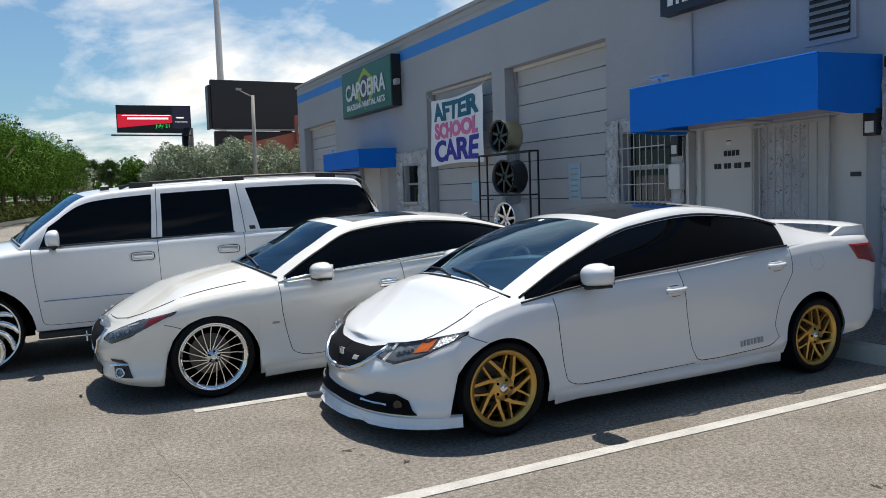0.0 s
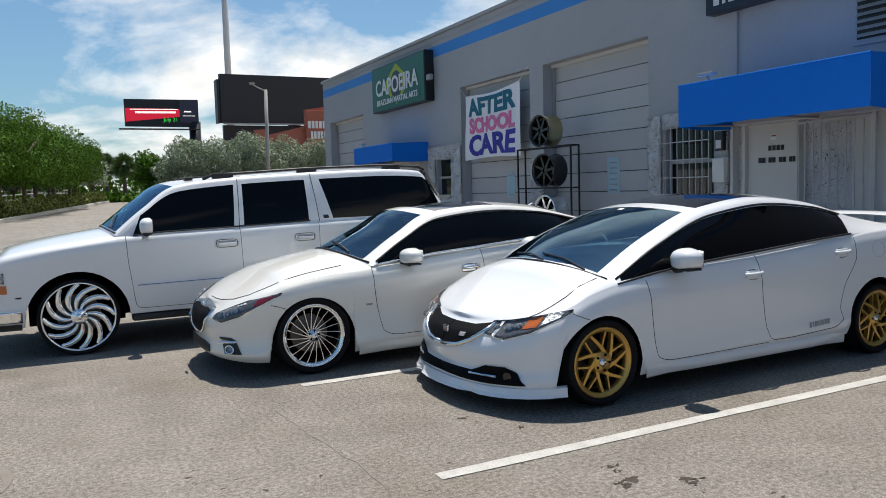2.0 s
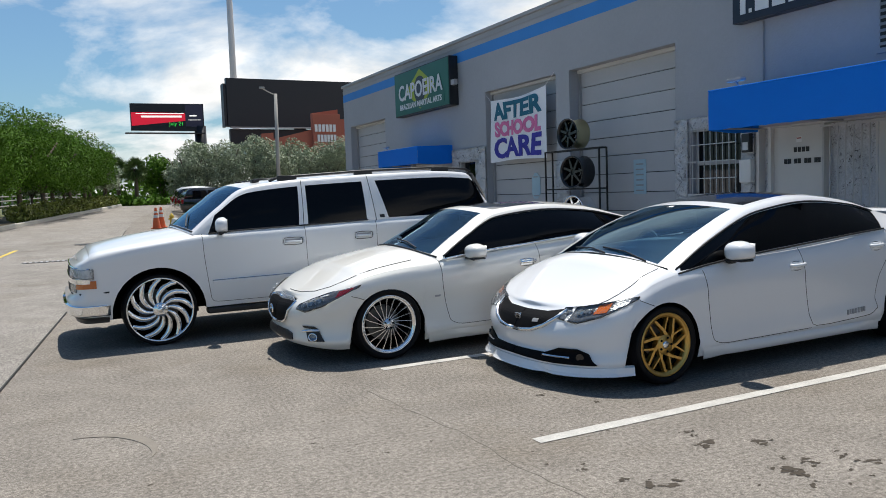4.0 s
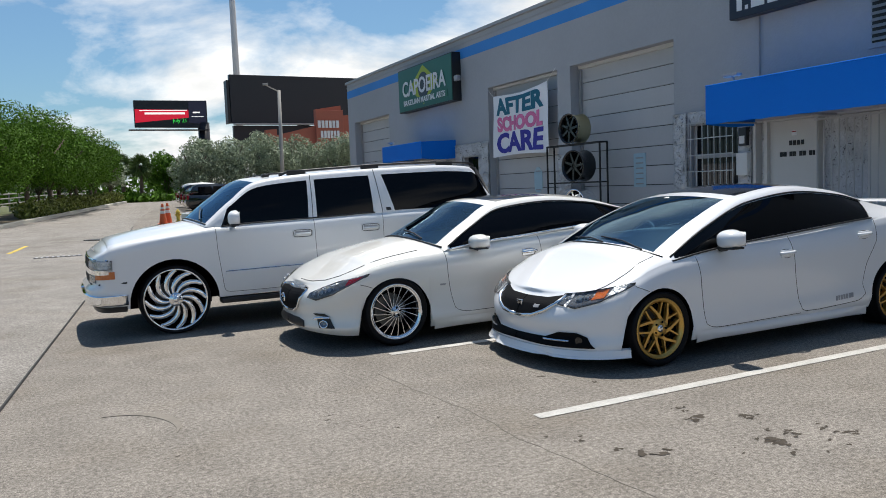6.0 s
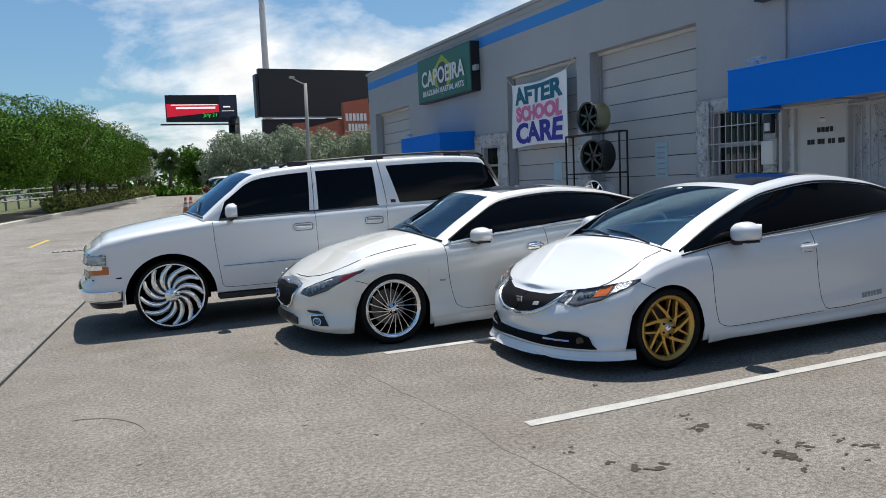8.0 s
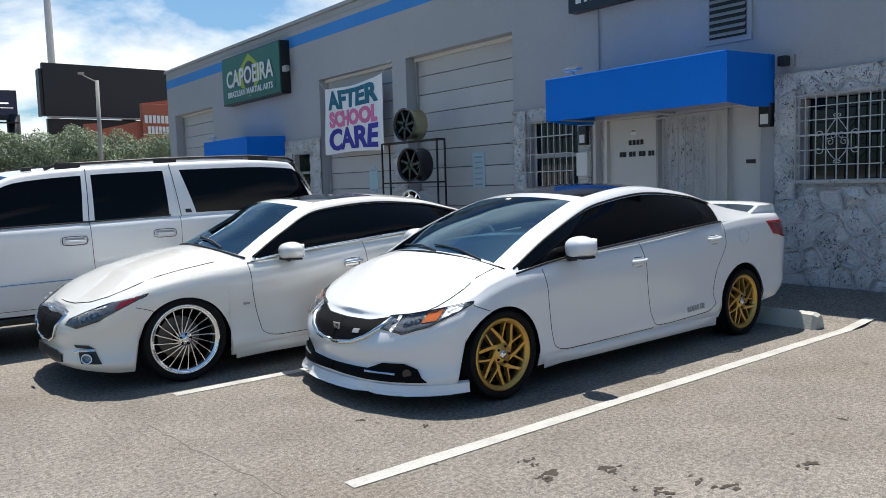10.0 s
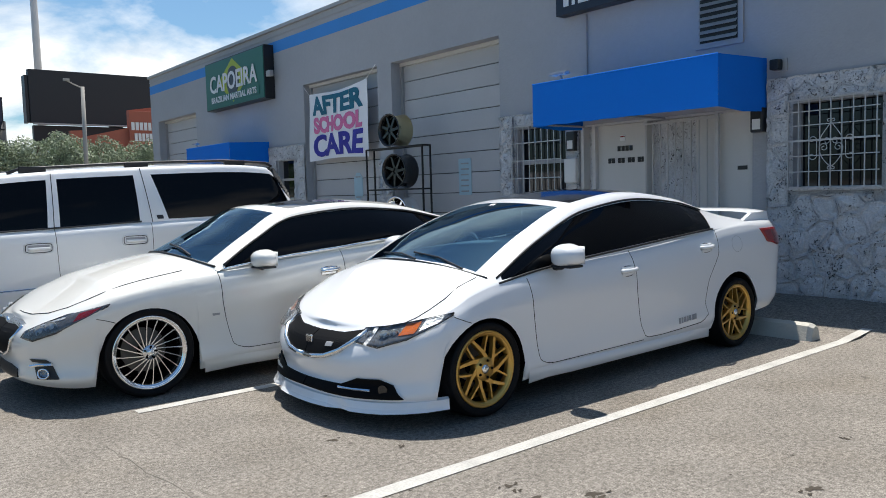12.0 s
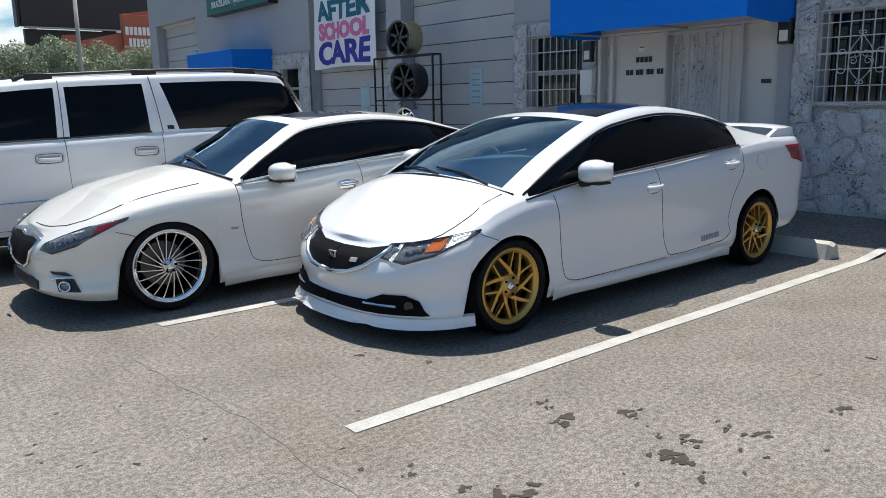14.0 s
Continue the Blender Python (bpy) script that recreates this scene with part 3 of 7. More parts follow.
def wheel(parent, at, r, rim, width, style, side=-1, turn=0.0):
    """A wheel facing the near side: tyre, rim, spokes, hub cap, nuts, disc."""
    dark = {"gold": M_GOLD, "turbine": M_DARKWHEEL, "blade": M_CHROME}[style]
    lip = {"gold": M_GOLD, "turbine": M_CHROME, "blade": M_CHROME}[style]
    h = width / 2
    w = part("wheel", lathe([(rim, -h), (rim - 0.004, -h - 0.006), (rim - 0.016, -h - 0.004), (rim - 0.020, -h + 0.02), (rim - 0.03, -h + 0.05), (rim - 0.05, 0), (rim - 0.03, h), (rim, h)], 56), lip, parent, smooth=True)
    w.matrix_basis = Matrix.Translation(at) @ (Matrix.Rotation(math.pi, 4, "Z") if side > 0 else Matrix.Identity(4)) @ Matrix.Rotation(turn, 4, "Y")
    e = r - rim
    part("tyre", lathe([(rim - 0.002, -h + 0.004), (rim + 0.2 * e, -h - 0.014), (rim + 0.6 * e, -h - 0.018), (r - 0.18 * e, -h - 0.006), (r - 0.02, -h + 0.014), (r, -h + 0.04), (r, h - 0.04), (r - 0.02, h - 0.014), (rim + 0.5 * e, h + 0.016), (rim - 0.002, h)], 56), M_RUBBER, w, smooth=True)
    part("barrel", lathe([(rim - 0.035, -h + 0.05), (rim - 0.05, h * 0.2), (rim - 0.05, h)], 40), M_CHROME if style == "blade" else M_DARKWHEEL, w, smooth=True)
    part("brake_disc", lathe([(0.05, 0.02), (rim * 0.60, 0.03), (rim * 0.60, 0.05), (0.05, 0.045)], 40, closed=True), M_STEEL, w)
    # added near-black disc, stands in for the shade behind the spokes
    part("wheel_back_shade", lathe([(0.01, h - 0.02), (rim - 0.05, h - 0.02)], 24), M_UNDER, w)
    front = -h - 0.002
    edge = rim - 0.018
    if style == "gold":
        for k in range(7):
            a = 2 * math.pi * k / 7
            part("spoke", ribbon([polar(0.055, a - 0.40), polar(edge * 0.5, a + 0.26), polar(edge, a + 0.62)], [0.032, 0.022, 0.017], front + 0.010, front + 0.045), M_GOLD, w)
            part("spoke", ribbon([polar(edge * 0.40, a + 0.16), polar(edge * 0.72, a + 0.02), polar(edge, a - 0.04)], [0.015, 0.011, 0.013], front + 0.013, front + 0.045), M_GOLD, w)
        part("rim_ring", lathe([(edge + 0.003, front + 0.004), (edge - 0.014, front + 0.008), (edge - 0.016, front + 0.04)], 56), M_GOLD, w, smooth=True)
    elif style == "turbine":
        for k in range(20):
            a = 2 * math.pi * k / 20
            line = [polar(0.045, a + 0.30), polar(edge * 0.45, a - 0.05), polar(edge * 0.75, a - 0.145), polar(edge, a - 0.20)]
            part("spoke", ribbon(line, [0.010, 0.0065, 0.006, 0.009], front + 0.014, front + 0.04), M_MACHINED, w)
        part("rim_ring", lathe([(edge + 0.004, front + 0.002), (edge - 0.012, front + 0.004), (edge - 0.018, front + 0.022), (edge - 0.02, front + 0.05)], 56), M_CHROME, w, smooth=True)
    else:
        for k in range(12):
            a = 2 * math.pi * k / 12
            line, wid = [], []
            for j in range(8):
                f = j / 7
                line.append(polar(0.06 + (edge - 0.06) * f, a - 0.88 * f ** 1.35))
                wid.append(0.016 + 0.034 * math.sin(math.pi * min(1, f * 0.72 + 0.06)) ** 1.2)
            part("spoke", blade(line, wid, front + 0.008, 0.016), M_CHROME, w, smooth=True)
    hub = 0.075 if style != "turbine" else 0.052
    part("hub", lathe([(0.0005, front + 0.004), (hub * 0.9, front + 0.006), (hub, front + 0.014), (hub, front + 0.06)], 28), dark if style != "turbine" else M_MACHINED, w, smooth=True)
    cap = {"gold": M_MACHINED, "turbine": M_MACHINED, "blade": M_CHROME}[style]
    part("centre_cap", lathe([(0.0005, front - 0.004), (0.022, front - 0.003), (0.029, front + 0.004), (0.029, front + 0.02)], 24), cap, w, smooth=True)
    for k in range(6 if style == "blade" else 5):
        a = 2 * math.pi * k / (6 if style == "blade" else 5) + 0.3
        p = polar(0.052 if style != "turbine" else 0.04, a)
        part("wheel_nut", cyl(bmesh.new(), (p[0], front + 0.012, p[1]), (p[0], front - 0.002, p[1]), 0.009, 0.008, 6), M_UNDER if style != "blade" else M_CHROME, w)
    return w


def mirror(parent, at, size, material, foot_to):
    """A door mirror: shell, base and glass."""
    sx, sy, sz = size
    bm = bmesh.new()
    bmesh.ops.create_icosphere(bm, subdivisions=3, radius=1)
    for v in bm.verts:
        x, y, z = v.co
        x = math.copysign(abs(x) ** 0.75, x)
        z = math.copysign(abs(z) ** (0.85 if z > 0 else 0.5), z)
        y = math.copysign(abs(y) ** 0.8, y)
        if x > 0:
            x *= 0.5
        z *= 1 - 0.18 * (y < 0) * abs(y)
        v.co = (at[0] + x * sx, at[1] + y * sy, at[2] + z * sz)
    m = part("door_mirror", bm, material, parent, smooth=True)
    part("mirror_foot", tube([(at[0] + 0.01, at[1] + sy * 0.5, at[2] - sz * 0.7), ((at[0] + foot_to[0]) / 2, (at[1] + foot_to[1]) / 2, at[2] - sz * 0.95), foot_to], 0.028, 8), M_BLACKTRIM, m, smooth=True)
    part("mirror_glass", bx(at[0] + sx * 0.36, at[0] + sx * 0.38, at[1] - sy * 0.8, at[1] + sy * 0.8, at[2] - sz * 0.75, at[2] + sz * 0.75), M_CHROME, m)
    part("mirror_base", bx(at[0] - sx * 0.75, at[0] + sx * 0.3, at[1] - sy * 0.75, at[1] + sy * 0.8, at[2] - sz * 1.03, at[2] - sz * 0.8, 0.006), M_BLACKTRIM, m)
    return m


def seat(parent, x, y, z, h, material):
    s = part("seat", bx(x - 0.25, x + 0.25, y - 0.24, y + 0.24, z, z + 0.16, 0.05), material, parent, smooth=True)
    bm = bmesh.new()
    box(bm, x + 0.22, x + 0.36, y - 0.23, y + 0.23, z + 0.12, z + h, 0.05)
    part("seat_back", bm, material, s, smooth=True)
    part("headrest", bx(x + 0.30, x + 0.40, y - 0.12, y + 0.12, z + h + 0.03, z + h + 0.19, 0.04), material, s, smooth=True)
    return s


def handle(parent, shell, x, z, material, wide=0.17):
    """A pull handle over a shallow cup."""
    c = [shell.place(shell.at_x(x + dx), z + dz, -1, 0.001) for dx, dz in ((-wide / 2, 0), (wide / 2, 0))]
    pts = []
    for k in range(9):
        f = k / 8
        p = c[0].lerp(c[1], f)
        p.y -= 0.032 * math.sin(math.pi * f) ** 0.5
        p.z += 0.008 * f
        pts.append(p)
    h = part("door_handle", tube(pts, 0.0145, 8), material, parent, smooth=True)
    u0, u1 = shell.at_x(x - wide * 0.45), shell.at_x(x + wide * 0.35)
    # dark ring drawn for the shade at the edge of the cup
    part("handle_outline", tube([shell.place(shell.at_x(x - wide * 0.05 + wide * 0.44 * math.cos(a)), z - 0.003 + 0.036 * math.sin(a), -1, 0.001) for a in np.linspace(0, 2 * math.pi, 21)], 0.0022, 5), M_SEAM, h)
    part("handle_cup", shell.patch([(u0, z + 0.026), (u1, z + 0.03)], [(u0, z - 0.036), (u1, z - 0.03)], -1, 0.0015), material, h, smooth=True)
    return h


def under(parent, shell, track, wheels, z0):
    """Floor pan and wheel wells, near-black to put deep shade into their colour."""
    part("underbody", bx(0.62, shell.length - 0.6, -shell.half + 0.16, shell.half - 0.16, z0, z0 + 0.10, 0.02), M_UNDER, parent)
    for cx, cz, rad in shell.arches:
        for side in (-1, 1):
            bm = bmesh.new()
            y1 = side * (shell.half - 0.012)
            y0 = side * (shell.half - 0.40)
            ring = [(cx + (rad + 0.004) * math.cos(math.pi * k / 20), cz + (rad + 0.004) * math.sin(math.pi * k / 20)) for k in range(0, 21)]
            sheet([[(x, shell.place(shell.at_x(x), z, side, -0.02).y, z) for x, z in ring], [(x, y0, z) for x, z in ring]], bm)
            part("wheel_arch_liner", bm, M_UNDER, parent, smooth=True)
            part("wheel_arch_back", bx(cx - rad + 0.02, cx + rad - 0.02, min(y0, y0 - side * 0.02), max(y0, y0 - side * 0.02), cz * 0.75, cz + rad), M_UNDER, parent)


def headlamp(parent, shell, top, bottom, side, label, bowls, housing):
    """A headlight: dark housing, silver bowls, clear lens over them and a black rim."""
    lamp = part("headlight", shell.patch(top, bottom, side, -0.001), housing, parent, label, smooth=True)
    for f, r in bowls:
        k = f * (len(top) - 1)
        i = min(int(k), len(top) - 2)
        g = k - i
        u = (top[i][0] + bottom[i][0]) / 2 * (1 - g) + (top[i + 1][0] + bottom[i + 1][0]) / 2 * g
        z = (top[i][1] + bottom[i][1]) / 2 * (1 - g) + (top[i + 1][1] + bottom[i + 1][1]) / 2 * g
        a, b = shell.place(u, z, side, 0.003), shell.place(u, z, side, 0.016)
        q = (b - a).to_track_quat("Y", "Z").to_matrix().to_4x4()
        bowl = part("lamp_bowl", lathe([(r, 0.004), (r * 0.93, 0.006), (r * 0.86, 0.001), (r * 0.5, -0.004), (r * 0.42, 0.002), (r * 0.3, 0.006), (0.0005, 0.008)], 20), M_BOWL, lamp, smooth=True)
        bowl.matrix_basis = Matrix.Translation(a) @ q
    lens = part("lens", shell.patch(top, bottom, side, 0.012), M_CLEAR, lamp, smooth=True)
    lens.visible_shadow = False
    part("lamp_trim", tube([shell.place(u, z, side, 0.010) for u, z in top + bottom[::-1] + top[:1]], 0.0035, 6), M_BLACKTRIM, lamp)
    return lamp


def plate_handle(parent, shell, x, z, material):
    """A square pull handle in a recessed, rounded plate."""
    w, h = 0.115, 0.046
    ring = []
    for k in range(33):
        a = 2 * math.pi * k / 32
        ring.append((x + w * math.copysign(abs(math.cos(a)) ** 0.45, math.cos(a)), z + h * math.copysign(abs(math.sin(a)) ** 0.45, math.sin(a))))
    ho = part("door_handle", tube([shell.place(shell.at_x(a), b, -1, 0.002) for a, b in ring], 0.005, 6), material, parent, smooth=True)
    # dark ring drawn for the shade along the recessed plate's edge
    part("handle_outline", tube([shell.place(shell.at_x(x + (a - x) * 0.9), z + (b - z) * 0.84, -1, 0.001) for a, b in ring], 0.0032, 5), M_SEAM, ho)
    part("handle_slot", shell.patch([(shell.at_x(x - 0.085), z + 0.026), (shell.at_x(x + 0.085), z + 0.026)], [(shell.at_x(x - 0.085), z + 0.008), (shell.at_x(x + 0.085), z + 0.008)], -1, -0.002, rows=1, fine=2), M_TRIMGREY, ho)
    part("handle_grip", tube([shell.place(shell.at_x(x + 0.085 * f), z - 0.006, -1, 0.012) for f in (-1, -0.5, 0, 0.5, 1)], 0.015, 8), material, ho, smooth=True)
    return ho


def civic():
    """The compact saloon with the gold wheels."""
    root = thing("compact_sedan", "white compact sedan with gold wheels, front lip and dark tinted windows", "car", (2.41, 4.935, 0))
    F, R = 0.72, 3.52
    sh = Shell(4.49, 0.86, 0.62, 0.50, 2.4, 3.2,
               [(0, 0.545), (0.12, 0.575), (0.42, 0.665), (0.86, 0.79), (1.36, 0.85), (2.16, 0.90), (2.96, 0.955), (3.46, 1.0), (3.96, 1.02), (4.3, 1.02), (4.44, 0.99)],
               [(0, 0.14), (0.4, 0.13), (1.1, 0.16), (2.6, 0.185), (3.2, 0.20), (4.0, 0.27), (4.49, 0.30)],
               [(0, 0.045), (0.12, 0.012), (0.3, 0.018), (0.55, 0.008), (0.75, 0.0), (0.9, 0.02), (1, 0.055)],
               [(0, -0.03), (0.12, -0.035), (0.3, 0.0), (0.55, -0.02), (0.8, 0.02), (1, 0.13)],
               [(0, 0.10), (0.25, 0.0), (0.6, 0.0), (0.85, 0.06), (1, 0.10)],
               [(F, 0.275, 0.325), (R, 0.295, 0.335)],
               [(0, 0.03), (0.3, 0.065), (0.72, 0.132), (0.9, 0.132), (1.2, 0.12), (3.4, 0.06), (4.0, 0.03), (4.44, 0.01)])
    part("body", sh.skin(), M_PAINT, root, smooth=True)
    under(root, sh, 0, None, 0.17)
    belt = [(0.80, 0.775), (1.2, 0.83), (2.2, 0.905), (3.2, 0.985), (3.9, 1.03)]
    by = [(0.8, 0.802), (1.5, 0.812), (3.2, 0.805), (3.9, 0.74)]
    cab = Cabin([(0.0, 0.83, 0.77, 0.788, 0.72, 0.884, 0.83),
                 (0.5, 1.32, 0.70, 1.045, 1.24, 1.115, 1.21),
                 (1.0, 1.91, 0.605, 1.24, 1.84, 1.29, 1.68),
                 (1.5, 2.46, 0.59, 1.30, 2.38, 1.348, 2.26),
                 (2.0, 3.01, 0.58, 1.245, 3.06, 1.302, 2.91),
                 (2.5, 3.51, 0.62, 1.11, 3.68, 1.16, 3.41),
                 (3.0, 3.91, 0.70, 1.03, 4.06, 1.045, 3.86)], belt, by)
    made = cab.build({"front": (0.10, 1.46), "pillar": (1.46, 1.50), "rear": (1.50, 2.29)}, {"windscreen": (0.055, 0.87, 0.18), "sunroof": (0.97, 1.62, 0.15), "rear_window": (2.08, 2.9)})
    part("cabin_shell", made.pop("shell"), M_PAINT, root, smooth=True)
    for k, bm in sorted(made.items()):
        n = k.split("|")[0]
        nm = {"front": "front_window", "rear": "rear_door_window", "pillar": "pillar_trim"}.get(n, n)
        part(nm, bm, {"windscreen": M_SHIELD, "sunroof": M_GLOSSBLACK, "pillar": M_TINT}.get(n, M_TINT), root, {"windscreen": "blue-tinted windscreen"}.get(n, ""), smooth=True)
    # black frame round the side windows
    part("window_trim", tube([cab.side(p, 0.05, -1, 0.003) for p in np.linspace(0.06, 2.31, 40)], 0.008, 6), M_BLACKTRIM, root, smooth=True)
    part("window_trim", tube([cab.side(p, 0.89, -1, 0.001) for p in np.linspace(0.06, 2.31, 40)], 0.009, 6), M_BLACKTRIM, root, smooth=True)
    part("cowl", tube([cab.roof(0.03, s, sd, 0.004) for sd, ss in ((-1, np.linspace(0.05, 1, 10)), (1, np.linspace(1, 0.05, 10)[1:])) for s in ss], 0.009, 6), M_BLACKTRIM, root, smooth=True)
    part("wiper_arm", tube([cab.roof(0.04, 0.30, -1, 0.012), cab.roof(0.09, 0.62, -1, 0.013), cab.roof(0.11, 0.98, -1, 0.012)], 0.007, 6), M_BLACKTRIM, root)
    part("wiper_arm", tube([cab.roof(0.04, 0.85, -1, 0.012), cab.roof(0.09, 0.85, 1, 0.013), cab.roof(0.11, 0.5, 1, 0.012)], 0.007, 6), M_BLACKTRIM, root)
    part("sticker", sheet([[cab.roof(p, s, 1, 0.006) for s in (0.90, 0.985)] for p in (0.80, 0.83)]), M_SIGNWHITE, root)
    # inside
    dash = bmesh.new()
    box(dash, 0.95, 1.55, -0.64, 0.64, 0.70, 0.86, 0.06)
    part("dashboard", dash, M_DASH, root, smooth=True)
    part("steering_wheel", tube([(1.60 + 0.06 * math.sin(a), 0.36 + 0.17 * math.cos(a), 0.86 + 0.16 * math.sin(a)) for a in np.linspace(0, 2 * math.pi, 25)], 0.014, 6), M_BLACKTRIM, root, smooth=True)
    for y in (-0.37, 0.37):
        seat(root, 2.05, y, 0.42, 0.58, M_SEAT)
    part("rear_seat", bx(3.0, 3.25, -0.55, 0.55, 0.45, 1.02, 0.06), M_SEAT, root)
    # nose: grille, chrome wing, lamps, lower intake, lip
    uy = sh.at_y
    for sd in (-1, 1):
        part("grille", sh.patch([(uy(0.004), 0.522), (uy(0.26), 0.528), (uy(0.42), 0.555)], [(uy(0.004), 0.39), (uy(0.22), 0.405), (uy(0.39), 0.50)], sd, 0.004), M_GRILLE, root, "black honeycomb grille")
        part("grille_surround", tube([sh.place(uy(y), z, sd, 0.010) for y, z in ((0.002, 0.380), (0.10, 0.382), (0.21, 0.397), (0.32, 0.438), (0.40, 0.492), (0.45, 0.55))], 0.015, 8), M_MACHINED, root, smooth=True)
        hl_t = [(uy(0.43), 0.565), (uy(0.58), 0.585), (sh.at_x(0.22), 0.615), (sh.at_x(0.47), 0.658)]
        hl_b = [(uy(0.42), 0.495), (uy(0.58), 0.475), (sh.at_x(0.22), 0.525), (sh.at_x(0.46), 0.645)]
        lamp = headlamp(root, sh, hl_t, hl_b, sd, "clear headlight with amber corner", [(0.14, 0.026), (0.36, 0.038), (0.47, 0.030)], M_HOUSING)
        part("indicator", sh.patch([(sh.at_x(0.19), 0.600), (sh.at_x(0.265), 0.617)], [(sh.at_x(0.17), 0.540), (sh.at_x(0.24), 0.556)], sd, 0.004), M_AMBER, lamp)
        part("lamp_divider", sh.patch([(uy(0.50), 0.572), (uy(0.525), 0.575)], [(uy(0.485), 0.488), (uy(0.51), 0.484)], sd, 0.004, rows=2, fine=2), M_BOWL, lamp)
        part("corner_reflector", sh.patch([(sh.at_x(0.285), 0.619), (sh.at_x(0.40), 0.640)], [(sh.at_x(0.26), 0.566), (sh.at_x(0.37), 0.612)], sd, 0.003), M_BOWL, lamp)
        part("lower_intake", sh.patch([(uy(0.004), 0.238), (uy(0.34), 0.243), (uy(0.46), 0.288), (uy(0.60), 0.292), (uy(0.67), 0.262), (uy(0.70), 0.215)], [(uy(0.004), 0.188), (uy(0.34), 0.182), (uy(0.48), 0.182), (uy(0.62), 0.184), (uy(0.70), 0.184), (uy(0.725), 0.186)], sd, 0.006), M_GRILLE, root)
        part("intake_blade", tube([sh.place(uy(y), z, sd, 0.018) for y, z in ((0.34, 0.230), (0.45, 0.230), (0.56, 0.232))], 0.008, 6), M_MACHINED, root)
        part("fog_lamp", cyl(bmesh.new(), sh.place(uy(0.625), 0.238, sd, 0.008), sh.place(uy(0.625), 0.238, sd, 0.018), 0.028, seg=20), M_GLOSSBLACK, root)
        lip = bmesh.new()
        ys = [0.0, 0.14, 0.28, 0.38, 0.46, 0.55, 0.64, 0.74, 0.80, 0.845]
        out = [0.035, 0.034, 0.03, 0.012, 0.028, 0.03, 0.03, 0.024, 0.02, 0.016]
        rows = []
        for off, z, grow in ((-0.02, 0.175, 0), (0.0, 0.165, 0.5), (0.0, 0.128, 1), (0.0, 0.108, 1.5), (-0.05, 0.106, 0.6)):
            rows.append([sh.place(uy(y), max(z, 0.16), sd, off + o * grow) * 1.0 + Vector((0, 0, z - max(z, 0.16))) for y, o in zip(ys, out)] + [sh.place(sh.at_x(F - 0.355), max(z, 0.16), sd, off + 0.014 * grow) + Vector((0, 0, z - max(z, 0.16)))])
        sheet(rows, lip)
        part("front_lip", lip, M_PAINT, root, "white front splitter lip")
    part("badge", bx(0.004, 0.02, -0.038, 0.038, 0.42, 0.495, 0.006), M_CHROME, root, "plain chrome badge")
    part("model_badge", sh.patch([(uy(0.19), 0.475), (uy(0.25), 0.478)], [(uy(0.19), 0.452), (uy(0.25), 0.455)], -1, 0.010), M_TRIMGREY, root)
    # seams, handles, mirror, sill, decal
    gaps = [[(1.10, 0.80), (1.12, 0.6), (1.18, 0.27), (1.28, 0.235), (2.26, 0.245)],
            [(2.14, 0.90), (2.18, 0.60), (2.26, 0.245), (3.01, 0.275), (3.10, 0.33)],
            [(3.25, 0.985), (3.23, 0.80), (3.10, 0.60), (3.06, 0.42), (3.10, 0.33)],
            [(0.47, 0.632), (0.53, 0.612), (0.60, 0.588)]]
    for g in gaps:
        part("panel_gap", sh.seam(g), M_SEAM, root)
    part("panel_gap", tube([sh.lid(sh.at_x(x), s) + Vector((0, 0, 0.002)) for x, s in ((0.17, 0.02), (0.26, 0.07), (0.36, 0.11), (0.5, 0.135), (0.65, 0.15), (0.80, 0.155))], 0.0028, 5), M_SEAM, root)
    part("fuel_flap", tube([sh.place(sh.at_x(3.51 + 0.075 * math.cos(a)), 0.86 + 0.065 * math.sin(a), -1, 0.0) for a in np.linspace(0, 2 * math.pi, 21)], 0.0012, 5), M_TRIMGREY, root)
    handle(root, sh, 2.08, 0.765, M_PAINT)
    handle(root, sh, 3.07, 0.86, M_PAINT)
    mirror(root, (1.385, -0.925, 0.93), (0.115, 0.11, 0.074), M_PAINT, (1.37, -0.80, 0.85))
    mirror(root, (1.385, 0.925, 0.93), (0.115, 0.11, 0.074), M_PAINT, (1.37, 0.80, 0.85))
    sill = bmesh.new()
    for z0, z1, o in ((0.155, 0.215, 0.02),):
        us = [sh.at_x(x) for x in np.linspace(F + 0.37, R - 0.37, 16)]
        sheet([[sh.place(u, max(z, 0.19), -1, oo * min(1.0, (k + 0.1) / 3, (15.1 - k) / 3)) + Vector((0, 0, z - max(z, 0.19))) for k, u in enumerate(us)] for z, oo in ((0.225, 0.0), (0.205, 0.022), (0.15, 0.026), (0.135, -0.05))], sill)
    part("side_skirt", sill, M_PAINT, root, smooth=True)
    for k, (dx, w) in enumerate(((0, 0.02), (0.034, 0.012), (0.062, 0.024), (0.10, 0.018), (0.134, 0.02), (0.17, 0.026), (0.206, 0.02))):
        u0, u1 = sh.at_x(2.70 + dx), sh.at_x(2.70 + dx + w)
        part("decal_bar", sh.patch([(u0, 0.345 + dx * 0.05), (u1, 0.345 + dx * 0.05)], [(u0, 0.305 + dx * 0.05), (u1, 0.305 + dx * 0.05)], -1, 0.0012, rows=1, fine=1), M_TRIMGREY, root)
    # tail: lamp, spoiler
    for sd in (-1, 1):
        part("tail_light", sh.patch([(sh.at_x(3.90), 0.965), (sh.at_x(4.15), 0.965), (sh.at_y(0.62, True), 0.955)], [(sh.at_x(3.98), 0.85), (sh.at_x(4.18), 0.81), (sh.at_y(0.62, True), 0.80)], sd, 0.006), M_RED, root, smooth=True)
    sp = bmesh.new()
    rows = []
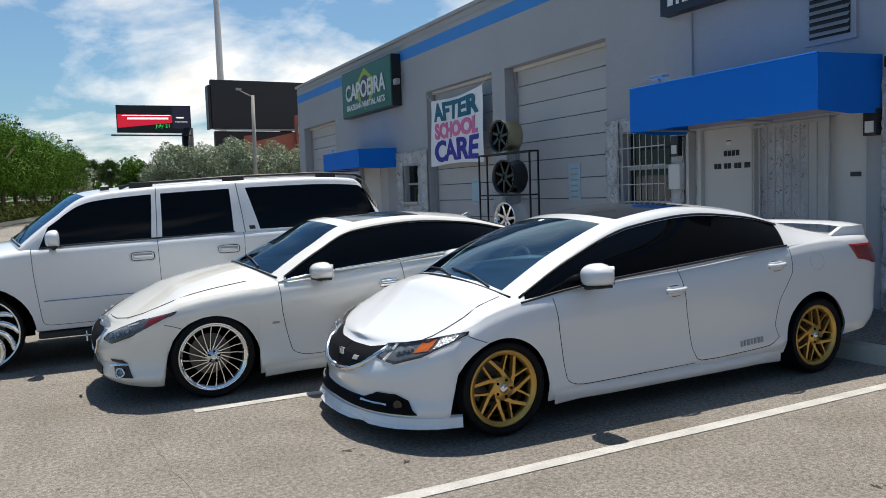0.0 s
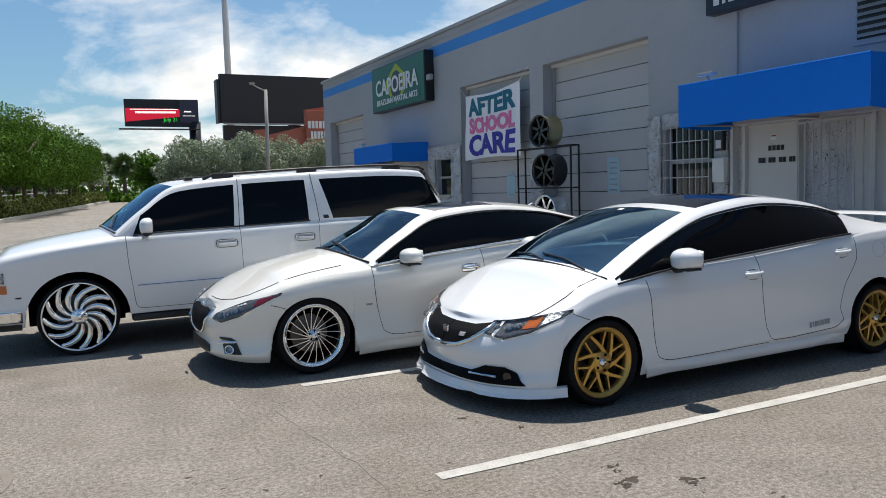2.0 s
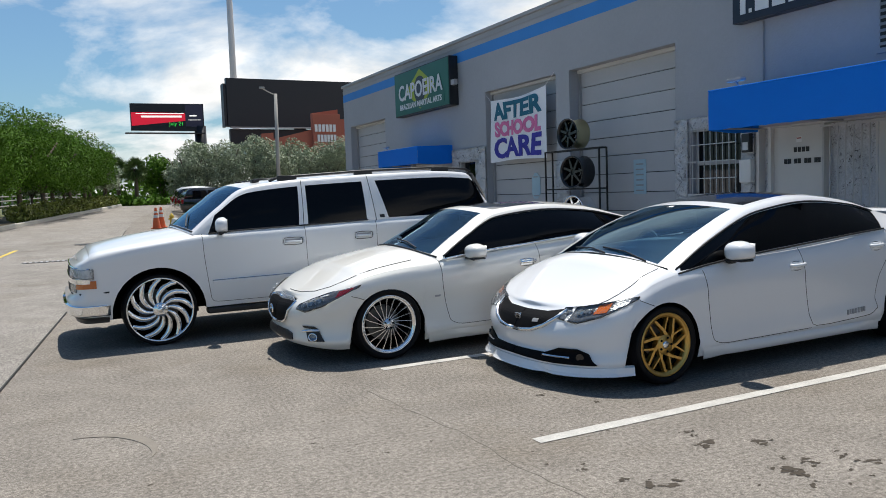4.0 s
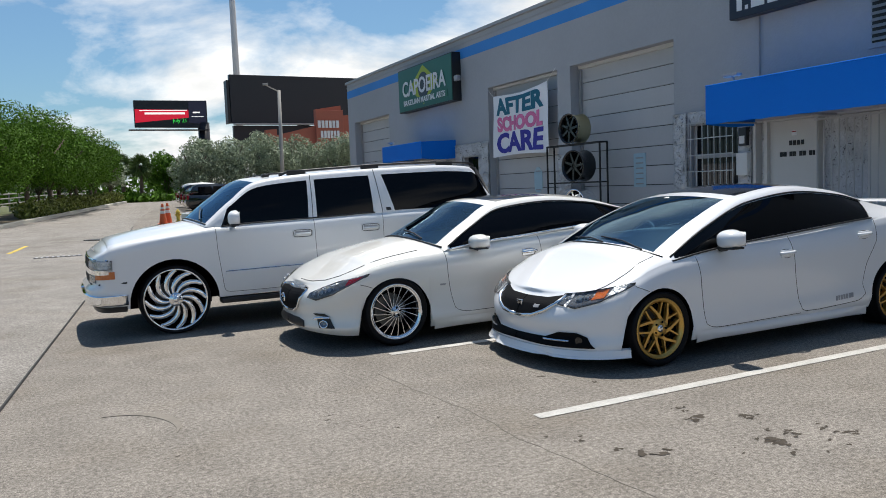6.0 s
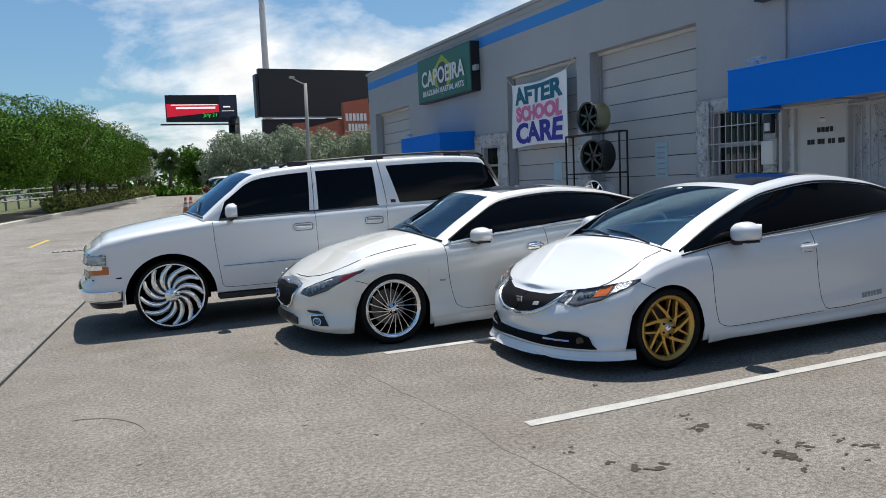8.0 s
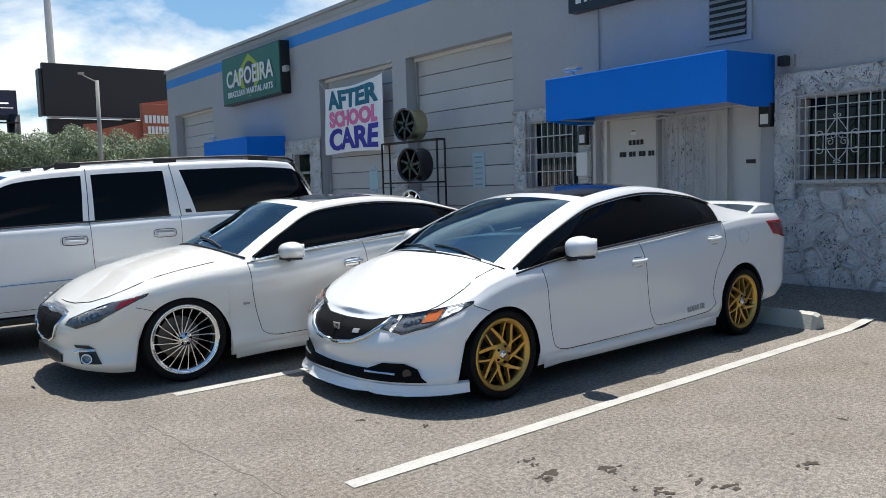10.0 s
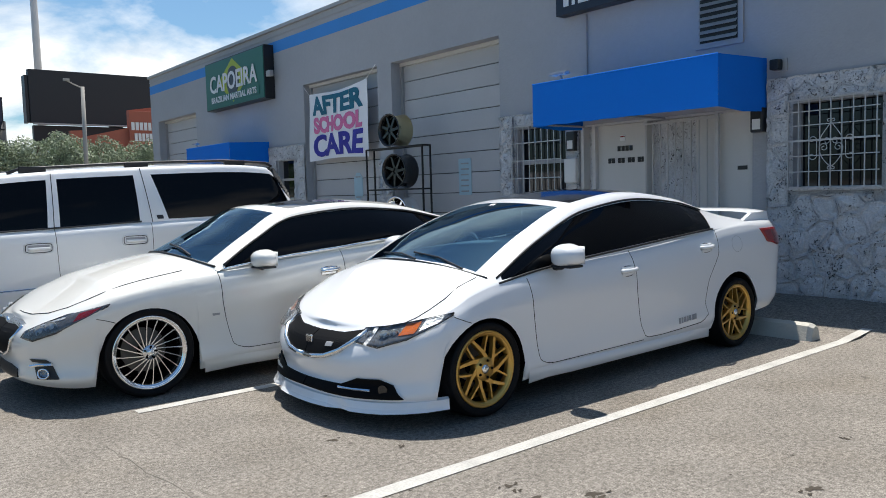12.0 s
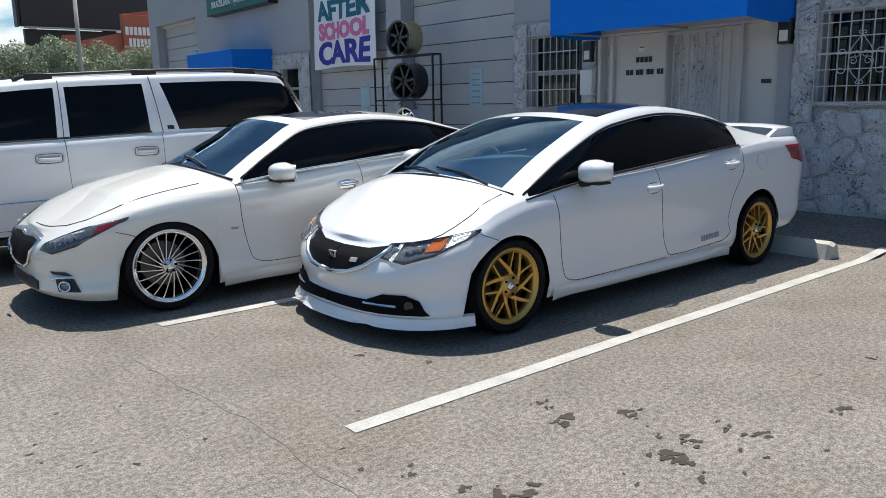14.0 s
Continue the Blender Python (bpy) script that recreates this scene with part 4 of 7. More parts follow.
    for y in np.linspace(-0.72, 0.72, 21):
        d = 0.14 * (abs(y) / 0.72) ** 2.5
        z = 1.115 - 0.025 * (abs(y) / 0.72) ** 4
        d -= 0.045
        rows.append([(4.14 - d, y, z - 0.012), (4.19 - d, y, z + 0.006), (4.30 - d, y, z + 0.012), (4.35 - d, y, z + 0.004), (4.30 - d, y, z - 0.014), (4.14 - d, y, z - 0.012)])
    sheet(rows, sp)
    spo = part("spoiler", sp, M_PAINT, root, "white rear boot spoiler", smooth=True)
    for sd in (-1, 1):
        leg = prism([(3.82, 1.02), (3.98, 1.092), (4.24, 1.102), (4.28, 1.0)], sd * 0.035, lambda a, b, d, s=sd: (a, s * 0.70 + d - s * 0.018, b))
        part("spoiler_foot", leg, M_PAINT, spo)
    for x in (F, R):
        for sd in (-1, 1):
            wheel(root, (x, sd * (0.86 - 0.135), 0.293), 0.293, 0.234, 0.23, "gold", sd, 0.35 if x == F else 0.9)
    return root


def luxury():
    """The pearl sports saloon."""
    root = thing("sports_sedan", "pearl white sports sedan with machined multi-spoke wheels and chrome handles", "car", (0.985, 6.84, 0))
    F, R = 0.82, 3.68
    sh = Shell(4.70, 0.81, 0.60, 0.65, 2.6, 2.8,
               [(0, 0.555), (0.12, 0.595), (0.42, 0.69), (0.86, 0.775), (1.36, 0.82), (2.16, 0.89), (2.96, 0.95), (3.66, 0.99), (4.26, 0.99), (4.70, 0.95)],
               [(0, 0.165), (0.4, 0.13), (1.2, 0.13), (2.6, 0.16), (3.3, 0.18), (4.0, 0.24), (4.74, 0.28)],
               [(0, 0.05), (0.12, 0.0), (0.25, 0.02), (0.45, 0.028), (0.68, 0.004), (0.82, 0.0), (0.93, 0.02), (1, 0.06)],
               [(0, 0.08), (0.12, 0.05), (0.35, 0.06), (0.6, 0.045), (0.82, 0.07), (1, 0.16)],
               [(0, 0.08), (0.3, 0.0), (0.7, 0.0), (1, 0.08)],
               [(F, 0.265, 0.352), (R, 0.28, 0.35)],
               [(0, 0.03), (0.3, 0.045), (0.8, 0.095), (1.2, 0.125), (1.4, 0.12), (3.6, 0.05), (4.70, 0.02)])
    part("body", sh.skin(), M_PEARL, root, smooth=True)
    under(root, sh, 0, None, 0.16)
    belt = [(1.1, 0.79), (1.5, 0.845), (2.3, 0.905), (3.3, 0.985), (4.1, 1.0)]
    by = [(1.1, 0.755), (1.8, 0.755), (3.3, 0.75), (4.1, 0.68)]
    cab = Cabin([(0.0, 1.34, 0.745, 0.825, 1.16, 0.925, 1.34),
                 (0.5, 1.70, 0.645, 1.055, 1.58, 1.12, 1.64),
                 (1.0, 2.06, 0.57, 1.225, 1.94, 1.28, 1.94),
                 (1.5, 2.61, 0.56, 1.275, 2.56, 1.315, 2.46),
                 (2.0, 3.11, 0.555, 1.235, 3.16, 1.28, 2.96),
                 (2.5, 3.61, 0.59, 1.12, 3.74, 1.15, 3.48),
                 (3.0, 4.11, 0.66, 1.0, 4.26, 1.03, 4.06)], belt, by)
    made = cab.build({"front": (0.10, 1.42), "pillar": (1.42, 1.45), "rear": (1.45, 2.44)}, {"windscreen": (0.05, 0.90, 0.16), "sunroof": (1.06, 1.6, 0.16), "rear_window": (2.08, 2.9)}, s_edge=0.11)
    part("cabin_shell", made.pop("shell"), M_PEARL, root, smooth=True)
    for k, bm in sorted(made.items()):
        n = k.split("|")[0]
        nm = {"front": "front_window", "rear": "rear_door_window", "pillar": "pillar_trim"}.get(n, n)
        part(nm, bm, {"windscreen": M_SHIELD, "sunroof": M_GLOSSBLACK, "pillar": M_TINT}.get(n, M_TINT), root, smooth=True)
    part("chrome_window_trim", tube([cab.side(p, 0.045, -1, 0.005) for p in np.linspace(0.08, 2.46, 44)], 0.009, 6), M_CHROME, root, smooth=True)
    part("chrome_window_trim", tube([cab.side(2.46, q, -1, 0.005) for q in np.linspace(0.045, 0.6, 8)], 0.014, 6), M_CHROME, root, smooth=True)
    part("window_trim", tube([cab.side(p, 0.885, -1, 0.002) for p in np.linspace(0.08, 2.46, 40)], 0.009, 6), M_BLACKTRIM, root, smooth=True)
    part("cowl", tube([cab.roof(0.03, s, sd, 0.004) for sd, ss in ((-1, np.linspace(0.05, 1, 10)), (1, np.linspace(1, 0.05, 10)[1:])) for s in ss], 0.009, 6), M_BLACKTRIM, root, smooth=True)
    part("wiper_arm", tube([cab.roof(0.05, 0.4, -1, 0.02), cab.roof(0.10, 0.65, -1, 0.022), cab.roof(0.13, 0.98, -1, 0.02)], 0.008, 6), M_BLACKTRIM, root)
    part("rear_view_mirror", bx(2.02, 2.05, -0.10, 0.10, 1.13, 1.19, 0.012), M_BLACKTRIM, root)
    part("roof_fin", prism([(3.36, 1.235), (3.45, 1.272), (3.47, 1.272), (3.49, 1.21)], 0.03, lambda a, b, d: (a, d - 0.015, b)), M_PEARL, root)
    part("dashboard", bx(1.45, 1.9, -0.58, 0.58, 0.72, 0.88, 0.06), M_DASH, root, smooth=True)
    for y in (-0.36, 0.36):
        seat(root, 2.25, y, 0.42, 0.55, M_SEATL)
    part("rear_seat", bx(3.1, 3.35, -0.55, 0.55, 0.45, 1.0, 0.06), M_SEATL, root)
    uy = sh.at_y
    for sd in (-1, 1):
        part("grille", sh.patch([(uy(0.004), 0.52), (uy(0.18), 0.528), (uy(0.35), 0.522)], [(uy(0.004), 0.335), (uy(0.18), 0.345), (uy(0.30), 0.385)], sd, 0.006), M_GRILLE, root, "black mesh grille")
        part("grille_surround", tube([sh.place(uy(y), z, sd, 0.012) for y, z in ((0.002, 0.326), (0.16, 0.332), (0.285, 0.368), (0.325, 0.45), (0.37, 0.53), (0.20, 0.542), (0.002, 0.532))], 0.011, 8), M_CHROME, root, smooth=True)
        part("grille_hood_chrome", sh.patch([(uy(0.004), 0.552), (uy(0.18), 0.560), (uy(0.36), 0.545)], [(uy(0.004), 0.525), (uy(0.18), 0.535), (uy(0.36), 0.524)], sd, 0.009), M_CHROME, root)
        hl_t = [(uy(0.47), 0.515), (uy(0.58), 0.565), (sh.at_x(0.24), 0.622), (sh.at_x(0.56), 0.675)]
        hl_b = [(uy(0.45), 0.475), (uy(0.57), 0.457), (sh.at_x(0.22), 0.51), (sh.at_x(0.54), 0.66)]
        lamp = headlamp(root, sh, hl_t, hl_b, sd, "clear headlight with red side marker", [(0.2, 0.022), (0.40, 0.040), (0.55, 0.044)], M_HOUSING)
        part("side_marker", sh.patch([(sh.at_x(0.33), 0.632), (sh.at_x(0.49), 0.660)], [(sh.at_x(0.31), 0.580), (sh.at_x(0.40), 0.612)], sd, 0.009), M_RED, lamp)
        part("lamp_brow", sh.patch([(uy(0.52), 0.532), (uy(0.62), 0.578), (sh.at_x(0.24), 0.612)], [(uy(0.51), 0.520), (uy(0.62), 0.566), (sh.at_x(0.24), 0.600)], sd, 0.004), M_BOWL, lamp)
        part("lower_intake", sh.patch([(uy(0.004), 0.275), (uy(0.27), 0.275), (uy(0.38), 0.255)], [(uy(0.004), 0.195), (uy(0.27), 0.195), (uy(0.38), 0.20)], sd, 0.005), M_BLACKTRIM, root)
        fog = part("fog_lamp_recess", sh.patch([(uy(0.57), 0.285), (uy(0.68), 0.295)], [(uy(0.59), 0.21), (uy(0.71), 0.21)], sd, 0.005), M_BLACKTRIM, root)
        part("fog_ring", tube([sh.place(uy(0.635 + 0.032 * math.cos(a)), 0.246 + 0.030 * math.sin(a), sd, 0.018) for a in np.linspace(0, 2 * math.pi, 21)], 0.006, 6), M_CHROME, fog, smooth=True)
        part("fog_lamp", sh.patch([(uy(0.61), 0.268), (uy(0.665), 0.27)], [(uy(0.615), 0.225), (uy(0.67), 0.227)], sd, 0.010), M_LAMP, fog)
        part("fog_trim", tube([sh.place(uy(y), z, sd, 0.012) for y, z in ((0.53, 0.288), (0.60, 0.302), (0.68, 0.306))], 0.009, 6), M_CHROME, fog)
        part("bumper_slot", sh.patch([(uy(0.53), 0.335), (uy(0.64), 0.335)], [(uy(0.55), 0.318), (uy(0.68), 0.31)], sd, 0.004), M_BLACKTRIM, fog)
    part("badge", lathe([(0.025, 0), (0.042, 0.002), (0.046, 0.01), (0.03, 0.012)], 24, "Y"), M_CHROME, root, "plain chrome badge").matrix_basis = Matrix.Translation((-0.006, 0, 0.44)) @ Matrix.Rotation(-math.pi / 2, 4, "Z") @ Matrix.Diagonal((1.2, 1, 0.9, 1))
    gaps = [[(1.34, 0.82), (1.35, 0.6), (1.42, 0.28), (1.52, 0.24), (2.51, 0.255)],
            [(2.38, 0.905), (2.40, 0.6), (2.48, 0.26), (3.16, 0.28)],
            [(3.36, 0.975), (3.34, 0.75), (3.22, 0.5), (3.16, 0.28)],
            [(0.46, 0.585), (0.54, 0.565), (0.6, 0.545)]]
    for g in gaps:
        part("panel_gap", sh.seam(g), M_SEAM, root)
    part("panel_gap", tube([sh.lid(sh.at_x(x), s) + Vector((0, 0, 0.0025)) for x, s in ((0.03, 0.98), (0.035, 0.6), (0.06, 0.34), (0.14, 0.18), (0.26, 0.13), (0.4, 0.12), (0.55, 0.12), (0.7, 0.12), (0.85, 0.125), (1.0, 0.13), (1.12, 0.14))], 0.0028, 5), M_SEAM, root)
    part("fender_badge", sh.patch([(sh.at_x(1.27), 0.525), (sh.at_x(1.33), 0.525)], [(sh.at_x(1.275), 0.508), (sh.at_x(1.325), 0.508)], -1, -0.002, rows=1, fine=1), M_TRIMGREY, root)
    handle(root, sh, 2.25, 0.755, M_CHROME, 0.18)
    handle(root, sh, 3.21, 0.82, M_CHROME, 0.18)
    for sd in (-1, 1):
        mirror(root, (1.68, sd * 0.865, 0.895), (0.11, 0.12, 0.068), M_PEARL, (1.66, sd * 0.75, 0.84))
        wheel(root, (F, sd * (0.81 - 0.13), 0.312), 0.312, 0.256, 0.24, "turbine", sd, 0.1)
        wheel(root, (R, sd * (0.81 - 0.13), 0.312), 0.312, 0.256, 0.24, "turbine", sd, 0.4)
        part("tail_light", sh.patch([(sh.at_x(4.15), 0.92), (sh.at_y(0.55, True), 0.90)], [(sh.at_x(4.2), 0.80), (sh.at_y(0.55, True), 0.78)], sd, 0.006), M_RED, root)
    skirt = bmesh.new()
    us = [sh.at_x(x) for x in np.linspace(F + 0.38, R - 0.38, 16)]
    sheet([[sh.place(u, max(z, 0.165), -1, oo * min(1.0, (k + 0.1) / 3, (15.1 - k) / 3)) + Vector((0, 0, z - max(z, 0.165))) for k, u in enumerate(us)] for z, oo in ((0.2, 0.0), (0.17, 0.03), (0.12, 0.03), (0.105, -0.05))], skirt)
    part("side_skirt", skirt, M_PEARL, root, smooth=True)
    return root


def wagon():
    """The long sport-utility wagon on large chrome wheels."""
    root = thing("sport_utility_wagon", "long white sport-utility wagon on oversized chrome wheels with dark tinted windows", "car", (-0.70, 8.90, 0))
    F, R = 0.87, 3.95
    sh = Shell(5.0, 0.88, 0.26, 0.30, 3.6, 4.0,
               [(0, 0.865), (0.12, 0.905), (0.5, 0.985), (1.0, 1.05), (1.4, 1.09), (2.4, 1.12), (3.4, 1.15), (5.0, 1.16)],
               [(0, 0.32), (0.4, 0.30), (1.3, 0.335), (3.4, 0.36), (4.4, 0.42), (5.0, 0.45)],
               [(0, 0.03), (0.1, 0.012), (0.3, 0.0), (0.6, 0.0), (0.85, 0.0), (0.95, 0.012), (1, 0.05)],
               [(0, 0.11), (0.12, 0.04), (0.36, 0.03), (0.42, 0.075), (0.8, 0.085), (0.93, 0.095), (1, 0.15)],
               [(0, 0.05), (0.3, 0.0), (1, 0.03)],
               [(F, 0.335, 0.445), (R, 0.345, 0.44)],
               [(0, 0.03), (0.4, 0.06), (1.0, 0.075), (1.5, 0.08), (5.0, 0.02)])
    part("body", sh.skin(), M_WAGON, root, smooth=True)
    under(root, sh, 0, None, 0.33)
    belt = [(1.3, 1.075), (1.6, 1.09), (2.4, 1.11), (3.4, 1.14), (5.0, 1.15)]
    by = [(1.24, 0.83), (1.6, 0.835), (4.5, 0.835), (5.0, 0.80)]
    cab = Cabin([(0.0, 1.22, 0.815, 1.09, 1.12, 1.15, 1.26),
                 (0.5, 1.52, 0.75, 1.34, 1.44, 1.40, 1.40),
                 (1.0, 1.84, 0.685, 1.55, 1.76, 1.595, 1.60),
                 (1.4, 2.42, 0.675, 1.62, 2.40, 1.66, 2.39),
                 (1.8, 3.16, 0.675, 1.655, 3.16, 1.70, 3.18),
                 (1.9, 3.28, 0.675, 1.66, 3.28, 1.705, 3.42),
                 (2.4, 4.04, 0.675, 1.68, 4.04, 1.72, 4.15),
                 (2.8, 4.49, 0.68, 1.655, 4.56, 1.695, 4.68),
                 (3.0, 4.72, 0.73, 1.30, 4.84, 1.30, 4.86)], belt, by, 0.02)
    made = cab.build({"front": (0.42, 1.375), "rear": (1.425, 1.775), "third": (1.89, 2.86)}, {"windscreen": (0.05, 0.96), "rear_window": (2.85, 2.98)}, 0.05, 0.87)
    part("cabin_shell", made.pop("shell"), M_WAGON, root, smooth=True)
    for k, bm in sorted(made.items()):
        n = k.split("|")[0]
        nm = {"front": "front_window", "rear": "rear_door_window", "third": "cargo_window", "pillar": "pillar_trim"}.get(n, n)
        part(nm, bm, {"windscreen": M_SHIELD}.get(n, M_TINT), root, smooth=True)
    part("cowl", tube([cab.roof(0.03, s, sd, 0.004) for sd, ss in ((-1, np.linspace(0.05, 1, 10)), (1, np.linspace(1, 0.05, 10)[1:])) for s in ss], 0.009, 6), M_BLACKTRIM, root, smooth=True)
    part("wiper_arm", tube([cab.roof(0.05, 0.3, -1, 0.02), cab.roof(0.14, 0.5, -1, 0.022), cab.roof(0.24, 0.75, -1, 0.02)], 0.008, 6), M_BLACKTRIM, root)
    part("window_trim", tube([cab.side(p, 0.035, -1, 0.003) for p in np.linspace(0.42, 1.78, 30)], 0.009, 6), M_BLACKTRIM, root)
    part("dashboard", bx(1.35, 1.8, -0.66, 0.66, 0.95, 1.10, 0.05), M_DASH, root)
    for y in (-0.42, 0.42):
        seat(root, 2.2, y, 0.62, 0.66, M_SEATL)
    for y in (-0.56, 0.56):
        r = part("roof_rail", tube([(x, y, cab.roof(p, 0.17).z + dz) for x, p, dz in ((2.10, 1.2, 0.01), (2.2, 1.3, 0.035), (3.2, 1.8, 0.04), (4.1, 2.4, 0.04), (4.55, 2.7, 0.03), (4.62, 2.75, 0.0))], 0.014, 8), M_BLACKTRIM, root, smooth=True)
        for x, p in ((2.3, 1.37), (3.2, 1.8), (4.2, 2.45)):
            z = cab.roof(p, 0.17).z
            part("rail_foot", bx(x - 0.11, x + 0.11, y - 0.02, y + 0.02, z - 0.01, z + 0.045, 0.008), M_BLACKTRIM, r)
    lv = part("rear_louvre", tube([cab.roof(2.84, s, sd, 0.02) for sd, ss in ((-1, (0.04, 0.5, 1.0)), (1, (0.5, 0.04))) for s in ss], 0.02, 6), M_BLACKTRIM, root, "black ribbed rear window louvre")
    for p in np.linspace(2.855, 2.975, 9):
        side = [cab.side(p, q, -1, 0.012) for q in (0.86, 1.0)]
        part("louvre_slat", tube(side[:1] + [cab.roof(p, s, sd, 0.03) + Vector((0.03, 0, 0)) for sd, ss in ((-1, (0.03, 0.4, 1.0)), (1, (0.4, 0.03))) for s in ss], 0.016, 6), M_BLACKTRIM, lv)
    for y in (-0.4, 0.0, 0.4):
        part("roof_marker_lamp", bx(1.94, 2.02, y - 0.05, y + 0.05, 1.60, 1.64, 0.01), M_BLACKTRIM, root)
    uy = sh.at_y
    for sd in (-1, 1):
        part("grille", sh.patch([(uy(0.004), 0.81), (uy(0.52), 0.81)], [(uy(0.004), 0.59), (uy(0.52), 0.59)], sd, 0.004), M_GRILLE, root, "black slatted grille")
        part("grille_bar", sh.patch([(uy(0.004), 0.725), (uy(0.54), 0.725), (uy(0.76), 0.715), (sh.at_x(0.23), 0.71)], [(uy(0.004), 0.67), (uy(0.54), 0.67), (uy(0.76), 0.668), (sh.at_x(0.23), 0.668)], sd, 0.012), M_CHROME, root, "chrome grille bar")
        hl = headlamp(root, sh, [(uy(0.53), 0.82), (uy(0.74), 0.815), (sh.at_x(0.28), 0.805)], [(uy(0.53), 0.73), (uy(0.74), 0.725), (sh.at_x(0.28), 0.715)], sd, "clear square headlight", [(0.25, 0.036), (0.6, 0.036)], M_BOWL)
        part("turn_signal", sh.patch([(uy(0.53), 0.66), (uy(0.78), 0.655)], [(uy(0.53), 0.59), (uy(0.78), 0.585)], sd, 0.005), M_LAMP, hl)
        part("indicator", sh.patch([(uy(0.78), 0.70), (sh.at_x(0.30), 0.695)], [(uy(0.78), 0.62), (sh.at_x(0.30), 0.62)], sd, 0.007), M_AMBER, hl)
        part("lamp_surround", tube([sh.place(u, z, sd, 0.012) for u, z in ((uy(0.004), 0.825), (uy(0.53), 0.828), (uy(0.76), 0.822), (sh.at_x(0.23), 0.81))], 0.009, 6), M_CHROME, hl)
        part("bumper_chrome", sh.patch([(uy(0.004), 0.475), (uy(0.6), 0.47), (uy(0.84), 0.46), (sh.at_x(0.41), 0.455)], [(uy(0.004), 0.36), (uy(0.6), 0.355), (uy(0.84), 0.35), (sh.at_x(0.41), 0.35)], sd, 0.02), M_CHROME, root, "chrome lower bumper", smooth=True)
        part("bumper_valance", sh.patch([(uy(0.004), 0.355), (uy(0.6), 0.35), (uy(0.84), 0.34), (sh.at_x(0.40), 0.335)], [(uy(0.004), 0.30), (uy(0.6), 0.29), (uy(0.84), 0.285), (sh.at_x(0.40), 0.28)], sd, 0.006), M_BLACKTRIM, root)
        part("bumper_gap", tube([sh.place(u, z, sd, 0.001) for u, z in ((uy(0.02), 0.565), (uy(0.6), 0.565), (uy(0.84), 0.57), (sh.at_x(0.41), 0.575))], 0.009, 6), M_SEAM, root)
        mirror(root, (1.51, sd * 0.955, 1.175), (0.08, 0.09, 0.08), M_WAGON, (1.49, sd * 0.83, 1.10))
        wheel(root, (F, sd * (0.88 - 0.13), 0.358), 0.358, 0.324, 0.25, "blade", sd, 0.2)
        wheel(root, (R, sd * (0.88 - 0.13), 0.358), 0.358, 0.324, 0.25, "blade", sd, 0.5)
        part("running_board", bx(F + 0.46, R - 0.44, min(sd * 0.73, sd * 0.895), max(sd * 0.73, sd * 0.895), 0.27, 0.325, 0.015), M_BLACKTRIM, root)
        part("tail_light", sh.patch([(sh.at_x(4.86), 1.12), (sh.at_y(0.75, True), 1.12)], [(sh.at_x(4.86), 0.72), (sh.at_y(0.75, True), 0.72)], sd, 0.006), M_RED, root)
    gaps = [[(1.31, 1.085), (1.32, 0.85), (1.37, 0.42), (1.41, 0.385), (2.42, 0.385)],
            [(2.39, 1.11), (2.40, 0.8), (2.42, 0.385), (3.24, 0.40)],
            [(3.22, 1.14), (3.22, 0.85), (3.24, 0.6), (3.26, 0.42)]]
    for g in gaps:
        part("panel_gap", sh.seam(g), M_SEAM, root)
    for p in (1.4, 1.825):
        part("panel_gap", tube([cab.side(p, q, -1, 0.001) for q in np.linspace(0, 1.0, 10)], 0.0035, 5), M_SEAM, root)
    for x0, x1 in ((1.39, 2.38), (2.42, 3.22)):
        part("side_moulding", sh.patch([(sh.at_x(x0), 0.605), (sh.at_x(x1), 0.615)], [(sh.at_x(x0), 0.575), (sh.at_x(x1), 0.585)], -1, 0.012), M_WAGON, root)
        part("moulding_chrome", tube([sh.place(sh.at_x(x), 0.612 + 0.01 * (x - x0), -1, 0.012) for x in np.linspace(x0, x1, 6)], 0.005, 6), M_CHROME, root)
    part("side_badge", cab_badge(cab), M_SIGNBLACK, root)
    plate_handle(root, sh, 2.25, 0.965, M_WAGON)
    plate_handle(root, sh, 3.06, 0.985, M_WAGON)
    return root


def cab_badge(cab):
    return sheet([[cab.side(p, q, -1, 0.004) for q in (0.06, 0.13)] for p in (1.845, 1.87)])


civic_car = civic()
luxury_car = luxury()
wagon_car = wagon()


# ---- ground ----
def ground_z(x, y):
    far = 0.022 * max(0.0, min(y, 62.0) - 12.0)
    ramp = 0.17 * min(1.0, max(0.0, (x - 6.95) / 1.1)) if y < 24.6 else 0.0
    return max(far, ramp)


def spread(lo, hi, fine_lo, fine_hi, step, grow):
    vals = list(np.arange(fine_lo, fine_hi + 1e-6, step))
    s, v = step, fine_lo
    while v > lo:
        s *= grow
        v -= s
        vals.insert(0, max(v, lo))
    s, v = step, fine_hi
    while v < hi:
        s *= grow
        v += s
        vals.append(min(v, hi))
    return vals


def seam_x(y):
    return -1.985 + 0.1176 * y


gx = sorted(set(spread(-900, 900, -12, 10, 1.0, 1.5) + [6.95, 8.05]))
gy = sorted(set(spread(-600, 1500, -8, 66, 2.0, 1.5) + [12.0, 24.6, 24.7, 62.0]))
part("ground", sheet([[(x, y, ground_z(x, y)) for y in gy] for x in gx]), M_ASPHALT, None, "old sun-bleached grey asphalt of a parking lot", kind="structure", category="ground", smooth=False)


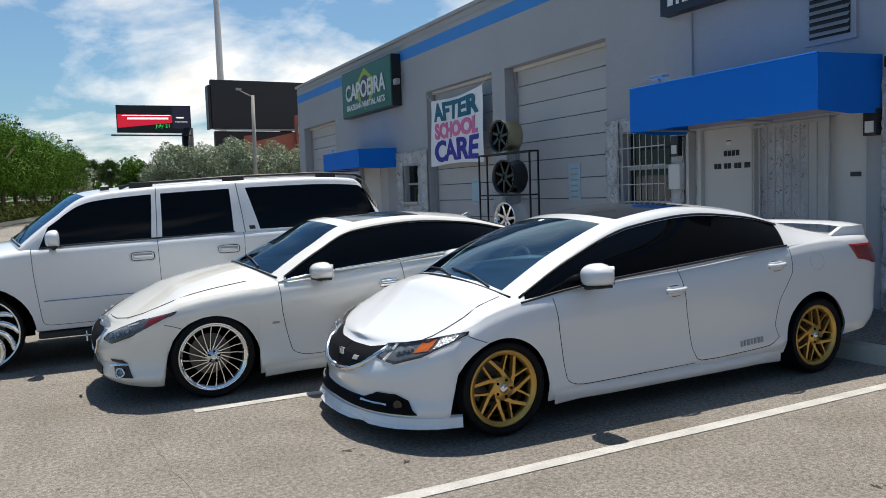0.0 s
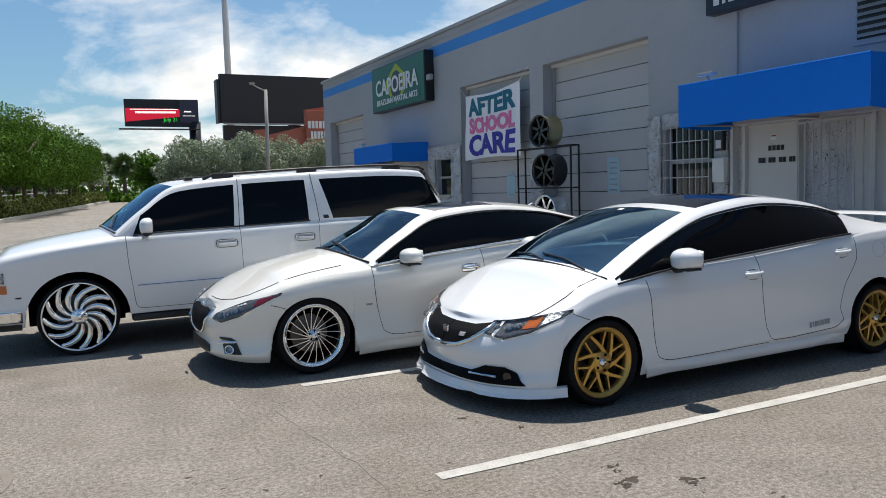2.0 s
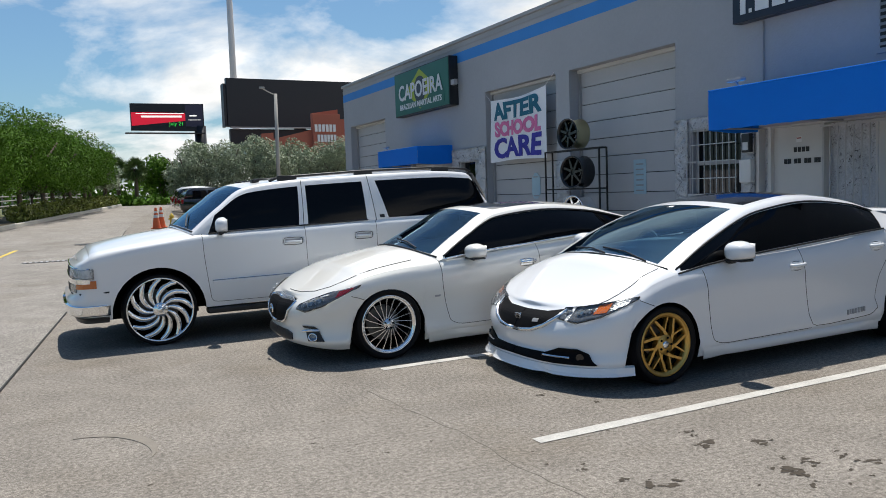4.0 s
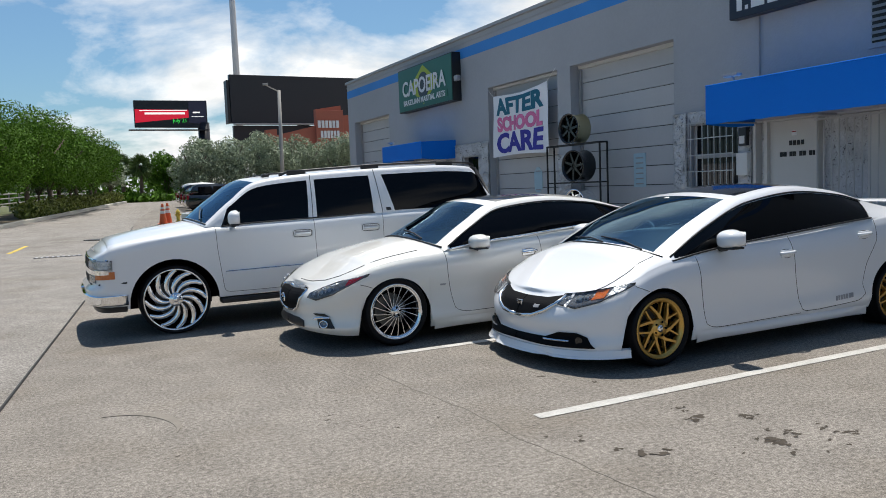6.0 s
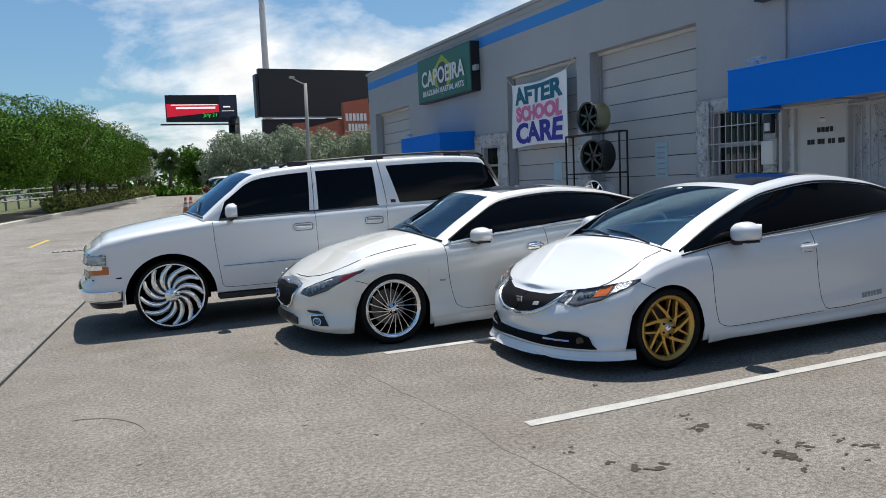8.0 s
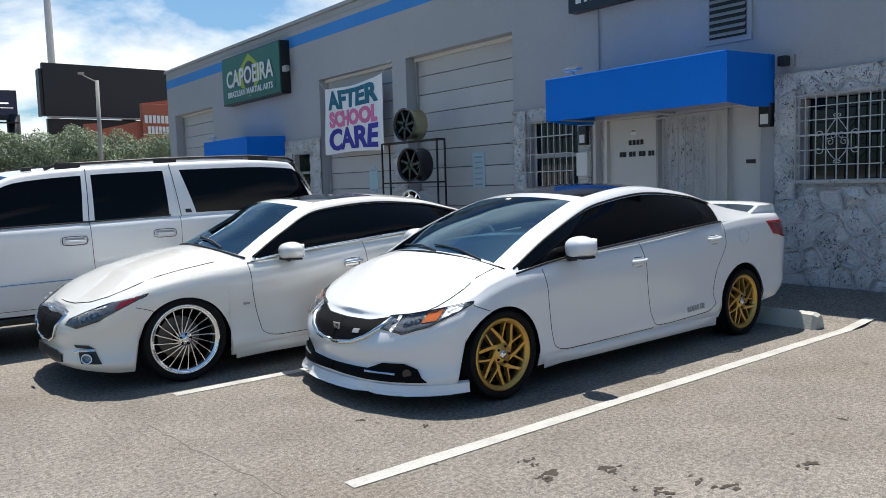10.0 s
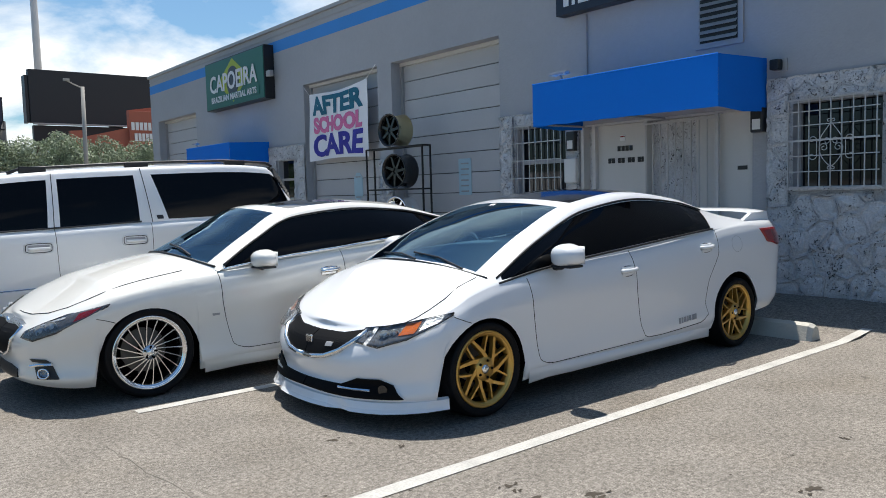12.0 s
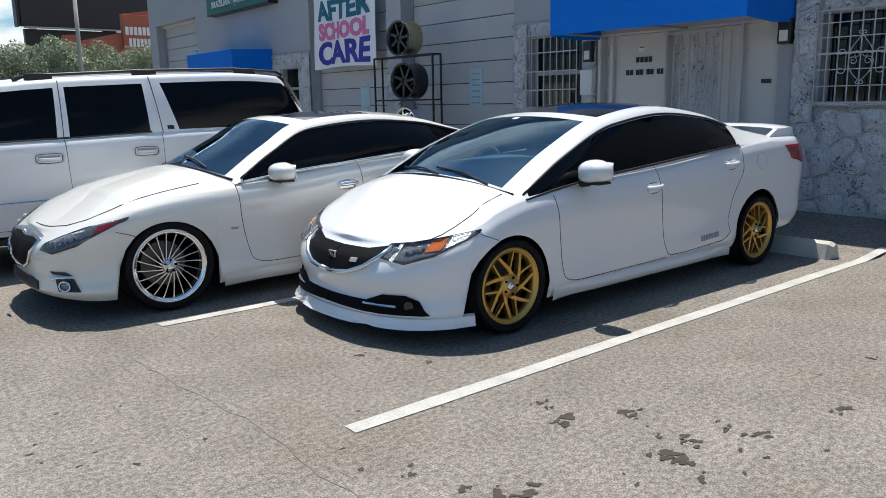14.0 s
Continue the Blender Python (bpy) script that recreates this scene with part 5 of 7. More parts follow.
def flat(name, outline, material, lift, parent=None, label="", kind="structure", category="", group="", steps=1):
    """A thin marking laid on the ground, with a little thickness."""
    bm = bmesh.new()
    t = [bm.verts.new((x, y, ground_z(x, y) + lift)) for x, y in outline]
    b = [bm.verts.new((x, y, ground_z(x, y) - 0.01)) for x, y in outline]
    bm.faces.new(t)
    for i in range(len(t)):
        j = (i + 1) % len(t)
        bm.faces.new((t[i], b[i], b[j], t[j]))
    return part(name, bm, material, parent, label, kind=kind, category=category, group=group)


def strip_ground(name, left, right, material, lift, label, category):
    rows = [[(a * (1 - k / 6) + b * k / 6, y, ground_z(a * (1 - k / 6) + b * k / 6, y) + lift) for k in range(7)] for (a, y), (b, _) in zip(left, right)]
    return part(name, sheet(rows), material, None, label, kind="structure", category=category)


drive_y = [-30, -10, 0, 4, 8, 12, 16, 20, 24.6, 30, 36, 42, 48, 55, 62, 75]


def kerb_x(y):
    return -5.0 + (y - 23.3) * 0.226


strip_ground("road", [(max(-60 if y < 12 else -9.5, min(kerb_x(y), 40)) if y < 12 else kerb_x(y), y) for y in drive_y], [(max(seam_x(y), kerb_x(y) + 4.0), y) for y in drive_y], M_PALE, 0.004, "pale worn concrete drive beside the parking lot", "road")
part("pavement_joint", tube([(seam_x(y), y, ground_z(0, y) + 0.004) for y in np.linspace(-4, 30, 35)], 0.012, 6), M_SEAM, None, "dark tar joint between asphalt and drive", kind="structure", category="joint")
part("pavement_joint", tube([(x, 17.2 + 0.5 * (x + 3.9), 0.12) for x in np.linspace(-9, 0.2, 12)], 0.012, 6), M_SEAM, None, "dark joint across the concrete drive", kind="structure", category="joint")

# parking lines
for ya, x0, x1 in ((3.575, 1.66, 7.2), (5.74, 1.60, 7.3), (7.95, 1.55, 7.3), (1.35, 1.7, 7.3)):
    segs = np.linspace(x0, x1, 12)
    bm = bmesh.new()
    rnd = random.Random(int(ya * 100))
    up = [(x, ya + 0.047 + rnd.uniform(-0.004, 0.004)) for x in segs]
    dn = [(x, ya - 0.047 + rnd.uniform(-0.004, 0.004)) for x in segs]
    sheet([[(x, y, ground_z(x, y) + 0.004) for x, y in up], [(x, y, ground_z(x, y) + 0.004) for x, y in dn]], bm)
    part("parking_line", bm, M_LINE, None, "worn white painted parking bay line on asphalt", kind="structure", category="road marking")
for (x0, y0), (x1, y1) in (((-3.10, 12.9), (-2.90, 13.95)), ((-2.02, 20.9), (-1.71, 23.1)), ((-3.9, 8.9), (-3.6, 10.4))):
    flat("lane_mark", [(x0 - 0.05, y0), (x0 + 0.05, y0), (x1 + 0.05, y1), (x1 - 0.05, y1)], M_YLINE, 0.009, label="faded yellow lane dash on the drive", category="road marking")


def blot(x, y, r, seed, material, name, label, sx=1.0, sy=0.6, turn=0.0):
    rnd = random.Random(seed)
    ph = [rnd.uniform(0, 6.28) for _ in range(4)]
    pts = []
    for k in range(28):
        a = 2 * math.pi * k / 28
        q = r * (1 + 0.28 * math.sin(2 * a + ph[0]) + 0.2 * math.sin(3 * a + ph[1]) + 0.16 * math.sin(5 * a + ph[2]) + 0.08 * math.sin(9 * a + ph[3]))
        px, py = q * sx * math.cos(a), q * sy * math.sin(a)
        pts.append((x + px * math.cos(turn) - py * math.sin(turn), y + px * math.sin(turn) + py * math.cos(turn)))
    bm = bmesh.new()
    bm.faces.new([bm.verts.new((a, b, ground_z(a, b) + 0.0022 + 0.0006 * (seed % 3))) for a, b in pts])
    return part(name, bm, material, None, label, kind="structure", category="stain")


stain_rnd = random.Random(7)
spots = [(2.48, 3.24, 0.030), (2.46, 3.18, 0.022), (2.46, 3.05, 0.055), (2.39, 3.05, 0.025), (2.69, 2.92, 0.045), (2.69, 2.87, 0.030), (2.90, 2.59, 0.018), (2.85, 2.52, 0.030), (2.58, 2.66, 0.022), (2.67, 2.60, 0.030), (2.66, 2.54, 0.035), (2.49, 2.55, 0.055), (2.48, 2.49, 0.050), (2.92, 2.41, 0.035), (2.92, 2.37, 0.025), (2.72, 2.38, 0.020), (2.74, 2.28, 0.020), (2.40, 2.35, 0.030)]
spots += [(2.22, 2.56, 0.012), (2.56, 2.27, 0.016), (3.44, 2.30, 0.045), (3.37, 2.32, 0.020), (4.22, 2.49, 0.025), (3.78, 2.56, 0.015), (3.33, 2.63, 0.010), (2.12, 3.51, 0.012), (1.50, 3.24, 0.020), (1.66, 3.14, 0.020), (1.62, 3.08, 0.025), (1.69, 2.87, 0.030), (1.76, 2.75, 0.050), (1.85, 2.69, 0.045), (2.23, 4.38, 0.030), (2.45, 4.02, 0.025), (1.54, 3.44, 0.015), (1.80, 3.72, 0.015)]
for k in range(10):
    spots.append((1.7 + stain_rnd.uniform(0, 2.2), 1.6 + stain_rnd.uniform(0, 1.4), 0.008 + 0.010 * stain_rnd.random()))
for k in range(12):
    spots.append((-0.6 + stain_rnd.uniform(0, 2.0), 3.4 + stain_rnd.uniform(0, 1.6), 0.008 + 0.012 * stain_rnd.random()))
for k, (x, y, r) in enumerate(spots):
    for q in range(3 if r > 0.02 else 1):
        dx, dy = (0, 0) if q == 0 else (stain_rnd.uniform(-1.7, 1.7) * r, stain_rnd.uniform(-1.1, 1.1) * r)
        blot(x + dx, y + dy, r * (0.78, 0.5, 0.32)[q], k * 3 + q, M_STAIN, "oil_stain", "dark oil stain on the asphalt", 1.0, 0.62, stain_rnd.uniform(-0.6, 0.9))
crack_rnd = random.Random(5)
for pts in ([(1.25, 5.15), (1.3, 4.6), (1.38, 3.9), (1.36, 3.3), (1.42, 2.6), (1.5, 1.8)],):
    line = []
    for (xa, ya), (xb, yb) in zip(pts, pts[1:]):
        for q in range(8):
            line.append((xa + (xb - xa) * q / 8 + crack_rnd.uniform(-0.012, 0.012), ya + (yb - ya) * q / 8 + crack_rnd.uniform(-0.012, 0.012), 0.0005))
    part("crack", tube(line, 0.0028, 5), M_SKID, None, "thin hairline crack in the asphalt", kind="structure", category="crack")
skid = []
for k in range(15):
    a = -0.5 + 2.3 * k / 14
    skid.append((-0.62 + 0.36 * math.cos(a), 4.72 + 0.42 * math.sin(a)))
inner = [(x - 0.075 * math.sin(3.14 * (k + 0.3) / 14.6) * math.cos(-0.5 + 2.3 * k / 14), y - 0.075 * math.sin(3.14 * (k + 0.3) / 14.6) * math.sin(-0.5 + 2.3 * k / 14)) for k, (x, y) in enumerate(skid)]
flat("skid_mark", skid + inner[::-1], M_SKID, 0.004, label="curved dark tyre scuff on the asphalt", category="stain")
for x, y, r in ((-2.88, 17.9, 0.33), (0.05, 24.0, 0.35)):
    bm = lathe([(0.001, 0.012), (r - 0.05, 0.012), (r - 0.045, 0.006), (r - 0.03, 0.014), (r, 0.014), (r, -0.02)], 28, "Z")
    part("manhole_cover", bm, M_IRON, None, "round iron manhole cover in the drive", category="manhole", at=(x, y, ground_z(x, y)))
grate = thing("drain_grate", "dark iron drain grate set in the drive", "drain", (-0.95, 19.2, ground_z(0, 19.2)))
part("frame", bx(-0.5, 0.5, -0.16, 0.16, -0.02, 0.006), M_IRON, grate)
for k in range(9):
    part("bar", bx(-0.46 + 0.11 * k, -0.41 + 0.11 * k, -0.13, 0.13, 0.0, 0.014), M_TRIMGREY, grate)

# wheel stop
ws = bmesh.new()
rows = []
for y in (3.76, 3.80, 4.2, 4.7, 5.2, 5.62, 5.66):
    e = 0.02 if y in (3.76, 5.66) else 0.0
    rows.append([(6.52 + e, y, 0), (6.56 + e, y, 0.125 - e), (6.62, y, 0.145 - e), (6.68 - e, y, 0.125 - e), (6.72 - e, y, 0)])
sheet(rows, ws)
for r in (rows[0], rows[-1]):
    ws.faces.new([ws.verts.new(p) for p in r])
bmesh.ops.remove_doubles(ws, verts=ws.verts, dist=0.0005)
part("wheel_stop", ws, M_CONCRETE, None, "pale concrete wheel stop lying on the asphalt", category="wheel stop", group="wheel stops")
copy_thing(bpy.data.objects["wheel_stop"], pose(0, 2.3, 0))

# ---- building ----
WX, TOP, END, BASE = 8.05, 4.93, 24.3, 0.0
openings = [(9.09, 11.84, 0.0, 3.62), (12.27, 14.97, 0.0, 3.62), (20.81, 23.71, 0.0, 3.62), (7.81, 8.77, 1.27, 2.21), (5.12, 7.53, 0.0, 2.17), (3.80, 4.67, 1.30, 2.16), (15.5, 16.2, 1.3, 2.1), (17.2, 19.0, 0.0, 2.2)]
wall = bmesh.new()
ys = sorted({-14.0, END, *[v for o in openings for v in o[:2]]})
zs = sorted({BASE, TOP, *[v for o in openings for v in o[2:]]})
for y0, y1 in zip(ys, ys[1:]):
    z_run = None
    for z0, z1 in zip(zs, zs[1:]):
        hole = any(a - 1e-6 <= y0 and y1 <= b + 1e-6 and c - 1e-6 <= z0 and z1 <= d + 1e-6 for a, b, c, d in openings)
        if not hole:
            z_run = (z_run[0], z1) if z_run else (z0, z1)
        if (hole or z1 == TOP) and z_run:
            box(wall, WX, WX + 0.30, y0, y1, *z_run)
            z_run = None
bmesh.ops.remove_doubles(wall, verts=wall.verts, dist=0.0005)
building = part("wall_front", wall, M_WALL, None, "grey painted stucco wall of a single-storey workshop building", kind="structure", category="wall")
part("wall_end", bx(WX + 0.302, WX + 22, END - 0.3, END - 0.001, 0, TOP), M_WALL, None, "grey painted end wall of the workshop", kind="structure", category="wall")
part("wall_back", bx(WX + 21.7, WX + 22, -14, END - 0.302, 0, TOP), M_WALL, None, "plain back wall of the workshop", kind="structure", category="wall")
part("wall_south", bx(WX + 0.302, WX + 21.69, -14, -13.7, 0, TOP), M_WALL, None, "plain side wall of the workshop", kind="structure", category="wall")
part("roof", bx(WX + 0.31, WX + 21.6, -13.6, END - 0.31, TOP - 0.4, TOP - 0.25), M_TRIMGREY, None, "flat roof behind a low parapet", kind="structure", category="roof")
part("floor", bx(WX + 0.31, WX + 21.6, -13.6, END - 0.31, 0.02, 0.1), M_CONCRETE, None, "plain workshop floor slab", kind="structure", category="floor")
part("cornice_trim", bx(WX - 0.05, WX + 0.35, -14, END + 0.06, TOP + 0.001, TOP + 0.075, 0.01), M_TRIMGREY, None, "grey metal coping along the parapet", kind="structure", category="trim")
part("stripe_trim", bx(WX - 0.004, WX + 0.02, -14, END + 0.003, 4.46, 4.70), M_STRIPE, None, "bright blue painted stripe under the parapet", kind="structure", category="trim")
part("wall_flashing", bx(WX - 0.012, WX + 0.02, -14, END, 4.80, 4.825), M_TRIMGREY, None, "thin metal drip edge below the coping", kind="structure", category="trim")


def roller_door(name, y0, y1, z1, depth, label):
    d = thing(name, label, "garage door", kind="structure")
    n = 11
    h = z1 / n
    for k in range(n):
        pb = bmesh.new()
        box(pb, WX + depth, WX + depth + 0.05, y0 - 0.02, y1 + 0.02, k * h + 0.006, (k + 1) * h - 0.006, 0.005)
        part("door_panel", pb, M_DOORW, d)
    part("door_backing", bx(WX + depth + 0.052, WX + depth + 0.06, y0 - 0.02, y1 + 0.02, 0, z1), M_SEAM, d)
    part("door_header", bx(WX + depth - 0.06, WX + depth + 0.02, y0, y1, z1 - 0.06, z1 - 0.002), M_CREAMDOOR, d)
    part("door_track", bx(WX + depth - 0.05, WX + depth - 0.004, y1 - 0.05, y1 - 0.002, 0, z1 - 0.062), M_TRIMGREY, d)
    part("door_track", bx(WX + depth - 0.05, WX + depth - 0.004, y0 + 0.002, y0 + 0.05, 0, z1 - 0.062), M_TRIMGREY, d)
    return d


roller_door("door_1", 9.09, 11.84, 3.62, 0.25, "closed grey-white sectional garage door")
roller_door("door_2", 12.27, 14.97, 3.62, 0.20, "closed grey-white sectional garage door behind a banner")
roller_door("door_3", 20.81, 23.71, 3.62, 0.25, "closed grey-white sectional garage door at the far end")


def awning(y0, y1, z0, z1, xf, label):
    a = thing("awning", label, "awning", (0, 0, 0))
    n = 14
    front = []
    for z, o in ((z1, 0.0), ((z0 + z1) / 2, -0.004), (z0, 0.0)):
        front.append([(xf + o, y0 + (y1 - y0) * k / n, z - (0.012 * math.sin(3.1 * k) if z == z0 else 0)) for k in range(n + 1)])
    part("front_valance", sheet(front), M_BLUE, a)
    bm = sheet([[(xf, y0 + (y1 - y0) * k / n, z1) for k in range(n + 1)], [(WX - 0.005, y0 + (y1 - y0) * k / n, z1 + 0.03) for k in range(n + 1)]])
    part("top_cover", bm, M_BLUE, a)
    for y in (y0, y1):
        bm = sheet([[(xf, y, z1), ((xf + WX) / 2, y, z1 + 0.014), (WX - 0.005, y, z1 + 0.03)], [(xf, y, z0), ((xf + WX) / 2, y, z0 - 0.03), (WX - 0.005, y, z0 - 0.01)]])
        part("end_panel", bm, M_BLUE, a)
    for y in (y0 + 0.02, (y0 + y1) / 2, y1 - 0.02):
        part("frame_tube", tube([(xf + 0.02, y, z0 + 0.03), (WX - 0.01, y, z0 + 0.03)], 0.014, 6), M_TRIMGREY, a)
        part("frame_tube", tube([(xf + 0.02, y, z1 - 0.02), (WX - 0.01, y, z1 + 0.0)], 0.014, 6), M_TRIMGREY, a)
    part("frame_tube", tube([(xf + 0.02, y0 + 0.03, z0 + 0.03), (xf + 0.02, y1 - 0.03, z0 + 0.03)], 0.014, 6), M_TRIMGREY, a)
    part("hem", tube([(xf - 0.002, y0, z1), (xf - 0.002, y1, z1)], 0.009, 6), M_BLUE, a)
    return a


awning(4.96, 7.50, 2.12, 2.64, 7.10, "bright blue canvas box awning over the entrance")
awning(16.62, 19.12, 2.12, 2.53, 7.10, "bright blue canvas box awning farther along the wall")


def spotlight(x, y, z, label):
    s = thing("linear_lamp", label, "lamp", (x, y, z))
    part("housing", bx(-0.05, 0.05, -0.13, 0.13, 0.0, 0.032, 0.01), M_TRIMGREY, s)
    part("bracket", tube([(0, 0, 0.0), (0.05, 0, -0.05), (0.12, 0, -0.09)], 0.012, 6), M_TRIMGREY, s)
    part("lens", bx(-0.04, 0.04, -0.11, 0.11, -0.006, -0.001), M_REFLECT, s)


spotlight(7.25, 7.18, 2.735, "white flood lamp on top of the blue awning")
spotlight(7.25, 18.9, 2.63, "white flood lamp on top of the far blue awning")

# painted sign box
sign = thing("sign_box", "green sign box with white lettering and a yellow diamond", "sign", (0, 0, 0))
SY0, SY1, SZ0, SZ1, SXF = 16.22, 19.46, 3.48, 4.64, 7.80
part("case", bx(SXF + 0.012, WX - 0.004, SY0, SY1, SZ0, SZ1, 0.01), M_SIGNBLACK, sign, "black sign case")
part("face", bx(SXF, SXF + 0.011, SY0 + 0.03, SY1 - 0.03, SZ0 + 0.03, SZ1 - 0.03), M_GREEN, sign)


def on_sign(xf):
    return lambda a, b, d: (xf - d, (SY0 + SY1) / 2 - a, (SZ0 + SZ1) / 2 + b)


part("diamond", prism([(-0.86, 0.02), (0, 0.52), (0.86, 0.02), (0, -0.49)], 0.004, on_sign(SXF - 0.001)), M_YELLOWG, sign)
part("diamond_centre", prism([polar(0.34, 2 * math.pi * k / 28) for k in range(28)], 0.004, on_sign(SXF - 0.0055)), M_SIGNNAVY, sign)
lettering("word", "CAPOEIRA", 0.56, on_sign(SXF - 0.012), M_SIGNWHITE, sign, stretch=0.98, bold=0.012)
lettering("word", "BRAZILIAN MARTIAL ARTS", 0.195, lambda a, b, d: on_sign(SXF - 0.012)(a, b - 0.36, d), M_SIGNWHITE, sign, stretch=1.08, bold=0.004)
part("sign_lamp", bx(SXF + 0.02, SXF + 0.12, SY0 - 0.22, SY0 - 0.03, 3.93, 4.06, 0.02), M_TRIMGREY, sign)
part("word_back", prism([(-1.36, -0.455), (-1.36, -0.272), (1.36, -0.272), (1.36, -0.455)], 0.004, on_sign(SXF - 0.006)), M_GREEN, sign)

# big dark sign over the entrance: writing as plain bars
sign2 = thing("sign_board", "long navy sign board with bold white characters high on the wall", "sign")
part("board", bx(7.88, WX - 0.004, 3.2, 7.80, 3.62, 4.42, 0.01), M_SIGNNAVY, sign2)
yy = 7.66
for k, w in enumerate((0.09, 0.05, 0.22, 0.2, 0.2, 0.05, 0.22, 0.22, 0.22, 0.22, 0.22, 0.22, 0.22, 0.22)):
    part("character_bar", bx(7.872, 7.879, yy - w, yy, 3.72, 3.72 + (0.055 if w == 0.05 else 0.36)), M_SIGNWHITE, sign2)
    yy -= w + 0.055
part("conduit", tube([(8.03, 7.41, 3.60), (8.03, 7.41, 2.62)], 0.012, 8), M_TRIMGREY, None, "thin grey conduit running down the wall", category="conduit")

# louvre vent
vent = thing("wall_vent", "grey metal louvre vent high on the wall", "vent")
part("frame", bx(8.02, 8.047, 5.22, 5.80, 2.88, 3.55), M_WALL, vent)
part("backing", bx(8.012, 8.019, 5.28, 5.74, 2.94, 3.49), M_SIGNBLACK, vent)
for k in range(7):
    z = 2.955 + 0.076 * k
    part("slat", prism([(0.0, z + 0.055), (0.006, z + 0.058), (-0.035, z + 0.008), (-0.041, z + 0.004)], 0.46, lambda a, b, d: (8.018 + a, 5.28 + d, b)), M_TRIMGREY, vent)

# windows with bars
win1 = thing("window_1", "dark window behind white iron bars", "window", kind="structure")
part("glass", bx(8.17, 8.18, 7.81, 8.77, 1.27, 2.21), M_DARKGLASS, win1)
part("window_frame", bx(8.14, 8.20, 7.815, 7.86, 1.275, 2.205), M_TRIMGREY, win1)
part("window_frame", bx(8.14, 8.20, 8.72, 8.765, 1.275, 2.205), M_TRIMGREY, win1)
part("window_frame", bx(8.13, 8.20, 7.861, 8.719, 1.70, 1.75), M_TRIMGREY, win1)
part("window_sill", bx(7.99, 8.16, 7.78, 8.80, 1.22, 1.268, 0.008), M_CREAMDOOR, win1)
for k in range(9):
    y = 7.82 + 0.1175 * k
    part("bar", bx(7.945, 7.955, y - 0.005, y + 0.005, 1.18, 2.26), M_WHITEMETAL, win1)
for z in (1.2, 1.5, 1.75, 2.0, 2.24):
    part("cross_bar", bx(7.93, 7.944, 7.80, 8.78, z - 0.007, z + 0.007), M_WHITEMETAL, win1)

win2 = thing("window_2", "dark window with white iron security bars and a scrollwork heart", "window", kind="structure")
part("glass", bx(8.18, 8.19, 3.80, 4.67, 1.30, 2.16), M_DARKGLASS, win2)
part("window_frame", bx(8.14, 8.21, 4.63, 4.665, 1.305, 2.155), M_TRIMGREY, win2)
part("window_frame", bx(8.14, 8.21, 3.805, 3.84, 1.305, 2.155), M_TRIMGREY, win2)
part("window_sill", bx(8.0, 8.17, 3.76, 4.71, 1.255, 1.298, 0.008), M_STONE, win2)
for k in range(9):
    y = 3.82 + 0.1075 * k
    part("bar", bx(7.955, 7.966, y - 0.005, y + 0.005, 1.27, 2.19), M_WHITEMETAL, win2)
for z, hz in ((1.285, 0.006), (1.45, 0.005), (1.61, 0.005), (1.765, 0.009), (1.92, 0.005), (2.06, 0.005), (2.18, 0.006)):
    part("cross_bar", bx(7.944, 7.954, 3.79, 4.70, z - hz, z + hz), M_WHITEMETAL, win2)


def curl(cy, cz, r, a0, turns, sd):
    """A spiral winding inwards, in the plane of the bars."""
    return [(sd * (cy + r * (1 - 0.75 * k / 16) * math.cos(a0 + turns * 6.283 * k / 16)), cz + r * (1 - 0.75 * k / 16) * math.sin(a0 + turns * 6.283 * k / 16)) for k in range(17)]


for sd in (-1, 1):
    lines = [[(sd * 0.110 * math.sin(1.571 * f ** 1.3), 0.20 * (1 - f)) for f in np.linspace(0, 1, 10)] + curl(0.045, 0.0, 0.045, 0.1, 1.0, sd)[4:],
             [(0, -0.25)] + [(sd * 0.115 * math.sin(1.571 * f), -0.25 + 0.19 * f ** 1.2) for f in np.linspace(0.1, 1, 9)] + curl(0.07, -0.06, 0.045, 0.0, 1.3, sd),
             [(sd * 0.14, -0.01)] + curl(0.185, 0.02, 0.045, 3.14, -0.8, sd),
             [(sd * 0.14, 0.0), (sd * 0.14, -0.11)] + curl(0.185, -0.14, 0.045, 3.14, 0.9, sd),
             curl(0.022, 0.205, 0.022, 3.14, -0.9, sd), curl(0.022, -0.26, 0.022, 3.14, 0.9, sd)]
    for ln in lines:
        part("scroll", tube([(7.947, 4.24 + a, 1.745 + b) for a, b in ln], 0.0045, 5), M_WHITEMETAL, win2)

win3 = thing("window_3", "small dark window in the stone-clad wall", "window", kind="structure")
part("glass", bx(8.16, 8.17, 15.5, 16.2, 1.30, 2.10), M_DARKGLASS, win3)
part("window_frame", bx(8.10, 8.18, 15.505, 16.195, 1.67, 1.72), M_TRIMGREY, win3)
part("window_sill", bx(7.98, 8.15, 15.45, 16.25, 1.24, 1.298), M_CONCRETE, win3)
door4 = thing("door_4", "pale closed door under the far awning", "door", kind="structure")
part("door_leaf", bx(8.15, 8.2, 17.9, 18.98, 0.1, 2.19), M_CREAMDOOR, door4)
part("side_panel", bx(8.15, 8.2, 17.21, 17.88, 0.1, 2.19), M_DOORW, door4)

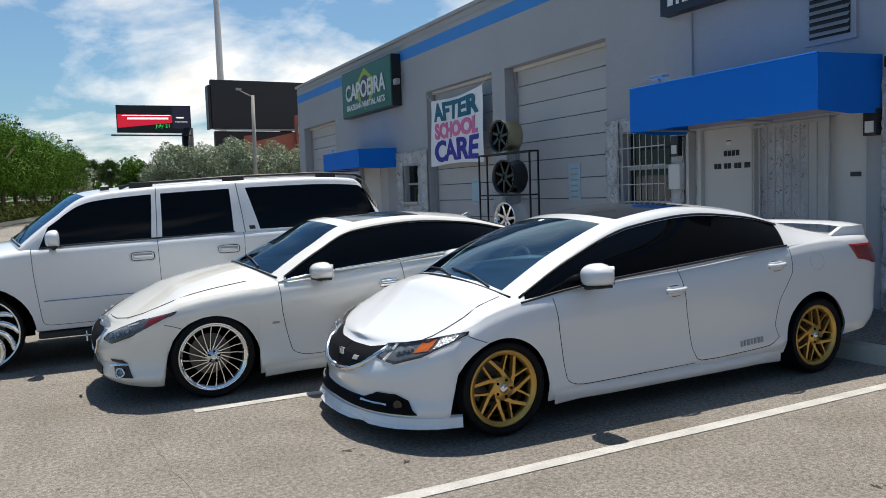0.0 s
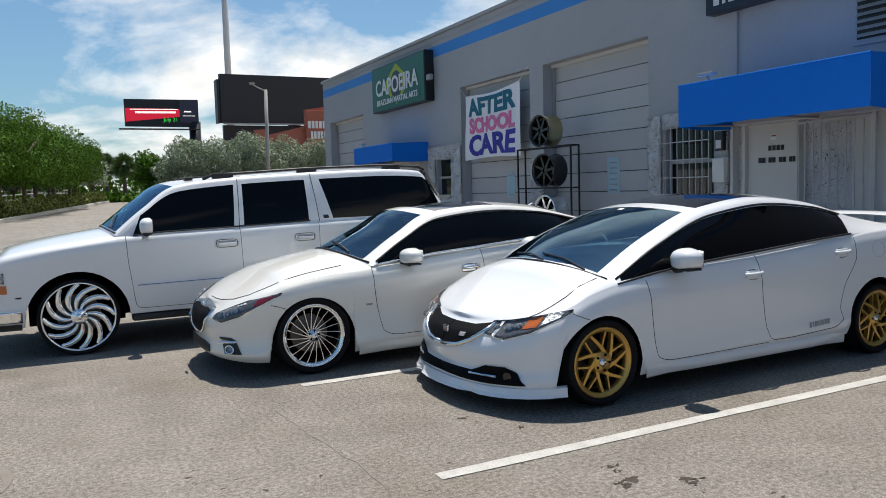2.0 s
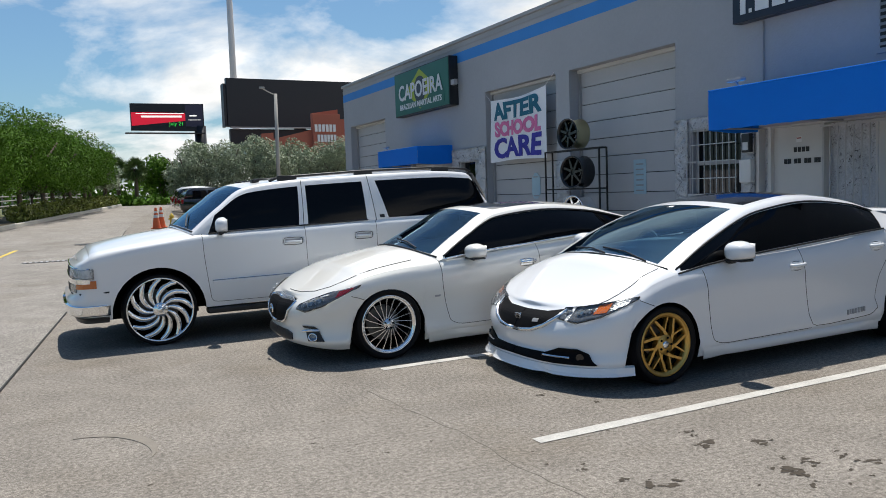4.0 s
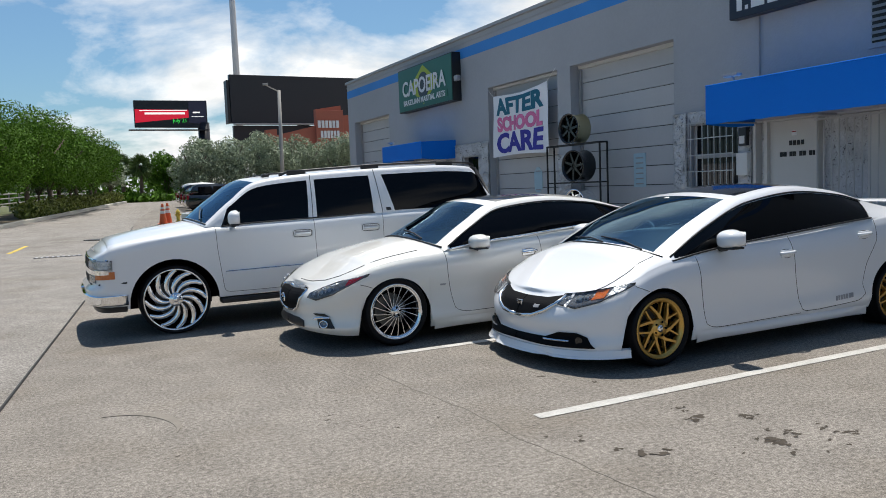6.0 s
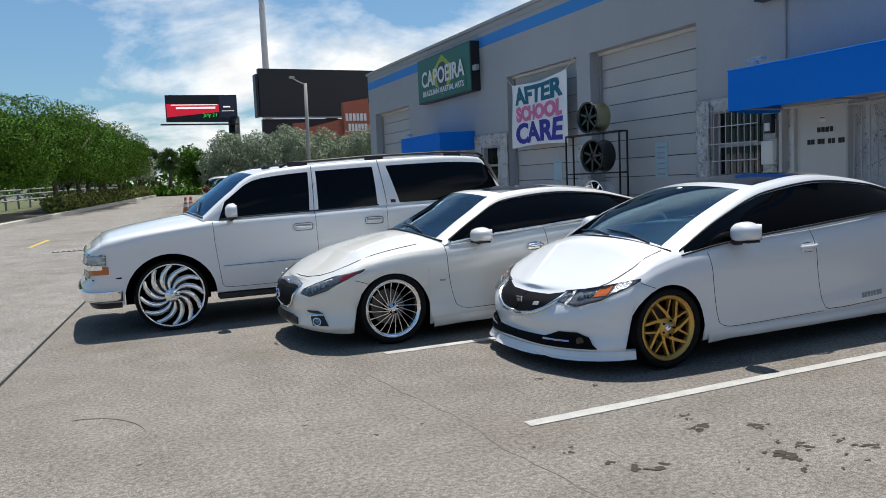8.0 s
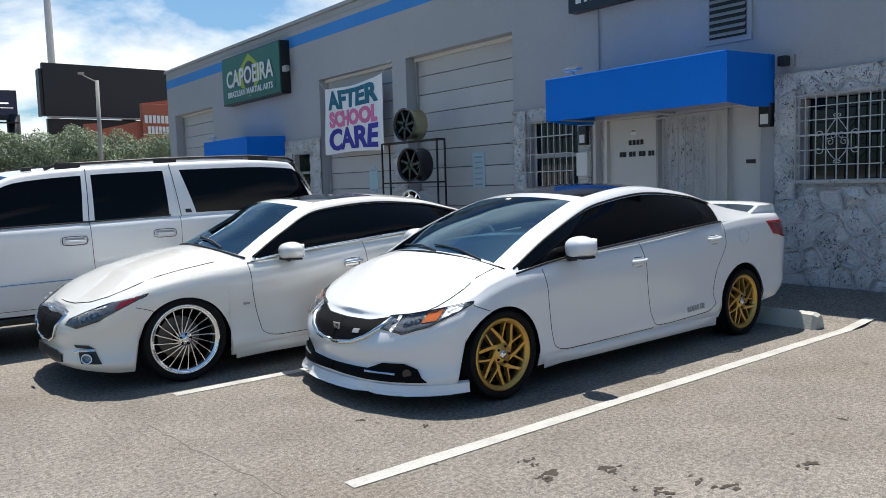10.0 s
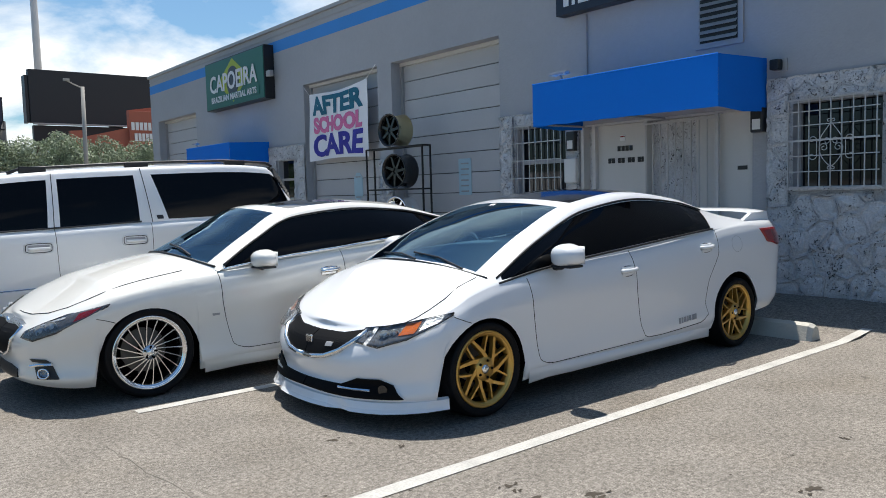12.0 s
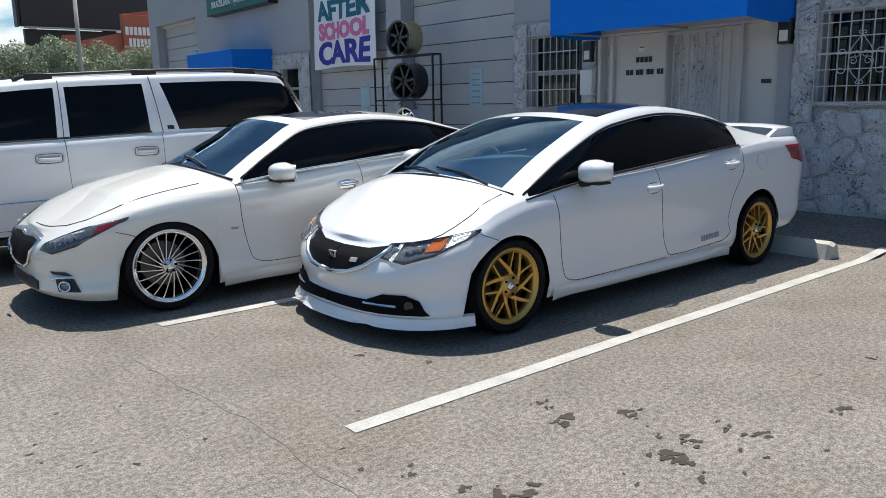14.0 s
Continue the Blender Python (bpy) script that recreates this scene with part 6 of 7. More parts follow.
# entrance
ent = thing("door_5", "cream entrance door with black address characters beside barred sidelight", "door", kind="structure")
part("door_leaf", bx(8.12, 8.17, 6.55, 7.31, 0.17, 2.14, 0.004), M_CREAMDOOR, ent)
part("door_frame", bx(8.06, 8.20, 7.312, 7.36, 0.17, 2.165), M_CREAMDOOR, ent)
part("door_frame", bx(8.06, 8.20, 6.50, 6.548, 0.17, 2.165), M_CREAMDOOR, ent)
part("door_frame", bx(8.055, 8.20, 5.13, 7.525, 2.142, 2.168), M_CREAMDOOR, ent)
part("side_post", bx(8.03, 8.2, 7.48, 7.528, 0.17, 2.14), M_CREAMDOOR, ent)
part("stone_strip", bx(8.15, 8.22, 7.362, 7.479, 0.17, 2.14), M_STONE, ent)
part("sidelight_back", bx(8.18, 8.22, 5.88, 6.498, 0.17, 2.14), M_STONE, ent)
part("sidelight_panel", bx(8.16, 8.22, 5.52, 5.879, 0.17, 2.14), M_CREAMDOOR, ent)
part("plain_panel", bx(8.09, 8.2, 5.125, 5.50, 0.17, 2.14), M_CREAMDOOR, ent)
for k in range(10):
    y = 5.55 + 0.105 * k
    part("gate_bar", bx(8.02, 8.032, y - 0.006, y + 0.006, 0.2, 2.12), M_WHITEMETAL, ent)
for z in (0.25, 0.95, 2.1):
    part("gate_rail", bx(8.004, 8.019, 5.52, 6.52, z - 0.012, z + 0.012), M_WHITEMETAL, ent)
part("gate_post", bx(8.0, 8.04, 5.503, 5.54, 0.17, 2.14), M_WHITEMETAL, ent)
part("door_knob", lathe([(0.001, 0), (0.03, 0.004), (0.034, 0.02), (0.02, 0.04), (0.02, 0.06)], 16), M_MACHINED, ent, smooth=True, at=(8.06, 7.24, 1.10)).rotation_euler = (0, 0, -math.pi / 2)
for k in range(4):
    part("address_bar", bx(8.112, 8.1195, 6.99 - 0.062 * k - 0.045, 6.99 - 0.062 * k, 1.80, 1.865), M_INK, ent)
for k, (o, w) in enumerate(((0, 0.045), (0.055, 0.05), (0.155, 0.045), (0.21, 0.045), (0.31, 0.045), (0.365, 0.045), (0.46, 0.045), (0.515, 0.045))):
    part("address_bar", bx(8.112, 8.1195, 7.14 - o - w, 7.14 - o, 1.65, 1.715), M_INK, ent)
part("notice", bx(8.113, 8.1195, 6.87, 6.95, 1.93, 2.0), M_SIGNWHITE, ent)
part("notice_band", bx(8.110, 8.1125, 6.875, 6.945, 1.975, 1.99), M_RED, ent)
part("notice", bx(8.075, 8.089, 5.20, 5.31, 1.50, 1.545), M_SIGNBLACK, ent)
part("threshold", bx(7.75, 8.06, 5.0, 7.6, 0.1, 0.165, 0.01), M_CONCRETE, None, "low concrete threshold at the entrance", kind="structure", category="threshold")


def wall_lantern(y, z):
    s = thing("wall_lantern", "black wall lantern with a white glass panel", "lamp", (WX, y, z))
    part("box", bx(-0.11, -0.002, -0.07, 0.07, -0.14, 0.12, 0.012), M_SIGNBLACK, s)
    part("glass_panel", bx(-0.116, -0.109, -0.045, 0.045, -0.11, 0.0), M_LIGHTWHITE, s)


wall_lantern(5.02, 2.03)
wall_lantern(7.64, 1.98)
fl = thing("flood_light", "small black flood light on a pale bracket", "lamp", (WX, 4.80, 2.57))
part("bracket_box", bx(-0.03, -0.002, -0.07, 0.07, -0.06, 0.07, 0.006), M_TRIMGREY, fl)
part("lamp_head", bx(-0.13, -0.031, -0.03, 0.07, -0.05, 0.06, 0.015), M_SIGNBLACK, fl)
part("electric_box", bx(7.95, 8.046, 7.56, 7.76, 1.42, 1.74, 0.01), M_LIGHTWHITE, None, "white electrical box on the stone wall", category="box")

# banner
ban = thing("banner", "white cloth banner with teal, pink and purple lettering", "banner")


def cloth(a, b, d=0.0):
    """a, b in 0..1 over the banner."""
    y = 14.66 - 2.14 * a - 0.02 * math.sin(3 * b)
    z = 2.02 + 1.36 * b + 0.16 * b * max(0, a - 0.55) ** 1.2 - 0.05 * math.sin(math.pi * a) * b + 0.035 * math.sin(math.pi * a) * (1 - b)
    x = 7.96 + 0.025 * math.sin(7 * a + 2 * b) + 0.015 * math.sin(13 * a - 5 * b)
    return (x - d, y, z)


part("cloth", sheet([[cloth(i / 40, j / 24) for i in range(41)] for j in range(25)]), M_BANNER, ban, smooth=True)
for word, cz, hh, m, sx in (("AFTER", 0.80, 0.50, M_TEAL, 1.20), ("SCHOOL", 0.51, 0.42, M_PINK, 1.02), ("CARE", 0.195, 0.60, M_PURPLE, 1.24)):
    lettering("word", word, hh, lambda a, b, d, cz=cz: cloth(0.5 + a / 2.14, cz + b / 1.36, 0.006 + d), m, ban, stretch=sx, bold=0.022)
part("rope", tube([cloth(0.0, 1.0), (8.02, 14.9, 3.55)], 0.006, 5), M_LIGHTWHITE, ban)
part("rope", tube([cloth(1.0, 1.0), (8.04, 12.3, 3.66)], 0.006, 5), M_LIGHTWHITE, ban)


def notice(y0, y1, z0, z1, x, lines, label, cut):
    n = thing("notice", label, "notice")
    o = [(y0, z0 + cut), (y0 + cut, z0), (y1 - cut * 0.5, z0), (y1, z0 + cut), (y1, z1 - cut), (y1 - cut, z1), (y0 + cut, z1), (y0, z1 - cut)]
    part("sheet", prism(o, 0.006, lambda a, b, d: (x - d, a, b)), M_NOTE, n)
    for k in range(lines):
        z = z1 - 0.08 - (z1 - z0 - 0.14) * k / max(1, lines - 1)
        part("text_bar", bx(x - 0.010, x - 0.007, y0 + 0.06, y1 - 0.06, z - 0.012, z + 0.012), M_TRIMGREY, n)


notice(10.05, 10.36, 1.28, 1.87, 8.298, 6, "pale blue notice board fixed to the garage door", 0.01)
notice(13.16, 13.46, 1.22, 1.75, 8.248, 2, "cut pale blue board leaning on the garage door", 0.1)

# rack with loose wheels
rack = thing("wheel_rack", "thin black steel display rack for wheels standing by the wall", "rack")
RX0, RX1, RY0, RY1 = 7.53, 7.69, 10.34, 11.92
for x in (RX0, RX1):
    for y in (RY0, RY1):
        part("post", bx(x - 0.012, x + 0.012, y - 0.012, y + 0.012, ground_z(x, y) - 0.005, 2.10), M_IRON, rack)
for z in (2.09, 1.40, 0.72):
    for x in (RX0, RX1):
        part("rail", bx(x - 0.013, x + 0.013, RY0 + 0.017, RY1 - 0.017, z - 0.013, z + 0.013), M_IRON, rack)
    for y in (RY0, RY1):
        part("rail", bx(RX0 + 0.017, RX1 - 0.017, y - 0.013, y + 0.013, z - 0.013, z + 0.013), M_IRON, rack)
    for y in (10.95, 11.35):
        part("rail", bx(RX0 + 0.014, RX1 - 0.014, y - 0.012, y + 0.012, z - 0.012, z + 0.012), M_IRON, rack)


def loose_wheel(y, z, r, rim_mat, spoke_mat, label, turn):
    w = thing("loose_wheel", label, "wheel", (7.61, y, z), group="wheels on the rack")
    w.rotation_euler = (0, 0, turn)
    part("barrel", lathe([(r, -0.15), (r - 0.012, -0.155), (r - 0.03, -0.13), (r - 0.045, 0.02), (r - 0.03, 0.12), (r, 0.15), (r - 0.004, 0.13), (r - 0.03, 0.05), (r - 0.035, -0.08), (r - 0.004, -0.135)], 40, closed=True), rim_mat, w, smooth=True)
    part("face_lip", lathe([(r + 0.0015, -0.145), (r + 0.001, -0.156), (r - 0.014, -0.160), (r - 0.033, -0.132), (r - 0.048, -0.05)], 40), spoke_mat, w, smooth=True)
    part("hub", lathe([(0.001, -0.10), (0.06, -0.10), (0.07, -0.05), (0.07, 0.0)], 20), spoke_mat, w)
    for k in range(7):
        a = 2 * math.pi * k / 7
        part("spoke", ribbon([polar(0.05, a), polar(r - 0.03, a + 0.12)], [0.05, 0.035], -0.12, -0.08), spoke_mat, w)
    # near-black disc standing in for shade inside the wheel
    part("back", lathe([(0.07, 0.02), (r - 0.045, 0.0)], 28), M_UNDER, w)


M_RIMGOLD = mat("brushed_rim_lip", (0.50, 0.47, 0.30), 0.28, 1.0, vary=0.08)
loose_wheel(11.15, 2.103 + 0.272, 0.272, M_RIMGOLD, M_DARKWHEEL, "loose alloy wheel with brassy barrel on top of rack", -1.5)
loose_wheel(11.05, 1.415 + 0.285, 0.285, M_DARKWHEEL, M_DARKWHEEL, "loose black alloy wheel on the rack shelf", -1.45)
loose_wheel(11.03, 0.735 + 0.275, 0.275, M_CHROME, M_CHROME, "loose chrome alloy wheel on the lower rack shelf", -1.45)


# ---- planting ----
def leaves(name, blobs, count, size, material, parent, seed, droop=0.2, kind=""):
    """Leaf clumps scattered through ellipsoids (x, y, z, rx, ry, rz)."""
    rnd = np.random.RandomState(seed)
    bl = np.array(blobs, dtype=float)
    vol = (bl[:, 3] * bl[:, 4] * bl[:, 5]) ** 0.7
    b = bl[rnd.choice(len(blobs), count, p=vol / vol.sum())]

    def unit(v):
        return v / np.linalg.norm(v, axis=1, keepdims=True)
    d = unit(rnd.normal(size=(count, 3)))
    rr = np.sqrt(rnd.uniform(0.5, 1.1, count)) * (1 + 0.16 * np.sin(5 * d[:, 0] + 3 * d[:, 2] + b[:, 0]))
    c = b[:, :3] + d * rr[:, None] * b[:, 3:6]
    n = unit(d + rnd.normal(size=(count, 3)) * 0.7)
    t = unit(np.cross(n, rnd.normal(size=(count, 3))))
    u = np.cross(n, t)
    s = (size * rnd.uniform(0.6, 1.5, count))[:, None]
    quad = np.stack([c - t * s, c + u * s * 0.45, c + t * s - n * s * droop, c - u * s * 0.45], axis=1)
    verts = quad.reshape(-1, 3).tolist()
    faces = np.arange(count * 4).reshape(-1, 4).tolist()
    me = bpy.data.meshes.new(name)
    me.from_pydata(verts, [], faces)
    me.materials.append(material)
    o = new(name, me)
    o.parent = parent
    if kind:
        tagged(o, kind=kind)
    return o


def tree(x, y, h, w, seed, material, label, count=2600, trunk=0.13, size=0.15, low=0.3, name="tree"):
    rnd = random.Random(seed)
    z0 = ground_z(x, y)
    t = thing(name, label, "tree", (x, y, z0 - 0.02), group="trees along the drive")
    bm = bmesh.new()
    fork = h * low
    tube([(0, 0, 0), (0.04, 0.03, fork * 0.5), (0.02, -0.03, fork), (0.1, 0.0, h * 0.62)], trunk * 0.8, 8, bm)
    for k in range(6):
        a = k * 1.05 + rnd.uniform(-0.3, 0.3)
        r = w * rnd.uniform(0.25, 0.38)
        tube([(0.02, -0.02, fork * rnd.uniform(0.85, 1.2)), (r * 0.5 * math.cos(a), r * 0.5 * math.sin(a), h * 0.5), (r * math.cos(a), r * math.sin(a), h * rnd.uniform(0.6, 0.78))], trunk * 0.35, 6, bm)
    cyl(bm, (0, 0, 0), (0.03, 0.02, fork * 0.6), trunk * 1.35, trunk * 0.85, 10)
    part("trunk", bm, M_BARK, t, smooth=True)
    blobs = []
    for k in range(16):
        a = rnd.uniform(0, 6.28)
        r = w * 0.5 * rnd.uniform(0.1, 0.72)
        zc = h * rnd.uniform(low + 0.16, 0.86)
        s = w * rnd.uniform(0.13, 0.24) * (1.15 - 0.35 * abs(zc / h - 0.6))
        blobs.append((r * math.cos(a), r * math.sin(a), zc, s * 1.15, s * 1.15, s * 0.85))
    blobs.append((0, 0, h * 0.62, w * 0.30, w * 0.30, h * 0.26))
    leaves("crown", blobs, count, size, material, t, seed)
    return t


tree(-4.75, 36.0, 4.9, 6.2, 1, M_LEAF, "leafy green roadside tree behind the kerb", 56000, 0.2, 0.056, 0.26)
for k, (y, h, w) in enumerate(((40.6, 4.9, 5.4), (44.0, 4.8, 5.0), (47.4, 4.7, 4.8), (50.6, 4.6, 4.4), (54.0, 4.3, 4.2), (57.4, 4.0, 4.0))):
    tree(kerb_x(y) - 1.1 + 0.2 * math.sin(k * 2.1), y, h, w, 20 + k, M_LEAF, "leafy green tree in a row along the drive", 32000, 0.14, 0.058)
for k, (x, y, h, w) in enumerate(((-0.2, 52.5, 3.0, 2.2), (2.6, 60.5, 3.2, 2.4), (-1.8, 45.8, 2.9, 2.0))):
    tree(x, y, h, w, 40 + k, M_SILVER, "small silver-green tree among the row", 2600, 0.07, 0.09, 0.35)


def palm(x, y, h, seed):
    rnd = random.Random(seed)
    t = thing("palm_tree", "sabal palm with a shaggy round head", "tree", (x, y, ground_z(x, y) - 0.02), group="palms at the far end")
    part("trunk", tube([(0, 0, 0), (0.05, 0, h * 0.5), (0.02, 0.03, h)], 0.16, 8), M_BARK, t, smooth=True)
    verts, faces = [], []
    for k in range(130):
        a, e = rnd.uniform(0, 6.28), rnd.uniform(-0.9, 1.45)
        d = Vector((math.cos(a) * math.cos(e), math.sin(a) * math.cos(e), math.sin(e)))
        up = Vector((rnd.uniform(-1, 1), rnd.uniform(-1, 1), rnd.uniform(-0.4, 1))).normalized()
        side = d.cross(up).normalized()
        reach = 0.95 * rnd.uniform(0.75, 1.15)
        base = Vector((0.02, 0.03, h)) + d * reach * 0.4
        for j in range(9):
            f = (j - 4) / 4
            way = (d * (1 - 0.35 * f * f) + side * 0.75 * f).normalized()
            tip = base + way * reach * 0.75 - Vector((0, 0, 0.22 * abs(f) + 0.12))
            w = way.cross(up).normalized() * 0.035
            n = len(verts)
            verts += [base, base.lerp(tip, 0.5) + w, tip, base.lerp(tip, 0.5) - w]
            faces.append((n, n + 1, n + 2, n + 3))
    me = bpy.data.meshes.new("crown")
    me.from_pydata([tuple(v) for v in verts], [], faces)
    me.materials.append(M_PALM)
    o = new("crown", me)
    o.parent = t


palm(2.7, 63.0, 3.5, 3)
palm(5.0, 64.0, 2.9, 4)
palm(3.9, 67.0, 3.1, 5)
palm(10.6, 69.0, 4.4, 6)

hedge_low = []
for k in range(26):
    y = 39 + 0.9 * k
    hedge_low.append((kerb_x(y) - 0.75, y, ground_z(0, y) + 0.42, 0.6, 0.6, 0.45 + 0.08 * math.sin(k * 1.7)))
o = leaves("hedge", hedge_low, 9000, 0.09, M_HEDGE, None, 77)
tagged(o, "low yellow-green hedge along the kerb under the trees", "hedge", kind="stuff")
clump = [(-6.6 + 0.35 * k, 29.6 + 0.25 * (k % 2), 0.62, 0.5, 0.4, 0.28) for k in range(4)]
o = leaves("dry_grass", clump, 700, 0.16, M_GRASSD, None, 78)
tagged(o, "clump of dry brown ornamental grass behind the kerb", "grass", kind="stuff")

# silver buttonwood screen past the end of the building
for k, (x, y, h, w) in enumerate(((9.2, 64.5, 5.0, 4.6), (12.2, 65.5, 5.6, 5.2), (15.2, 65.0, 5.4, 5.0), (18.4, 66.0, 5.2, 5.2), (21.8, 66.0, 5.2, 5.4))):
    tree(x, y, h, w, 60 + k, M_SILVER, "bushy silver-green buttonwood tree past the building", 16000, 0.12, 0.085, 0.05, "screen_tree")
tree(7.3, 66.5, 4.6, 3.6, 71, M_LEAF, "dark green bushy tree beside the silver trees", 5000, 0.12, 0.115, 0.05, "screen_tree")

# kerb
kb = bmesh.new()
rows = []
for y in np.linspace(-4, 62, 45):
    x, z = kerb_x(y), ground_z(0, y)
    rows.append([(x + 0.02, y, z - 0.02), (x, y, z + 0.14), (x - 0.04, y, z + 0.16), (x - 0.2, y, z + 0.16), (x - 0.22, y, z - 0.02)])
sheet(rows, kb)
part("kerb", kb, M_KERB, None, "raised pale concrete kerb along the drive", kind="structure", category="kerb")
M_SOIL = mat("mulch_bed", (0.13, 0.10, 0.06), 0.95, vary=0.35, vscale=1.2, fine=0.25, bump=0.5, bscale=30)
M_GRASS = mat("grass_verge", (0.09, 0.10, 0.035), 0.95, vary=0.35, vscale=0.8, fine=0.3, bump=0.5, bscale=30)
strip_ground("planting_bed", [(kerb_x(y) - 3.2, y) for y in np.linspace(-4, 62, 34)], [(kerb_x(y) - 0.21, y) for y in np.linspace(-4, 62, 34)], M_SOIL, 0.10, "mulch planting bed behind the kerb", "ground")
strip_ground("grass_verge", [(kerb_x(y) - 60, y) for y in np.linspace(-4, 62, 34)], [(kerb_x(y) - 3.2, y) for y in np.linspace(-4, 62, 34)], M_GRASS, 0.08, "dry grass verge towards the road", "ground")


# ---- cones, posts, signs ----
def cone(x, y, h, label):
    c = thing("traffic_cone", label, "traffic cone", (x, y, ground_z(x, y) + 0.005), group="traffic cones")
    part("base", bx(-h * 0.24, h * 0.24, -h * 0.24, h * 0.24, 0, h * 0.05, h * 0.01), M_CONE, c)
    part("body", lathe([(h * 0.19, h * 0.05), (h * 0.055, h * 0.97), (h * 0.05, h), (0.001, h)], 24, "Z"), M_CONE, c, smooth=True)
    for a, b in ((0.52, 0.66), (0.74, 0.84)):
        ra, rb = h * (0.19 - 0.147 * (a - 0.05)), h * (0.19 - 0.147 * (b - 0.05))
        part("band", lathe([(ra + 0.003, h * a), (rb + 0.003, h * b)], 24, "Z"), M_REFLECT, c, smooth=True)


cone(-4.35, 29.6, 0.92, "orange traffic cone with pale bands by the kerb")
cone(2.62, 30.2, 0.78, "orange traffic cone on the drive")
cone(2.86, 30.7, 0.78, "faded orange traffic cone on the drive")

hy = thing("fire_hydrant", "yellow fire hydrant beside the drive", "fire hydrant", (3.35, 31.6, ground_z(3.35, 31.6)))
part("barrel", lathe([(0.001, 0.0), (0.15, 0.0), (0.15, 0.05), (0.10, 0.06), (0.10, 0.48), (0.13, 0.50), (0.13, 0.54), (0.11, 0.60), (0.05, 0.67), (0.03, 0.72), (0.001, 0.72)], 20, "Z"), M_YLINE, hy, smooth=True)
for y_, r_ in ((-1, 0.05), (1, 0.05)):
    part("hose_cap", cyl(bmesh.new(), (0.09 * y_, 0, 0.40), (0.17 * y_, 0, 0.40), r_, seg=12), M_YLINE, hy)
hy.scale = (0.7, 0.7, 0.7)
part("pumper_cap", cyl(bmesh.new(), (0, -0.09, 0.36), (0, -0.17, 0.36), 0.07, seg=14), M_YLINE, hy)

gl = thing("globe_lamp_post", "dark lamp post with cream globes by the kerb", "street lamp", (-5.25, 30.5, ground_z(0, 30.5)))
part("post", cyl(bmesh.new(), (0, 0, 0), (0, 0, 2.6), 0.10, 0.07, 14), M_IRON, gl, smooth=True)
part("arm", tube([(-0.26, 0, 2.56), (-0.1, 0, 2.6), (0.1, 0, 2.6), (0.26, 0, 2.56)], 0.03, 8), M_IRON, gl, smooth=True)
for dx in (-0.24, 0.24):
    bm = bmesh.new()
    bmesh.ops.create_uvsphere(bm, u_segments=20, v_segments=12, radius=0.155, matrix=Matrix.Translation((dx, 0, 2.78)))
    g = part("globe", bm, M_GLOBE, gl, smooth=True)
part("small_sign", bx(-0.30, 0.20, -0.12, -0.105, 1.15, 1.85), M_SIGNWHITE, gl)
for z in (1.3, 1.42, 1.56, 1.72):
    part("text_bar", bx(-0.25, 0.15, -0.128, -0.121, z - 0.03, z + 0.03), M_RED if z > 1.7 else M_INK, gl)

nl = thing("road_sign", "white rectangular turn restriction sign on a thin post", "sign", (-5.05, 33.0, ground_z(0, 33)))
part("post", cyl(bmesh.new(), (0, 0, 0), (0, 0, 1.82), 0.03, seg=8), M_TRIMGREY, nl)
part("plate", bx(-0.30, 0.30, -0.05, -0.036, 1.36, 1.80, 0.004), M_SIGNWHITE, nl)
lettering("word", "NO", 0.19, lambda a, b, d: (a, -0.052 - d, 1.68 + b), M_INK, nl)
lettering("word", "LEFT", 0.19, lambda a, b, d: (a, -0.052 - d, 1.48 + b), M_INK, nl)


def street_lamp(x, y, h, label, w=0.11):
    s = thing("street_lamp", label, "street lamp", (x, y, ground_z(x, y) - 0.02), group="street lamps")
    part("pole", cyl(bmesh.new(), (0, 0, 0), (0, 0, h), w, w * 0.7, 12), M_POLEG, s, smooth=True)
    part("lamp_head", bx(-0.08, 0.5, -0.18, 0.18, h - 0.03, h + 0.16, 0.03), M_IRON, s)


street_lamp(-6.2, 48.0, 7.0, "tall grey pole with a dark flood lamp head above the trees", 0.16)
street_lamp(-1.3, 70.0, 6.9, "tall grey pole with a dark lamp head above the far trees")
street_lamp(3.1, 96.0, 7.6, "distant lamp pole beyond the trees")
lp = thing("street_lamp", "weathered grey pole with a small arm lamp", "street lamp", (15.2, 60.0, 0.9), group="street lamps")
part("pole", cyl(bmesh.new(), (0, 0, 0), (0.1, 0, 8.6), 0.17, 0.13, 12), M_POLEG, lp, smooth=True)
part("arm", tube([(0.08, 0, 8.5), (-0.5, 0, 8.75), (-0.95, 0, 9.0)], 0.05, 6), M_POLEG, lp)
part("lamp_head", bx(-1.15, -0.75, -0.12, 0.12, 8.95, 9.12, 0.03), M_POLEG, lp)

# ---- billboards ----
bb = thing("led_billboard", "red and black digital billboard on a single dark post", "billboard", (0, 0, 0))
BX0, BX1, BY0, BY1, BZ0, BZ1 = 12.45, 25.0, 149.3, 147.7, 14.05, 19.1


def board(a, b, d):
    f = a
    return (BX0 + (BX1 - BX0) * f, BY0 + (BY1 - BY0) * f - d, b)


